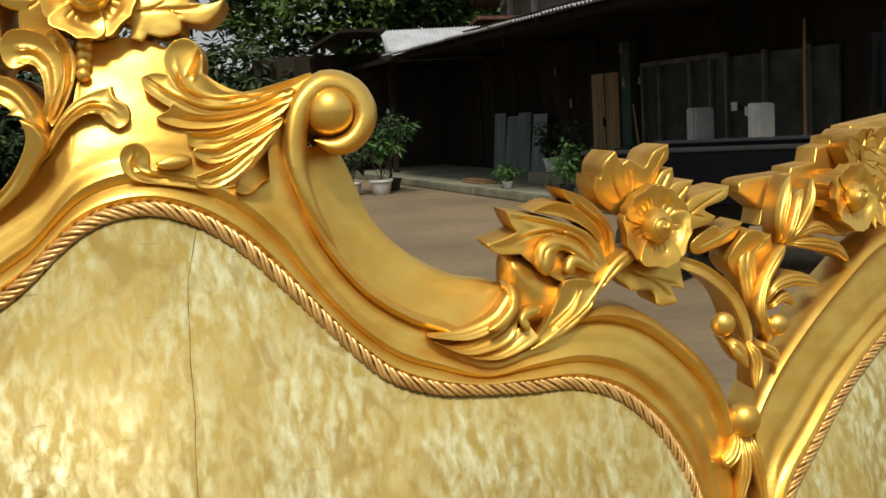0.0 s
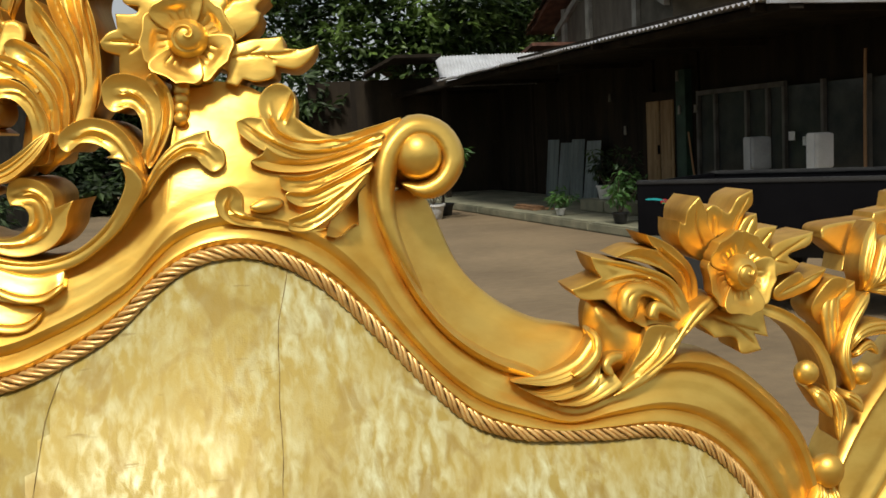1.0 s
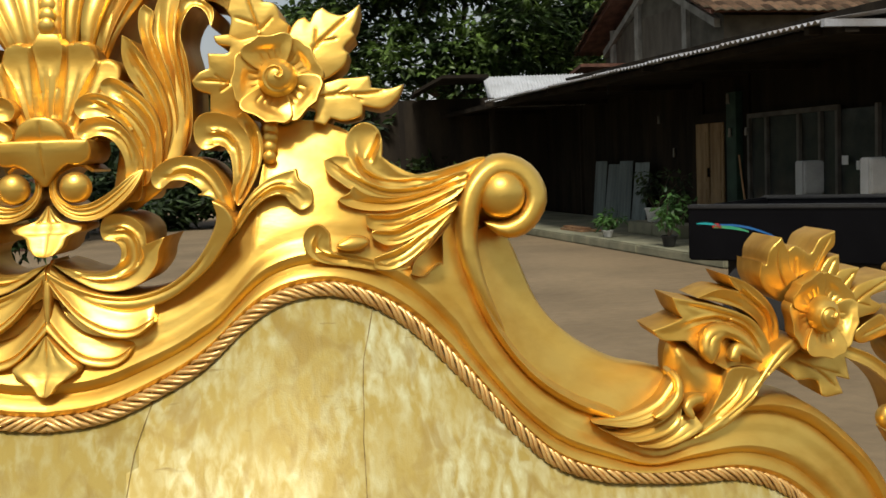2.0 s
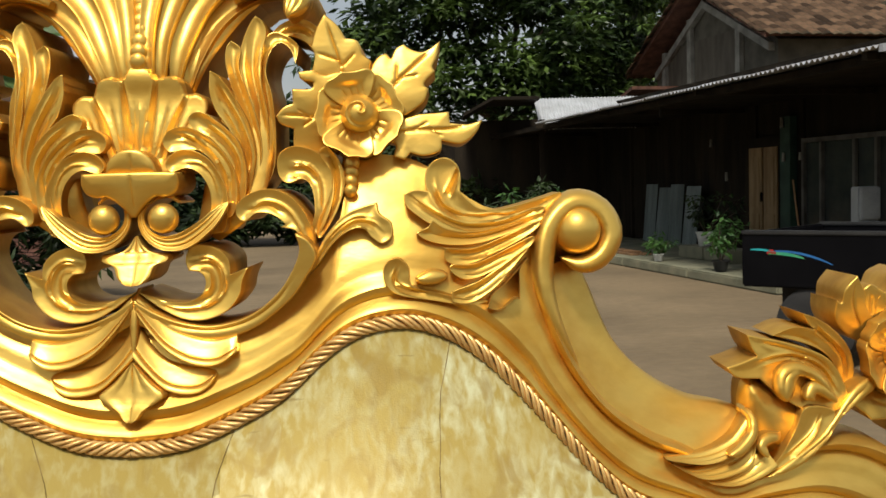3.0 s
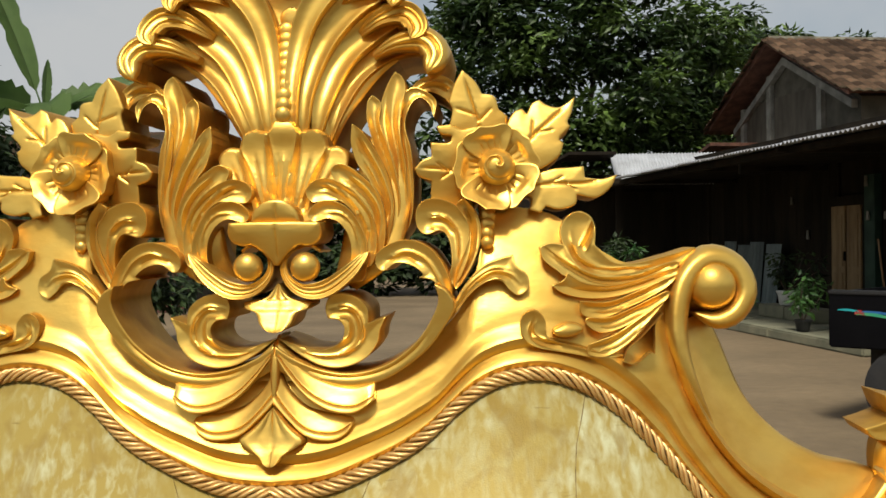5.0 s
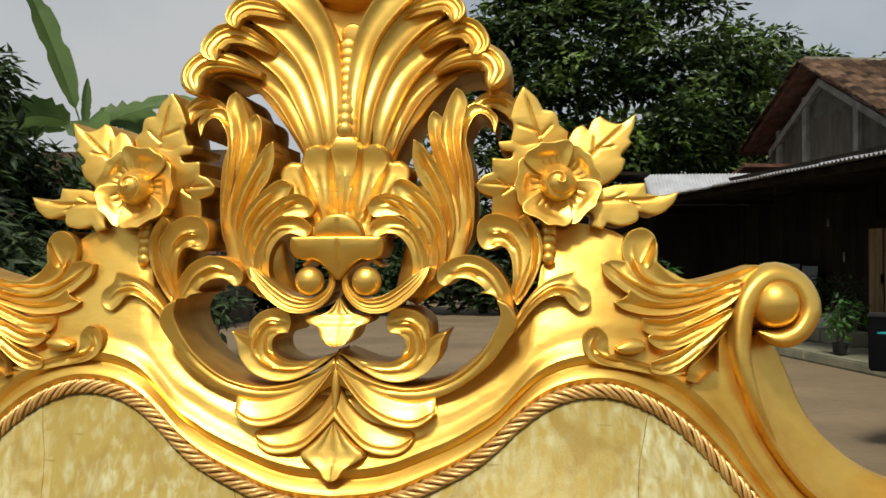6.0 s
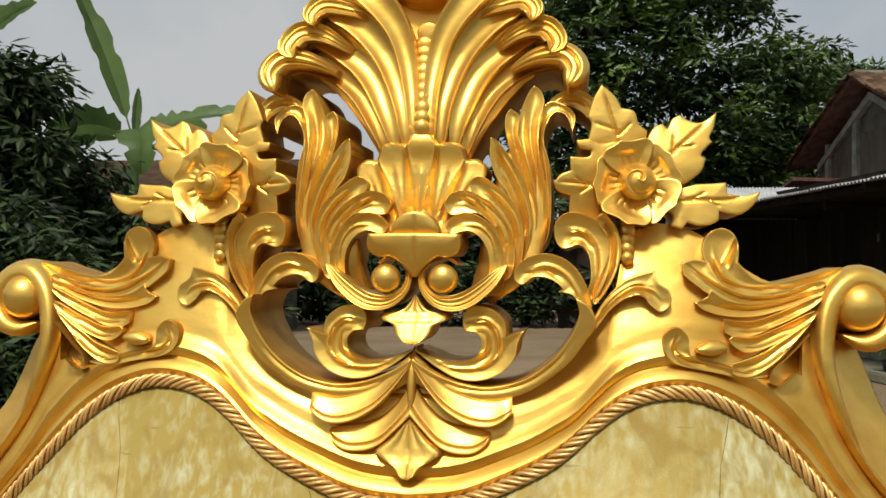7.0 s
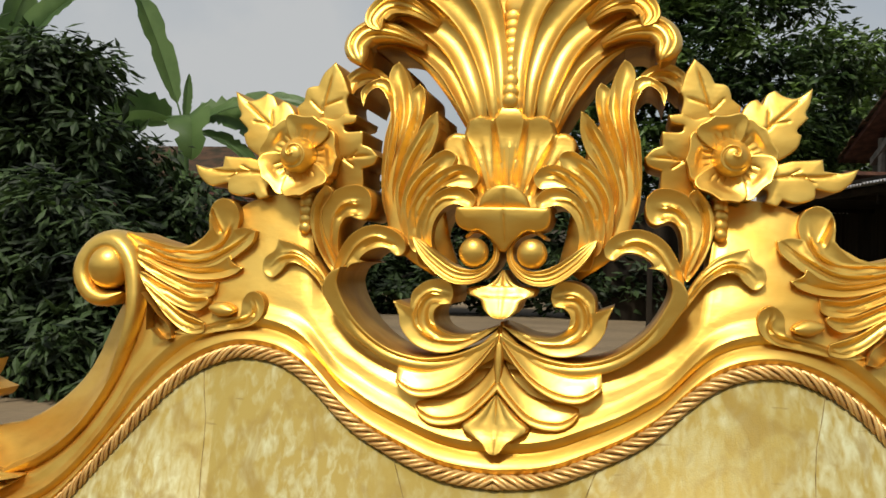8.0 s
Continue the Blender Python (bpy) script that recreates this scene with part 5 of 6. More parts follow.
SPRAYS = [
    ("palmette_crest", "gilded palmette crest with curled fronds", PALMETTE_CREST), 
    ("eye_volute", "gilded spiral volute round a ball", EYE_VOLUTE),
    ("valley_stem", "gilded arching stem with hanging petals", VALLEY_STEMS), ("wing_spray", "gilded leafy spray on the side wing", WING_SPRAY),
]
WING_ROSE_LEAVES = [((1.022, 1.186), (1.050, 1.238), 0.022), ((1.040, 1.180), (1.095, 1.235), 0.022), ((0.985, 1.168), (0.957, 1.180), 0.016), ((1.030, 1.150), (1.085, 1.140), 0.02)]
for side in (1, -1):
    for name, label, lobes in SPRAYS:
        ornament(name, label, lobes, side)
    for rows, label in ((ACANTHUS_LEAF, "gilded acanthus leaf with fluted lobes"), (C_SCROLL, "gilded openwork c-scroll with leafy curls"), (SHOULDER_ACANTHUS, "gilded acanthus spray on the shoulder"),
                        (VALLEY_ACANTHUS, "gilded acanthus leaf with pointed lobes"), (WING_BACK, "matt bronze back of the wing crest")):
        top = None
        for nm, *how in rows:
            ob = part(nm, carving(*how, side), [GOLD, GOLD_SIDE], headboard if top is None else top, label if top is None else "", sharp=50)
            top = top or ob
    for rows, label in ((DROP_SWAGS, "gilded layered drop shell with rolled edges"), (VALLEY_BLADES, "gilded leaf blades in the dip")):
        top = None
        for nm, edge_a, edge_b, kind, base, high, back, rise in rows:
            ob = part(nm, blade(edge_a, edge_b, kind, base, high, back, side, rise), [GOLD, GOLD_SIDE], headboard if top is None else top, label if top is None else "")
            top = top or ob
    rose(0.192, 1.402, 0.036, 0.014, side, "gilded five-petalled rose with toothed leaves", ROSE_LEAVES, turn=0.61)
    rose(0.702, 1.163, 0.038, 0.016, side, "gilded five-petalled rose in the dip", VALLEY_ROSE_LEAVES, turn=0.9, back=-0.06)
    rose(0.997, 1.162, 0.037, 0.016, side, "gilded five-petalled rose on the wing", WING_ROSE_LEAVES, turn=0.5, back=-0.075)
    part("acanthus_back", carved([(0.055, 1.300, 0.012), (0.078, 1.335, 0.026), (0.088, 1.375, 0.026), (0.092, 1.415, 0.022), (0.100, 1.445, 0.012)], 0.006, -0.006, -0.055, 0, 0.0, side), [GOLD, GOLD_SIDE], headboard)
    part("palmette_wing", carved([(0.020, 1.430, 0.020), (0.040, 1.475, 0.026), (0.068, 1.515, 0.030), (0.105, 1.535, 0.026)], 0.006, -0.012, -0.11, 0, 0.014, side), [GOLD, GOLD_SIDE], headboard)
    # shoulder volute
    vol = part("shoulder_volute", carved([(0.384, 1.165, 0.002), (0.364, 1.205, 0.006), (0.3525, 1.240, 0.009), (0.351, 1.270, 0.011), (0.359, 1.300, 0.012), (0.380, 1.319, 0.012), (0.404, 1.313, 0.012), (0.415, 1.291, 0.012), (0.404, 1.2705, 0.011), (0.386, 1.2640, 0.010), (0.368, 1.2700, 0.006)], 0.022, 0.0, -0.055, 0, 0.0, side, n=44), [GOLD, GOLD_SIDE], headboard, "gilded shoulder volute round a ball")
    part("volute_ball", ball(0.383, 1.294, 0.010, 0.0215, side), GOLD, vol)
    part("volute_back", ball(0.384, 1.293, -0.03, 0.034, side, flat=0.75), GOLD, vol)
    # hollow outer side of the strap
    cove = spline([(0.357, 1.262, 0.384, 1.268), (0.353, 1.245, 0.396, 1.245), (0.372, 1.190, 0.418, 1.191), (0.402, 1.146, 0.449, 1.157), (0.441, 1.116, 0.486, 1.135), (0.475, 1.100, 0.520, 1.127), (0.505, 1.086, 0.552, 1.117)], 50)
    part("strap_cove", grid_mesh([[on_board(side * (p[0] + (p[2] - p[0]) * f), p[1] + (p[3] - p[1]) * f, d * (1 - 0.65 * (i / 49) ** 2)) for f, d in ((-0.12, 0.002), (0.05, -0.003), (0.35, -0.020), (0.65, -0.030), (0.92, -0.034), (1.0, -0.040), (1.0, -0.075), (-0.12, -0.07))] for i, p in enumerate(cove)]), GOLD, headboard, "smooth gilded hollow outside the strap")
    part("eye_ball", ball(0.0250, 1.3155, 0.020, 0.0132, side), GOLD, headboard, "round gilded ball")
    part("curl_eye", ball(0.225, 1.264, 0.010, 0.0075, side), GOLD, headboard)
    part("valley_ball", ball(0.776, 1.053, 0.012, 0.013, side), GOLD, headboard, "round gilded ball")
    part("curl_ball", ball(0.850, 1.040, 0.014, 0.012, side), GOLD, headboard, "round gilded ball")
    knob = part("joint_knob", ball(0.790, 0.953, 0.012, 0.018, side), GOLD, headboard, "gilded knob over hanging leaves")
    for pts in ([(0.783, 0.945, 0.006), (0.772, 0.925, 0.010), (0.757, 0.915, 0.008)], [(0.788, 0.940, 0.006), (0.784, 0.905, 0.010), (0.772, 0.870, 0.004)], [(0.795, 0.940, 0.006), (0.803, 0.900, 0.010), (0.806, 0.860, 0.004)]):
        part("hanging_leaf", carved(pts, 0.014, 0.008, -0.02, 2, 0.0, side), [GOLD, GOLD_SIDE], knob)
    # bead strip under the rose
    for k in range(5):
        part("bead", ball(0.183, 1.367 - 0.0080 * k, 0.006, 0.0084 - 0.0006 * k, side, flat=0.8, seg=14), GOLD, headboard)
# pieces on the axis
for name, pts, high, base, back, gr in [
    ("palmette_back", [(0, 1.425, 0.040), (0, 1.47, 0.046), (0, 1.52, 0.060), (0, 1.57, 0.080), (0, 1.60, 0.06)], 0.008, -0.008, -0.055, 0),
    ("drop_back", [(0, 1.225, 0.012), (0, 1.205, 0.040), (0, 1.185, 0.050), (0, 1.170, 0.020)], 0.006, 0.0, -0.02, 0),
    ("crest_boss", [(-0.05, 1.600, 0.012), (0, 1.592, 0.024), (0.05, 1.600, 0.012)], 0.030, 0.0, -0.055, 0),
]:
    part(name, carved(pts, high, base, back, gr), [GOLD, GOLD_SIDE], headboard)
for nm, *how in CREST_SHELL:
    part(nm, carving(*how), [GOLD, GOLD_SIDE], headboard, {"scallop_shell": "gilded fluted scallop shell with a lobed lip", "shell_cap": "gilded shell cap over the volutes"}.get(nm, ""), sharp=50)


def twin(name, half, kind, base, high, back, rise, label=""):
    """A carved piece on the axis, its right edge given from top to bottom."""
    return part(name, blade([(-u, v) for u, v in half], half, kind, base, high, back, 1, rise, n=34), [GOLD, GOLD_SIDE], headboard, label)


twin("hanging_bud", [(0.0010, 1.3010), (0.0055, 1.2945), (0.013, 1.2885), (0.029, 1.2855), (0.0300, 1.2800), (0.0190, 1.2755), (0.0150, 1.2670), (0.0085, 1.2615), (0.0010, 1.2594)], "vein", 0.006, 0.008, -0.04, 0.014, "gilded hanging bud")
twin("drop_tip", [(0.0008, 1.1960), (0.0060, 1.1905), (0.0160, 1.1800), (0.0285, 1.1700), (0.0240, 1.1645), (0.0120, 1.1575), (0.0065, 1.1510), (0.0010, 1.1480)], "vein", 0.012, 0.009, -0.02, 0.006, "gilded pointed drop")
part("keel", carved([(0, 1.256, 0.0015), (0, 1.236, 0.0045), (0, 1.215, 0.0035), (0, 1.197, 0.001)], 0.006, 0.012, -0.04, 0), [GOLD, GOLD_SIDE], headboard)
part("medallion", ball(0, 1.546, 0.001, 0.011, flat=0.22), GOLD, headboard)
for k in range(10):
    part("bead", ball(0, 1.452 + 0.0086 * k, 0.019, 0.0074 + 0.00022 * k, flat=0.6, seg=14), GOLD, headboard)

# ---- yard ----
bm = bmesh.new()
bmesh.ops.create_grid(bm, x_segments=90, y_segments=90, size=400)
for v in bm.verts:
    near = math.hypot(v.co.x, v.co.y) < 60
    v.co.z = 0.0
ground = tagged(part("ground", bm, DIRT, None, ""), "bare packed brown earth of a yard", "ground", kind="structure")

# shed frame: s runs away along the kerb, w back from it
K0 = Vector((3.87, 11.9, 0))
ALONG, BACK = Vector((-0.196, 0.981, 0)), Vector((0.981, 0.196, 0))
SHED = Matrix(((-ALONG.x, BACK.x, 0, K0.x), (-ALONG.y, BACK.y, 0, K0.y), (0, 0, 1, 0), (0, 0, 0, 1)))


def yard(s, w, z):
    return K0 + ALONG * s + BACK * w + Vector((0, 0, z))


def shed_box(name, s0, s1, w0, w1, z0, z1, mat, parent=None, label="", bevel=0.0):
    return boxed(name, (-s1, w0, z0), (-s0, w1, z1), mat, parent, SHED, bevel, label)


# raised veranda slab with its kerb
slab = tagged(new("pavement"), "worn concrete veranda slab with a low kerb", "pavement", kind="structure")
for k in range(7):
    s0 = -1.0 + 2.4 * k
    shed_box("slab", s0, s0 + 2.385, 0.16, 2.6, 0, 0.10 + 0.004 * (k % 3), CONCRETE, slab, bevel=0.01)
    shed_box("kerb_stone", s0, s0 + 2.37, 0.0, 0.15, 0, 0.13 + 0.006 * (k % 2), CONCRETE, slab, bevel=0.02)

shed = tagged(new("shed"), "long dark timber workshop shed with a tin veranda roof", "shed")
wall = shed_box("wall", -6, 15, 2.75, 2.9, 0, 3.2, DARK_WOOD, shed)
for k in range(70):
    s0 = -6 + 0.3 * k
    if -1.8 < s0 < 2.95 or 3.3 < s0 < 4.5:
        continue
    shed_box("plank", s0 + 0.004, s0 + 0.294, 2.70, 2.745 + 0.008 * (k % 2), 0.1, 3.1, DARK_WOOD, wall)
for s in (-2.6, 1.2, 4.9, 8.6, 12.4):
    shed_box("rafter", s - 0.04, s + 0.04, 0.05, 2.7, 2.46, 2.54, DARK_WOOD, shed)
shed_box("beam", -3, 14, 0.2, 0.36, 2.44, 2.52, DARK_WOOD, shed)
# double door
door = shed_box("door", 3.50, 4.66, 2.62, 2.68, 0.1, 2.0, DARK_WOOD, shed, "double door of warm brown wood")
for s0 in (3.60, 4.09):
    leaf = shed_box("door_leaf", s0, s0 + 0.44, 2.58, 2.61, 0.12, 1.84, DOOR_WOOD, door, bevel=0.008)
    for z0, z1 in ((0.22, 0.75), (0.85, 1.70)):
        shed_box("door_panel", s0 + 0.07, s0 + 0.37, 2.565, 2.578, z0, z1, DOOR_WOOD, door, bevel=0.006)
shed_box("handle", 4.055, 4.075, 2.54, 2.575, 0.95, 1.1, DARK_WOOD, door)
shed_box("door_post", 3.16, 3.46, 2.56, 2.68, 0.1, 2.3, GREEN_PAINT, shed, "dark green door post")
# glazed front
DULL_FRAME = material("dull_brown_frame", (0.105, 0.10, 0.085), 0.7, 0, (0.065, 0.06, 0.05), scale=4, bump=0.1)
GLASS = material("dusty_window_glass", (0.03, 0.035, 0.035), 0.15, 0, (0.05, 0.055, 0.05), scale=3, bump=0.0, rough_var=0.08)
window = shed_box("window", -1.6, 2.92, 2.66, 2.69, 0.12, 1.86, GLASS, shed, "dark dusty glazed shopfront")
for s in (-1.09, -0.23, 0.61, 1.0, 1.52, 2.37, 2.87):
    shed_box("mullion", s - 0.03, s + 0.03, 2.60, 2.655, 0.1, 1.9, DULL_FRAME, window)
shed_box("transom", 0.58, 2.9, 2.60, 2.65, 1.86, 1.93, DULL_FRAME, window)


def corrugated(s0, s1, w0, w1, z0, z1, pitch=0.105, amp=0.017, thick=0.004):
    """A sheet whose ridges run up the slope, at its place on the shed."""
    n = int((s1 - s0) / pitch * 6)
    rows = []
    for i in range(n + 1):
        s = s0 + (s1 - s0) * i / n
        dz = amp * math.cos(2 * math.pi * i / 6)
        rows.append([yard(s, w0, z0 + dz), yard(s, w1, z1 + dz), yard(s, w1, z1 + dz - thick), yard(s, w0, z0 + dz - thick)])
    return grid_mesh(rows)


roof = part("roof", corrugated(-2.95, -2.0, -0.02, 3.2, 2.55, 3.0), ZINC, shed, "corrugated tin veranda roof")
for k in range(11):
    s0 = -2.0 + 0.94 * k
    part("roof_sheet", corrugated(s0, s0 + 0.96, -0.02 - 0.02 * (k % 2), 3.2, 2.548 - 0.012 * (k % 2), 2.99), ZINC, roof)
shed_box("roof_flashing", -3.02, -2.955, -0.03, 3.2, 2.49, 2.56, ZINC, shed, "bright zinc flashing")
shed_box("soffit", -2.9, 14, 0.4, 2.7, 2.56, 2.58, DARK_WOOD, shed)
shed_box("end_wall", 14.0, 14.15, 0.3, 2.75, 0, 2.5, DARK_WOOD, shed)
# pale pegs and lamp holders on the posts
for s0, w0, z0, h0 in ((6.1, 2.66, 2.0, 0.14), (3.35, 2.53, 2.2, 0.16), (3.30, 2.53, 1.66, 0.14), (2.87, 2.57, 1.66, 0.12), (5.5, 2.66, 1.38, 0.16)):
    peg = bmesh.new()
    limb_at = yard(s0, w0, z0)
    bmesh.ops.create_cone(peg, cap_ends=True, segments=12, radius1=0.030, radius2=0.022, depth=h0, matrix=Matrix.Translation(limb_at))
    part("wall_lamp", peg, PALE_TRIM, shed)
card = shed_box("notice_card", 0.34, 0.47, 2.585, 2.597, 1.12, 1.24, WHITE_PAINT, window)
shed_box("notice_card", 0.10, 0.16, 2.585, 2.597, 1.05, 1.17, WHITE_PAINT, window)
# lamp under the eave
lamp = shed_box("lamp_holder", 4.1, 4.13, 0.8, 0.83, 2.36, 2.55, PLASTIC_BLACK, shed)

# pale lean-to roof beyond the shed
leanto = tagged(new("lean_to"), "open lean-to with a pale sheet roof in the sun", "shed")
for k in range(5):
    x0 = 2.5 + 0.9 * k
    bm = bmesh.new()
    rows = []
    for i in range(73):
        x = x0 + 0.92 * i / 72
        dz = 0.012 * math.cos(2 * math.pi * i / 6)
        rows.append([(x, 22.0, 2.52 + dz), (x, 23.6, 3.32 + dz), (x, 23.6, 3.315 + dz), (x, 22.0, 2.515 + dz)])
    bm.free()
    part("roof_sheet", grid_mesh(rows), WHITE_ROOF, leanto)
# shaded part of the roof: its shade is put in as a dark material
ridge = [(0.84, 2.93), (1.48, 3.26), (2.50, 3.25)]
part("side_roof", grid_mesh([[(x, 22.0, z), (x, 24.5, z + 0.05), (x, 24.5, z - 0.03), (x, 22.0, z - 0.07)] for x, z in ridge]), DARK_WOOD, leanto, "sheet roof of the side bay, coloured dark as shaded", smooth=False)
for x in (0.5, 2.5, 4.5, 6.5):
    boxed("post", (x, 22.2, 0), (x + 0.12, 22.32, 2.75), DARK_WOOD, leanto)
boxed("back_wall", (-0.5, 24.6, 0), (7.2, 24.75, 2.9), DARK_WOOD, leanto)

# gabled house behind the shed
house = tagged(new("house"), "old plastered house with a mossy clay tile gable roof", "house")
S0, SM, S1, W0, W1, ZE, ZR = 6.95, 10.5, 13.9, 4.28, 13.5, 4.16, 5.78


def prism(points, w0, w1):
    bm = bmesh.new()
    a = [bm.verts.new(yard(s, w0, z)) for s, z in points]
    b = [bm.verts.new(yard(s, w1, z)) for s, z in points]
    bm.faces.new(a)
    bm.faces.new(b[::-1])
    for i in range(len(a)):
        j = (i + 1) % len(a)
        bm.faces.new((a[i], a[j], b[j], b[i]))
    return bm


gable = part("wall", prism([(7.4, 0), (13.4, 0), (13.4, 4.1), (10.5, 5.52), (7.4, 4.1)], 4.75, 13), OLD_PLASTER, house, "grey weathered plaster gable wall", smooth=False)
slope = (ZR - ZE) / (SM - S0)
for s, z0, z1 in ((8.9, 2.6, 4.86), (11.3, 2.6, 5.2), (12.75, 2.6, 4.6)):
    shed_box("gable_post", s - 0.10, s + 0.10, 4.64, 4.745, z0, z1 - 0.1, PALE_TRIM, gable)
for a, b in (((7.5, 4.05), (10.5, 5.40)), ((13.2, 4.05), (10.5, 5.40))):
    part("gable_brace", prism([a, (a[0], a[1] - 0.17), (b[0], b[1] - 0.17), b], 4.60, 4.735), PALE_TRIM, gable, smooth=False)
for s0, s1 in ((9.1, 11.1), (11.5, 12.6)):
    shed_box("gable_board", s0, s1, 4.70, 4.745, 3.0, 4.55, GABLE_BOARD, gable)
for sa in (S0, S1):
    part("roof_slab", prism([(SM, ZR), (sa, ZE), (sa, ZE - 0.07), (SM, ZR - 0.09)], W0, W1), VERGE, house, smooth=False)
    part("barge_board", prism([(SM, ZR + 0.02), (sa, ZE + 0.02), (sa, ZE - 0.10), (SM, ZR - 0.12)], W0 - 0.05, W0 - 0.005), VERGE, house, smooth=False)
# small tiled porch roof at the foot of the gable
part("porch_roof", prism([(12.0, 3.62), (13.1, 3.40), (13.1, 3.32), (12.0, 3.54)], 3.5, 4.7), VERGE, house, smooth=False)


def tile_mesh():
    """A curved clay pantile: 0.24 wide, 0.30 long, lying along x (across) and y (down the slope)."""
    rows = []
    for i in range(5):
        x = -0.12 + 0.24 * i / 4
        z = 0.028 * math.sin(math.pi * i / 4) ** 1.2
        rows.append([(x, -0.15, z), (x, 0.15, z + 0.018), (x, 0.15, z), (x, -0.15, z - 0.016)])
    bm = grid_mesh(rows)
    bmesh.ops.recalc_face_normals(bm, faces=bm.faces)
    me = bpy.data.meshes.new("roof_tile")
    bm.to_mesh(me)
    bm.free()
    me.materials.append(TILE)
    return me


def tile_matrix(row, col, sa, jitter):
    f = (row + 0.5) * 0.24 / math.hypot(SM - sa, ZR - ZE)
    s, z = SM + (sa - SM) * f, ZR + (ZE - ZR) * f
    across = BACK.copy()
    down = (ALONG * (sa - SM) + Vector((0, 0, ZE - ZR))).normalized()
    up = across.cross(-down)
    if up.z < 0:
        across, up = -across, -up
    m = Matrix((across, -down, up)).transposed().to_4x4()
    m.translation = yard(s, W0 + 0.06 + 0.225 * col, z) + up * (0.02 + 0.006 * jitter.random())
    return m @ pose(0, 0, 0, 2 * (jitter.random() - 0.5), 0, 4 * (jitter.random() - 0.5))


tiles = tile_mesh()
jit = random.Random(4)
tile_roof = part("roof", prism([(SM - 0.06, ZR + 0.03), (SM + 0.06, ZR + 0.03), (SM, ZR + 0.10)], W0, W1), RIDGE, house, "mossy brown clay tile roof", smooth=False)
for sa in (S0, S1):
    for row in range(16):
        m = tile_matrix(row, -0.45 - 0.2 * jit.random(), sa, jit) @ pose(0, 0, -0.03, 0, 14 * jit.random(), 0)
        t = new("verge_tile", tiles)
        t.parent = tile_roof
        t.matrix_basis = m
rest_v, rest_f = [], []
for row in range(17):
    for col in range(40):
        m = tile_matrix(row, col, S0, jit)
        if col < 17:
            t = new("roof_tile", tiles)
            t.parent = tile_roof
            t.matrix_basis = m
        else:
            o = len(rest_v)
            rest_v += [m @ v.co for v in tiles.vertices]
            rest_f += [[o + i for i in p.vertices] for p in tiles.polygons]
for row in range(17):
    m_rows = [tile_matrix(row, col, S1, jit) for col in range(6)]
    for m in m_rows:
        o = len(rest_v)
        rest_v += [m @ v.co for v in tiles.vertices]
        rest_f += [[o + i for i in p.vertices] for p in tiles.polygons]
tagged(raw("far_roof_tiles", rest_v, rest_f, TILE_STUFF, tile_roof), kind="stuff")


# ---- foliage ----
def leaves_mesh(name, centres, size, rng, mat, parent, droop=0.35, slim=0.45):
    """Many folded leaves round the given centres (place, spread, count)."""
    verts, faces = [], []
    for c, spread, count in centres:
        for _ in range(count):
            d = Vector((rng.gauss(0, 1), rng.gauss(0, 1), rng.gauss(0, 1)))
            d.normalize()
            p = Vector(c) + Vector((d.x * spread[0], d.y * spread[1], d.z * spread[2])) * rng.random() ** 0.45
            ln = size * (0.6 + 0.8 * rng.random())
            out = Vector((d.x + rng.gauss(0, 0.6), d.y + rng.gauss(0, 0.6), d.z * 0.5 - droop + rng.gauss(0, 0.3))).normalized()
            sidew = out.cross(Vector((rng.gauss(0, 0.4), rng.gauss(0, 0.4), 1))).normalized()
            up = sidew.cross(out)
            o = len(verts)
            w = ln * slim * 0.5
            verts += [p, p + out * ln * 0.45 + sidew * w - up * w * 0.3, p + out * ln - up * ln * 0.12, p + out * ln * 0.45 - sidew * w - up * w * 0.3, p + out * ln * 0.5 + up * w * 0.15]
            faces += [(o, o + 1, o + 4), (o + 1, o + 2, o + 4), (o + 2, o + 3, o + 4), (o + 3, o, o + 4)]
    return raw(name, verts, faces, mat, parent)


def limb(bm, a, b, r0, r1, seg=8, bend=0.0, rng=None):
    a, b = Vector(a), Vector(b)
    side_way = (b - a).cross(Vector((0.3, 0.2, 1))).normalized()
    rings = []
    for i in range(6):
        s = i / 5
        p = a.lerp(b, s) + side_way * bend * math.sin(math.pi * s)
        way = (b - a).normalized()
        x = way.cross(Vector((0.1, 0.9, 0.2))).normalized()
        y = way.cross(x)
        r = r0 + (r1 - r0) * s
        rings.append([bm.verts.new(p + (x * math.cos(q) + y * math.sin(q)) * r * (1 + 0.1 * math.sin(3 * q + i))) for q in [2 * math.pi * k / seg for k in range(seg)]])
    for p, q in zip(rings, rings[1:]):
        for i in range(seg):
            bm.faces.new((p[i], p[(i + 1) % seg], q[(i + 1) % seg], q[i]))
    bm.faces.new(rings[0])
    bm.faces.new(rings[-1][::-1])


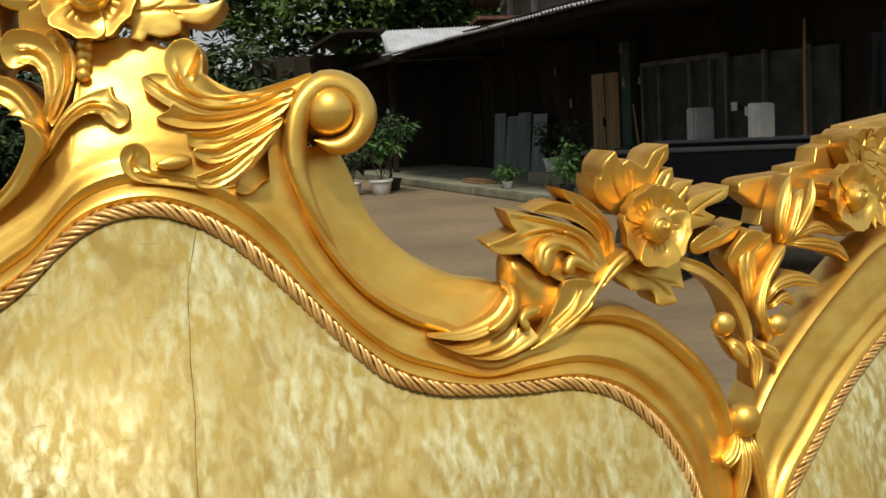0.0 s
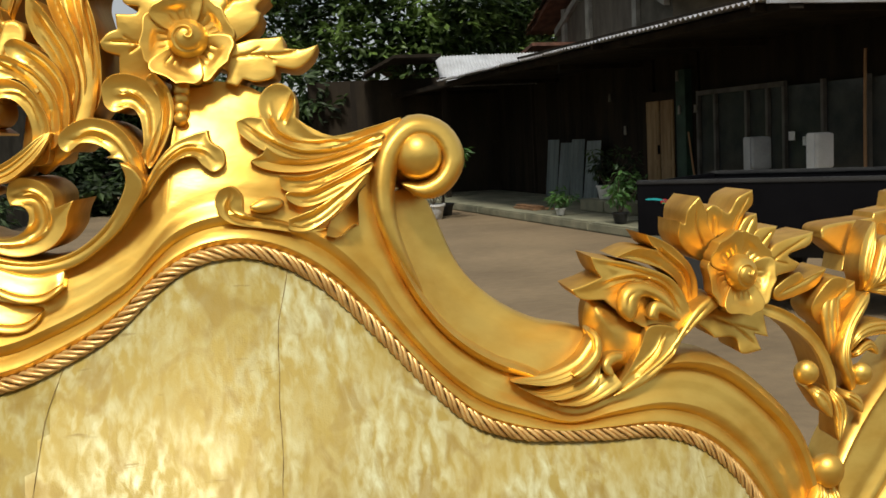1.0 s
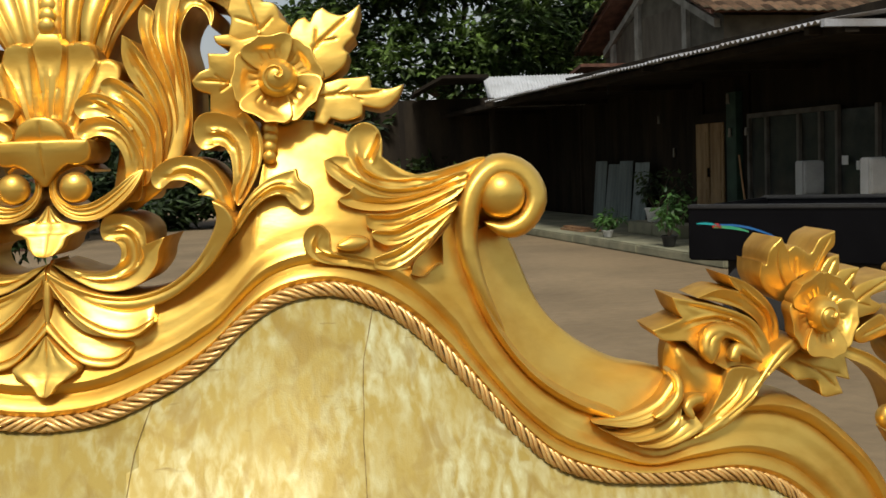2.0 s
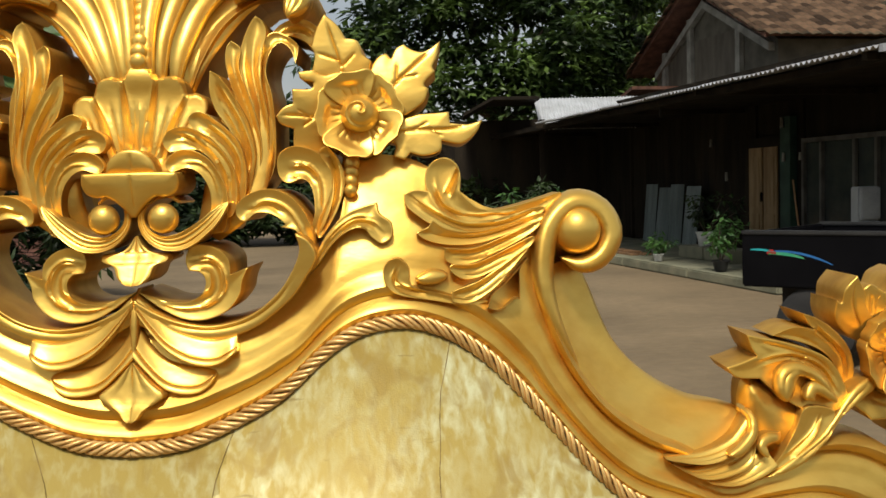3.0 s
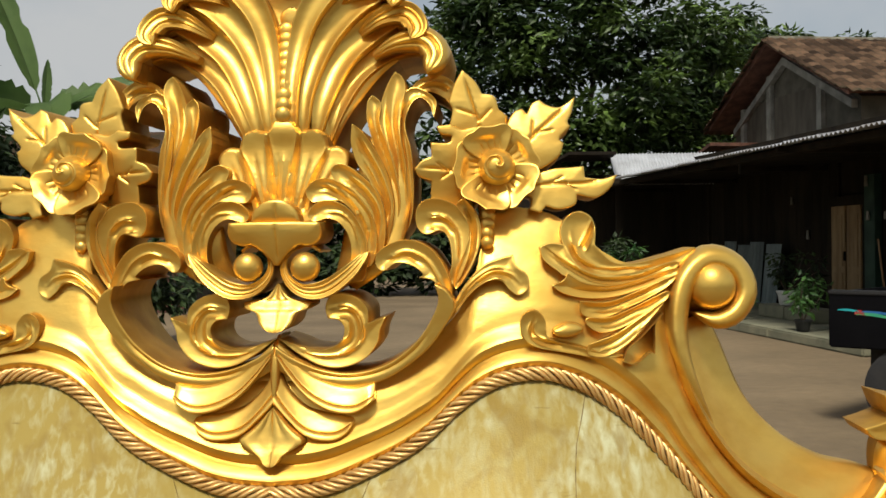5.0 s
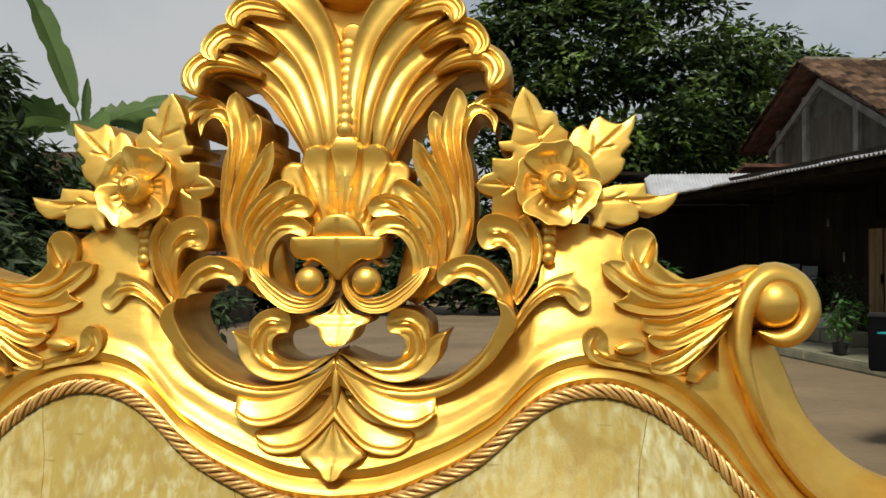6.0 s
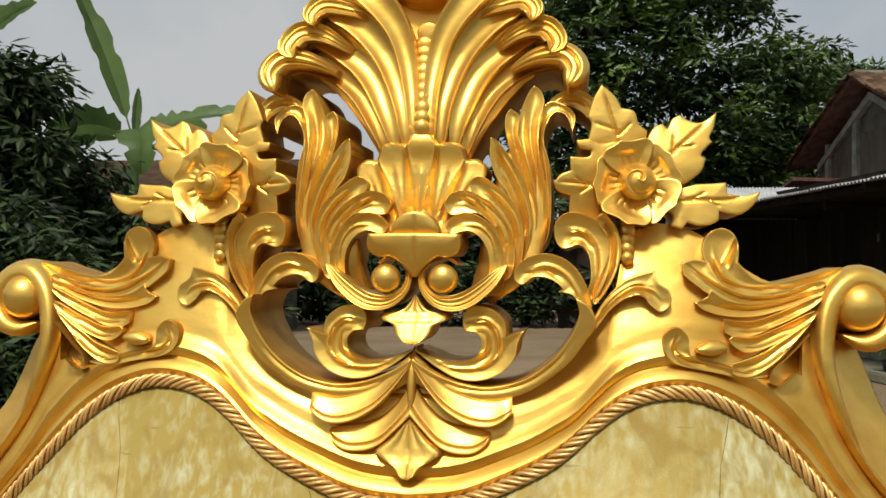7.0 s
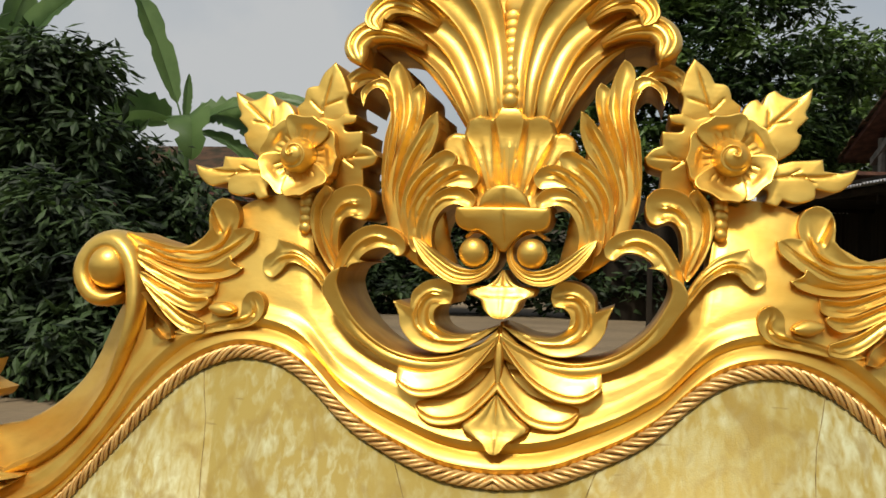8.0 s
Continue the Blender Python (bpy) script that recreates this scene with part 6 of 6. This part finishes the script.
def tree(place, height, trunk_r, clumps, label, seed, leaf=0.28, mat=LEAF, per=190, tier=1.0):
    rng = random.Random(seed)
    t = thing("tree", place, label, "tree")
    p = Vector(place)
    bm = bmesh.new()
    fork = p + Vector((0, 0, height * 0.4))
    limb(bm, p, fork, trunk_r, trunk_r * 0.65, 10, 0.1)
    for c, spread, _ in clumps:
        limb(bm, fork - Vector((0, 0, 0.2)), Vector(c), trunk_r * 0.45, 0.03, 7, 0.3 * rng.uniform(-1, 1))
    keep(part("trunk", bm, BARK, None), t)
    # every clump breaks into flat tiers of leaves, lit from above, with dark gaps between
    centres = []
    for c, spread, count in clumps:
        for _ in range(int(count * (0.52 if tier > 1.2 else 1))):
            d = Vector((rng.gauss(0, 1), rng.gauss(0, 1), rng.gauss(0, 1))).normalized() * rng.random() ** 0.35
            q = Vector(c) + Vector((d.x * spread[0], d.y * spread[1], d.z * spread[2]))
            k = rng.uniform(0.6, 1.25) * tier
            centres.append((q, (0.60 * k, 0.60 * k, (0.12 if tier > 0.8 else 0.28) * k), per // 10 + int(rng.random() * per / 10)))
    keep(leaves_mesh("crown", centres, leaf, rng, mat, None, droop=0.15 if tier > 0.8 else 0.35, slim=0.45 if tier > 0.8 else 0.34), t)
    return t


tree((2.2, 29.5, 0), 8, 0.26, [((-1.4, 29, 5.4), (1.9, 1.6, 1.6), 80), ((1.0, 28.5, 7.0), (2.2, 1.6, 1.8), 110), ((3.4, 28.5, 5.8), (2.2, 1.6, 1.9), 110), ((5.2, 29, 5.0), (1.8, 1.4, 1.7), 85), ((3.0, 29, 8.8), (2.6, 1.6, 1.4), 95), ((0.8, 28.6, 4.2), (2.4, 1.4, 1.2), 85), ((5.3, 28.8, 7.2), (1.3, 1.3, 1.1), 50), ((-0.5, 28.7, 7.6), (1.1, 1.2, 1.0), 60), ((0.4, 28.7, 9.0), (1.8, 1.2, 0.8), 75), ((3.6, 28.8, 3.8), (2.0, 1.2, 0.9), 55)],
     "broad leafy green tree behind the sheds", 11, leaf=0.29, per=460, tier=1.55)
tree((9.0, 36, 0), 8, 0.25, [((8.2, 36, 6.6), (1.8, 1.6, 2.0), 80), ((9.3, 36, 7.7), (1.0, 1.2, 1.0), 50), ((10.2, 36, 7.3), (1.2, 1.4, 0.9), 50), ((12.2, 36, 7.4), (1.3, 1.4, 0.9), 45), ((6.6, 36, 5.2), (1.8, 1.6, 1.8), 50)], "distant green tree beyond the tiled roof", 12, leaf=0.34, per=260)
tree((-3.6, 26.5, 0), 6, 0.2, [((-3.6, 26, 2.6), (1.8, 1.2, 1.4), 70), ((-1.2, 25.5, 2.2), (1.6, 1.2, 1.3), 60), ((-5.6, 26, 2.0), (1.8, 1.2, 1.5), 70), ((-8.0, 25, 2.2), (1.8, 1.2, 1.6), 60), ((-2.2, 25, 0.9), (2.0, 0.8, 0.8), 70), ((-5.6, 24.5, 0.8), (2.2, 0.8, 0.8), 70), ((0.6, 25.2, 0.9), (1.6, 0.8, 0.8), 50)], "low dark trees closing the end of the yard", 13, mat=LEAF_DARK, per=300)
tree((-6.4, 9.6, 0), 4.2, 0.13, [((-6.4, 9.3, 3.15), (0.75, 0.6, 0.55), 90), ((-5.9, 9.3, 2.85), (0.6, 0.6, 0.75), 90), ((-6.6, 9.4, 1.9), (1.0, 0.7, 0.9), 80), ((-5.7, 9.0, 1.3), (0.95, 0.7, 0.8), 80), ((-7.3, 9.6, 2.8), (0.9, 0.8, 1.0), 60), ((-5.0, 9.4, 0.8), (0.7, 0.6, 0.6), 50), ((-5.4, 8.6, 0.5), (0.9, 0.6, 0.5), 60), ((-6.6, 8.4, 0.6), (0.9, 0.6, 0.6), 60), ((-4.7, 8.0, 0.35), (0.8, 0.5, 0.4), 50), ((-4.0, 8.6, 0.3), (0.6, 0.5, 0.35), 40), ((-5.6, 8.4, 1.2), (1.0, 0.6, 0.8), 80), ((-4.7, 8.7, 0.9), (0.7, 0.6, 0.6), 60), ((-6.2, 8.0, 0.5), (1.0, 0.5, 0.5), 70), ((-5.9, 10.4, 2.3), (0.7, 0.5, 0.5), 50), ((-5.2, 10.6, 1.7), (0.8, 0.5, 0.6), 60)],
     "dense dark green fruit tree at the edge of the yard", 14, leaf=0.185, mat=LEAF_DARK, per=250, tier=0.62)
tree((-6.9, 12.8, 0), 3, 0.12, [((-8.4, 12.6, 1.3), (1.6, 0.9, 1.1), 70), ((-6.6, 12.2, 1.0), (1.3, 0.8, 0.9), 70), ((-4.9, 12.6, 0.8), (0.9, 0.7, 0.7), 50)], "shadowed shrub under the banana plants", 15, leaf=0.18, mat=LEAF_DARK, per=260, tier=0.7)


def banana(place, blades, label, stem_h, seed):
    t = thing("banana_plant", place, label, "banana plant")
    rng = random.Random(seed)
    p = Vector(place)
    bm = bmesh.new()
    limb(bm, p, p + Vector((0.05, 0, stem_h)), 0.12, 0.06, 12, 0.04)
    keep(part("stem", bm, BANANA, None), t)
    for az, rise, length, wide, sag, twist in blades:
        out = Vector((math.cos(radians(az)), math.sin(radians(az)), 0))
        flat = Vector((-out.y, out.x, 0))
        rows, n = [], 26
        q = p + Vector((0.05, 0, stem_h - 0.15))
        ang = radians(rise)
        for i in range(n):
            s = i / (n - 1)
            q = q + (out * math.cos(ang) + Vector((0, 0, math.sin(ang)))) * length / n
            ang -= radians(1.9 + 1.4 * s) * sag
            lift = (-out * math.sin(ang) + Vector((0, 0, math.cos(ang))))
            tw = radians(twist)
            across, up = flat * math.cos(tw) + lift * math.sin(tw), lift * math.cos(tw) - flat * math.sin(tw)
            w = 0.012 if s < 0.16 else wide * (math.sin(math.pi * min(1, (s - 0.12) / 0.88) ** 0.8) ** 0.6) * (1 - 0.4 * rng.random() * (rng.random() > 0.6)) + 0.006
            rows.append([q + across * w * a + up * (abs(a) * w * 0.32 - 0.004) for a in (-1, -0.5, -0.06)] + [q + up * 0.0 - up * 0.012] + [q + across * w * a + up * (abs(a) * w * 0.32 - 0.004) for a in (0.06, 0.5, 1)])
        bm = grid_mesh(rows, loop=False)
        bmesh.ops.solidify(bm, geom=bm.faces, thickness=0.004)
        keep(part("leaf_blade", bm, BANANA, None), t)
    return t


banana((-5.55, 11.6, 0), [(180, 73, 2.4, 0.16, 0.2, 84), (4, 34, 1.9, 0.17, 0.9, 38), (90, 88, 0.75, 0.07, 0.2, 60), (186, 30, 1.5, 0.17, 1.7, 50), (-60, 40, 1.3, 0.27, 2.4, 25), (20, 50, 1.2, 0.26, 2.2, 55), (230, 40, 1.5, 0.26, 2.0, 45), (10, -5, 1.2, 0.16, 0.9, 30)], "tall green banana plant with arching leaves", 3.05, 3)
banana((-7.75, 10.9, 0), [(80, 84, 2.2, 0.26, 0.5, 80), (-10, 72, 2.1, 0.26, 0.9, 70), (200, 60, 1.5, 0.22, 1.0, 60)], "banana plant behind the fruit tree", 3.2, 5)

# brick wall at the yard's edge
brick_wall = tagged(new("wall_brick"), "rough unplastered red brick wall with grey mortar", "wall", kind="structure")
brick_me = bpy.data.meshes.new("brick")
bm = box(bmesh.new(), (-0.105, -0.05, -0.03), (0.105, 0.05, 0.03), None, 0.006)
bmesh.ops.recalc_face_normals(bm, faces=bm.faces)
bm.to_mesh(brick_me)
bm.free()
brick_me.materials.append(BRICK)
boxed("mortar_core", (-15.8, 19.02, 0), (-6.2, 19.10, 2.72), MORTAR, brick_wall)
jb = random.Random(9)
bv, bf = [], []
for r in range(39):
    for c in range(43):
        x = -15.7 + 0.222 * c + (0.11 if r % 2 else 0)
        m = pose(x, 19.0 + 0.006 * jb.random(), 0.035 + 0.07 * r, 0, 0, 1.5 * (jb.random() - 0.5))
        if r >= 24 and 20 <= c < 40:
            o = new("brick", brick_me)
            o.parent = brick_wall
            o.matrix_basis = m
        else:
            k = len(bv)
            bv += [m @ v.co for v in brick_me.vertices]
            bf += [[k + i for i in p.vertices] for p in brick_me.polygons]
BRICK_STUFF = material("rough_red_brick_far", (0.15, 0.065, 0.042), 0.9, 0, (0.09, 0.045, 0.034), scale=3, bump=0.4, bump_scale=40, island=0.3)
tagged(raw("lower_bricks", bv, bf, BRICK_STUFF, brick_wall), kind="stuff")

outhouse = tagged(new("outhouse"), "low grey outhouse with a brown tile roof behind the brick wall", "outhouse")
boxed("wall", (-11.0, 20.0, 0), (-6.4, 22.4, 3.05), OLD_PLASTER, outhouse)
part("roof", grid_mesh([[(x, 19.6, 3.00 + 0.03 * math.sin(9 * x)), (x, 22.0, 3.85), (x, 22.0, 3.78), (x, 19.6, 2.93)] for x in np.linspace(-11.3, -6.1, 60)]), TILE_STUFF, outhouse, smooth=False)

# ---- things on the veranda ----
def leaning_sheet(s, wide, high, seed):
    rng = random.Random(seed)
    rows = []
    n = 25
    tilt = 0.09 + 0.04 * rng.random()
    for i in range(n):
        x = s + wide * i / (n - 1)
        dw = 0.012 * math.cos(2 * math.pi * i / 6)
        rows.append([yard(x, 2.30 + dw, 0.108), yard(x, 2.30 + tilt + dw, high), yard(x, 2.306 + tilt + dw, high), yard(x, 2.306 + dw, 0.108)])
    ob = part("metal_sheet", grid_mesh(rows), GREY_SHEET, None)
    return tagged(ob, "weathered grey corrugated sheet leaning on the shed wall", "metal sheet", group="leaning sheets")


for k, (s, w, h) in enumerate(((6.05, 0.62, 1.22), (6.72, 0.60, 1.26), (7.36, 0.60, 1.20), (7.98, 0.58, 1.27))):
    leaning_sheet(s, w, h, k)


def cabinet(name, s0, s1, w0, w1, high, mat, label, category):
    t = thing(name, yard((s0 + s1) / 2, (w0 + w1) / 2, 0.106), label, category)
    keep(shed_box("body", s0, s1, w0, w1, 0.108, high, mat, None, bevel=0.015), t)
    keep(shed_box("door", s0 - 0.045, s0 - 0.003, w0 + 0.005, w1 - 0.005, 0.16, high * 0.64, mat, None, bevel=0.012), t)
    keep(shed_box("upper_door", s0 - 0.045, s0 - 0.003, w0 + 0.005, w1 - 0.005, high * 0.66, high - 0.01, mat, None, bevel=0.012), t)
    keep(shed_box("handle", s0 - 0.075, s0 - 0.05, w0 + 0.04, w0 + 0.06, high * 0.45, high * 0.6, STEEL, None, bevel=0.004), t)
    return t


cabinet("refrigerator", -1.2, -1.02, 1.78, 2.02, 1.22, WHITE_PAINT, "small off-white refrigerator on the veranda", "refrigerator")
cabinet("metal_cabinet", -0.2, -0.02, 1.56, 1.84, 1.20, GREY_PAINT, "grey enamel cabinet on the veranda", "cabinet")


def pot_plant(s, w, z, r, h, pot_mat, leafy, label, seed, leaf=0.10, mat=LEAF_POT, tall=0.5):
    p = yard(s, w, z)
    t = thing("potted_plant", p, label, "potted plant", group="pots along the kerb")
    prof = [(r * 0.68, 0), (r * 0.74, 0.01), (r * 0.95, h * 0.85), (r * 1.06, h * 0.86), (r * 1.06, h), (r * 0.93, h), (r * 0.90, h * 0.9)]
    rows = [[p + Vector((a * math.cos(q), a * math.sin(q), b + 0.002)) for q in [2 * math.pi * k / 20 for k in range(20)]] for a, b in prof]
    keep(part("pot", grid_mesh(rows), pot_mat, None), t)
    rows = [[p + Vector((a * math.cos(q), a * math.sin(q), b)) for q in [2 * math.pi * k / 20 for k in range(20)]] for a, b in ((r * 0.88, h * 0.86), (r * 0.88, h * 0.905), (r * 0.4, h * 0.93))]
    keep(part("soil", grid_mesh(rows), SOIL, None), t)
    rng = random.Random(seed)
    bm = bmesh.new()
    centres = []
    for _ in range(leafy):
        tip = p + Vector((rng.gauss(0, tall * 0.30), rng.gauss(0, tall * 0.30), h + tall * rng.uniform(0.45, 1.0)))
        limb(bm, p + Vector((0, 0, h * 0.9)), tip, 0.008, 0.004, 5, 0.03)
        centres.append((tip, (0.12, 0.12, 0.10), 26))
        centres.append((p.lerp(tip, 0.65) + Vector((0, 0, h * 0.4)), (0.10, 0.10, 0.10), 14))
    keep(part("stem", bm, BARK, None), t)
    keep(leaves_mesh("foliage", centres, leaf, rng, mat, None), t)
    return t


pot_plant(1.05, 0.33, 0.108, 0.11, 0.15, PLASTIC_BLACK, 7, "bushy green plant in a black plastic pot", 1, tall=0.55)
for s0 in (2.1, 3.0):
    tagged(shed_box("step_block", s0, s0 + 0.88, 1.0, 1.42, 0.108, 0.30, CONCRETE, None, bevel=0.015), "low concrete step block on the veranda slab", "block", group="step blocks")
pot_plant(3.3, 1.2, 0.302, 0.15, 0.22, POT_WHITE, 7, "leafy plant in a white pot on a step block", 2, tall=0.6, mat=LEAF_DARK)
pot_plant(3.15, 0.34, 0.108, 0.08, 0.11, POT_WHITE, 4, "small plant in a white pot by the kerb", 3, tall=0.3)
pot_plant(5.6, -1.0, 0.0, 0.20, 0.26, POT_WHITE, 9, "large leafy plant in a white pot on the earth", 4, tall=1.0, leaf=0.14)
pot_plant(5.9, -1.45, 0.0, 0.18, 0.24, POT_WHITE, 8, "leafy plant in a white pot on the earth", 5, tall=0.8, leaf=0.14, mat=LEAF_DARK)
pot_plant(6.3, -0.6, 0.0, 0.18, 0.22, PLASTIC_BLACK, 8, "dark leafy plant in a black pot", 6, tall=1.2, leaf=0.15, mat=LEAF_DARK)

# loose timber on the veranda
OLD_PLANK = material("orange_brown_plank", (0.30, 0.17, 0.08), 0.8, 0, (0.20, 0.11, 0.05), scale=6, bump=0.3, stretch=(1, 1, 0.3), per_object=0.2)
for k, (s0, w0, z0) in enumerate(((4.5, 0.42, 0.108), (4.45, 0.62, 0.108), (4.6, 0.50, 0.142))):
    tagged(shed_box("loose_plank", s0, s0 + 0.95, w0, w0 + 0.16, z0, z0 + 0.032, OLD_PLANK, None, bevel=0.004), "loose orange-brown plank lying on the veranda slab", "plank", group="loose planks")


def stick(s0, w0, s1, w1, z1, r, label):
    bm = bmesh.new()
    limb(bm, yard(s0, w0, 0.108), yard(s1, w1, z1), r, r * 0.8, 8, 0.01)
    return tagged(part("wooden_pole", bm, OLD_PLANK, None), label, "pole")


stick(-1.12, 2.56, -1.12, 2.56, 2.2, 0.022, "thin pale wooden pole standing under the veranda roof")
stick(2.0, 2.11, 2.0, 1.94, 1.30, 0.016, "thin wooden stick leaning by the doorway")

# ---- pickup truck ----
CORNER, LONG, WIDE = Vector((2.43, 6.63, 0)), Vector((0.754, -0.656, 0)), Vector((0.656, 0.754, 0))
TRUCK = Matrix(((LONG.x, WIDE.x, 0, CORNER.x), (LONG.y, WIDE.y, 0, CORNER.y), (0, 0, 1, 0), (0, 0, 0, 1)))
truck = thing("pickup_truck", CORNER + LONG * 1.5 + WIDE * 0.75, "black pickup truck with a coloured stripe parked in the yard", "truck")


def truck_box(name, lo, hi, mat, bevel=0.01, parent=None):
    ob = part(name, box(bmesh.new(), lo, hi, TRUCK, bevel), mat, None)
    return keep(ob, truck)


truck_box("bed_floor", (0.04, 0.04, 0.56), (1.92, 1.46, 0.60), TRUCK_BLACK)
truck_box("side_panel", (0, 0, 0.56), (1.92, 0.045, 0.95), TRUCK_BLACK, 0.012)
truck_box("side_panel", (0, 1.455, 0.56), (1.92, 1.5, 0.95), TRUCK_BLACK, 0.012)
truck_box("tailgate", (0, 0.05, 0.56), (0.045, 1.45, 0.95), TRUCK_BLACK, 0.012)
truck_box("headboard_panel", (1.88, 0.05, 0.61), (1.92, 1.45, 1.0), TRUCK_BLACK, 0.012)
truck_box("top_rail", (0.0, -0.012, 0.935), (1.92, 0.06, 0.965), PLASTIC_BLACK, 0.008)
truck_box("top_rail", (0.0, 1.44, 0.935), (1.92, 1.512, 0.965), PLASTIC_BLACK, 0.008)
truck_box("chassis", (0.15, 0.35, 0.38), (3.3, 1.15, 0.54), RUBBER, 0.01)
truck_box("cab", (1.98, 0.02, 0.50), (3.3, 1.48, 1.10), TRUCK_BLACK, 0.05)
truck_box("cab_top", (2.0, 0.10, 1.10), (3.0, 1.40, 1.72), TRUCK_BLACK, 0.07)
truck_box("cab_window", (1.985, 0.25, 1.20), (1.998, 1.25, 1.58), GLASS, 0.004)
truck_box("side_window", (2.15, 0.088, 1.18), (2.85, 0.098, 1.60), GLASS, 0.003)
for lx, ly in ((0.52, 0.02), (0.52, 1.30), (2.75, 0.02), (2.75, 1.30)):
    c = CORNER + LONG * lx + WIDE * (ly + 0.09) + Vector((0, 0, 0.29))
    rows = [[c + (LONG * math.cos(q) + Vector((0, 0, 1)) * math.sin(q)) * r + WIDE * o for q in [2 * math.pi * k / 32 for k in range(32)]] for r, o in ((0.17, -0.085), (0.25, -0.092), (0.282, -0.075), (0.288, -0.05), (0.288, 0.05), (0.282, 0.075), (0.25, 0.092), (0.17, 0.085))]
    tyre = keep(part("tyre", grid_mesh(rows), RUBBER, None), truck)
    rows = [[c + (LONG * math.cos(q) + Vector((0, 0, 1)) * math.sin(q)) * r + WIDE * o for q in [2 * math.pi * k / 32 for k in range(32)]] for r, o in ((0.172, -0.07), (0.16, -0.085), (0.14, -0.05), (0.07, -0.045), (0.05, -0.07), (0.02, -0.072))]
    keep(part("rim", grid_mesh(rows), STEEL, None), truck)
for name, q0, q1, z0, z1, rise, mat in (("blue_stripe", 0.24, 0.66, 0.815, 0.832, -0.085, DECAL_BLUE), ("turquoise_stripe", 0.07, 0.24, 0.822, 0.838, -0.012, DECAL_TURQUOISE), ("green_stripe", 0.20, 0.46, 0.796, 0.818, -0.028, DECAL_GREEN), ("red_mark", 0.19, 0.26, 0.800, 0.832, -0.006, DECAL_RED)):
    bm = bmesh.new()
    rows = []
    for i in range(13):
        s = i / 12
        q, w = q0 + (q1 - q0) * s, (z1 - z0) * math.sin(math.pi * (0.06 + 0.9 * s)) ** 0.5
        zc = z0 + rise * s * s
        rows.append([CORNER + LONG * q + WIDE * o + Vector((0, 0, z)) for o, z in ((-0.0025, zc), (-0.0025, zc + w), (-0.001, zc + w), (-0.001, zc))])
    bm.free()
    keep(part(name, grid_mesh(rows), mat, None, "painted stripe"), truck)

# plain boundary walls that close the yard beyond the view
for nm, lo, hi in (("wall_back", (-14, -6.2, 0), (14, -6, 1.9)), ("wall_east", (14, -6, 0), (14.2, 10, 1.9)), ("wall_west", (-14.2, -6, 0), (-14, 40, 2.6)), ("wall_far", (-14, 40, 0), (24, 40.2, 3.0))):
    tagged(boxed(nm, lo, hi, OLD_PLASTER), "plain grey plastered boundary wall", "wall", kind="structure")
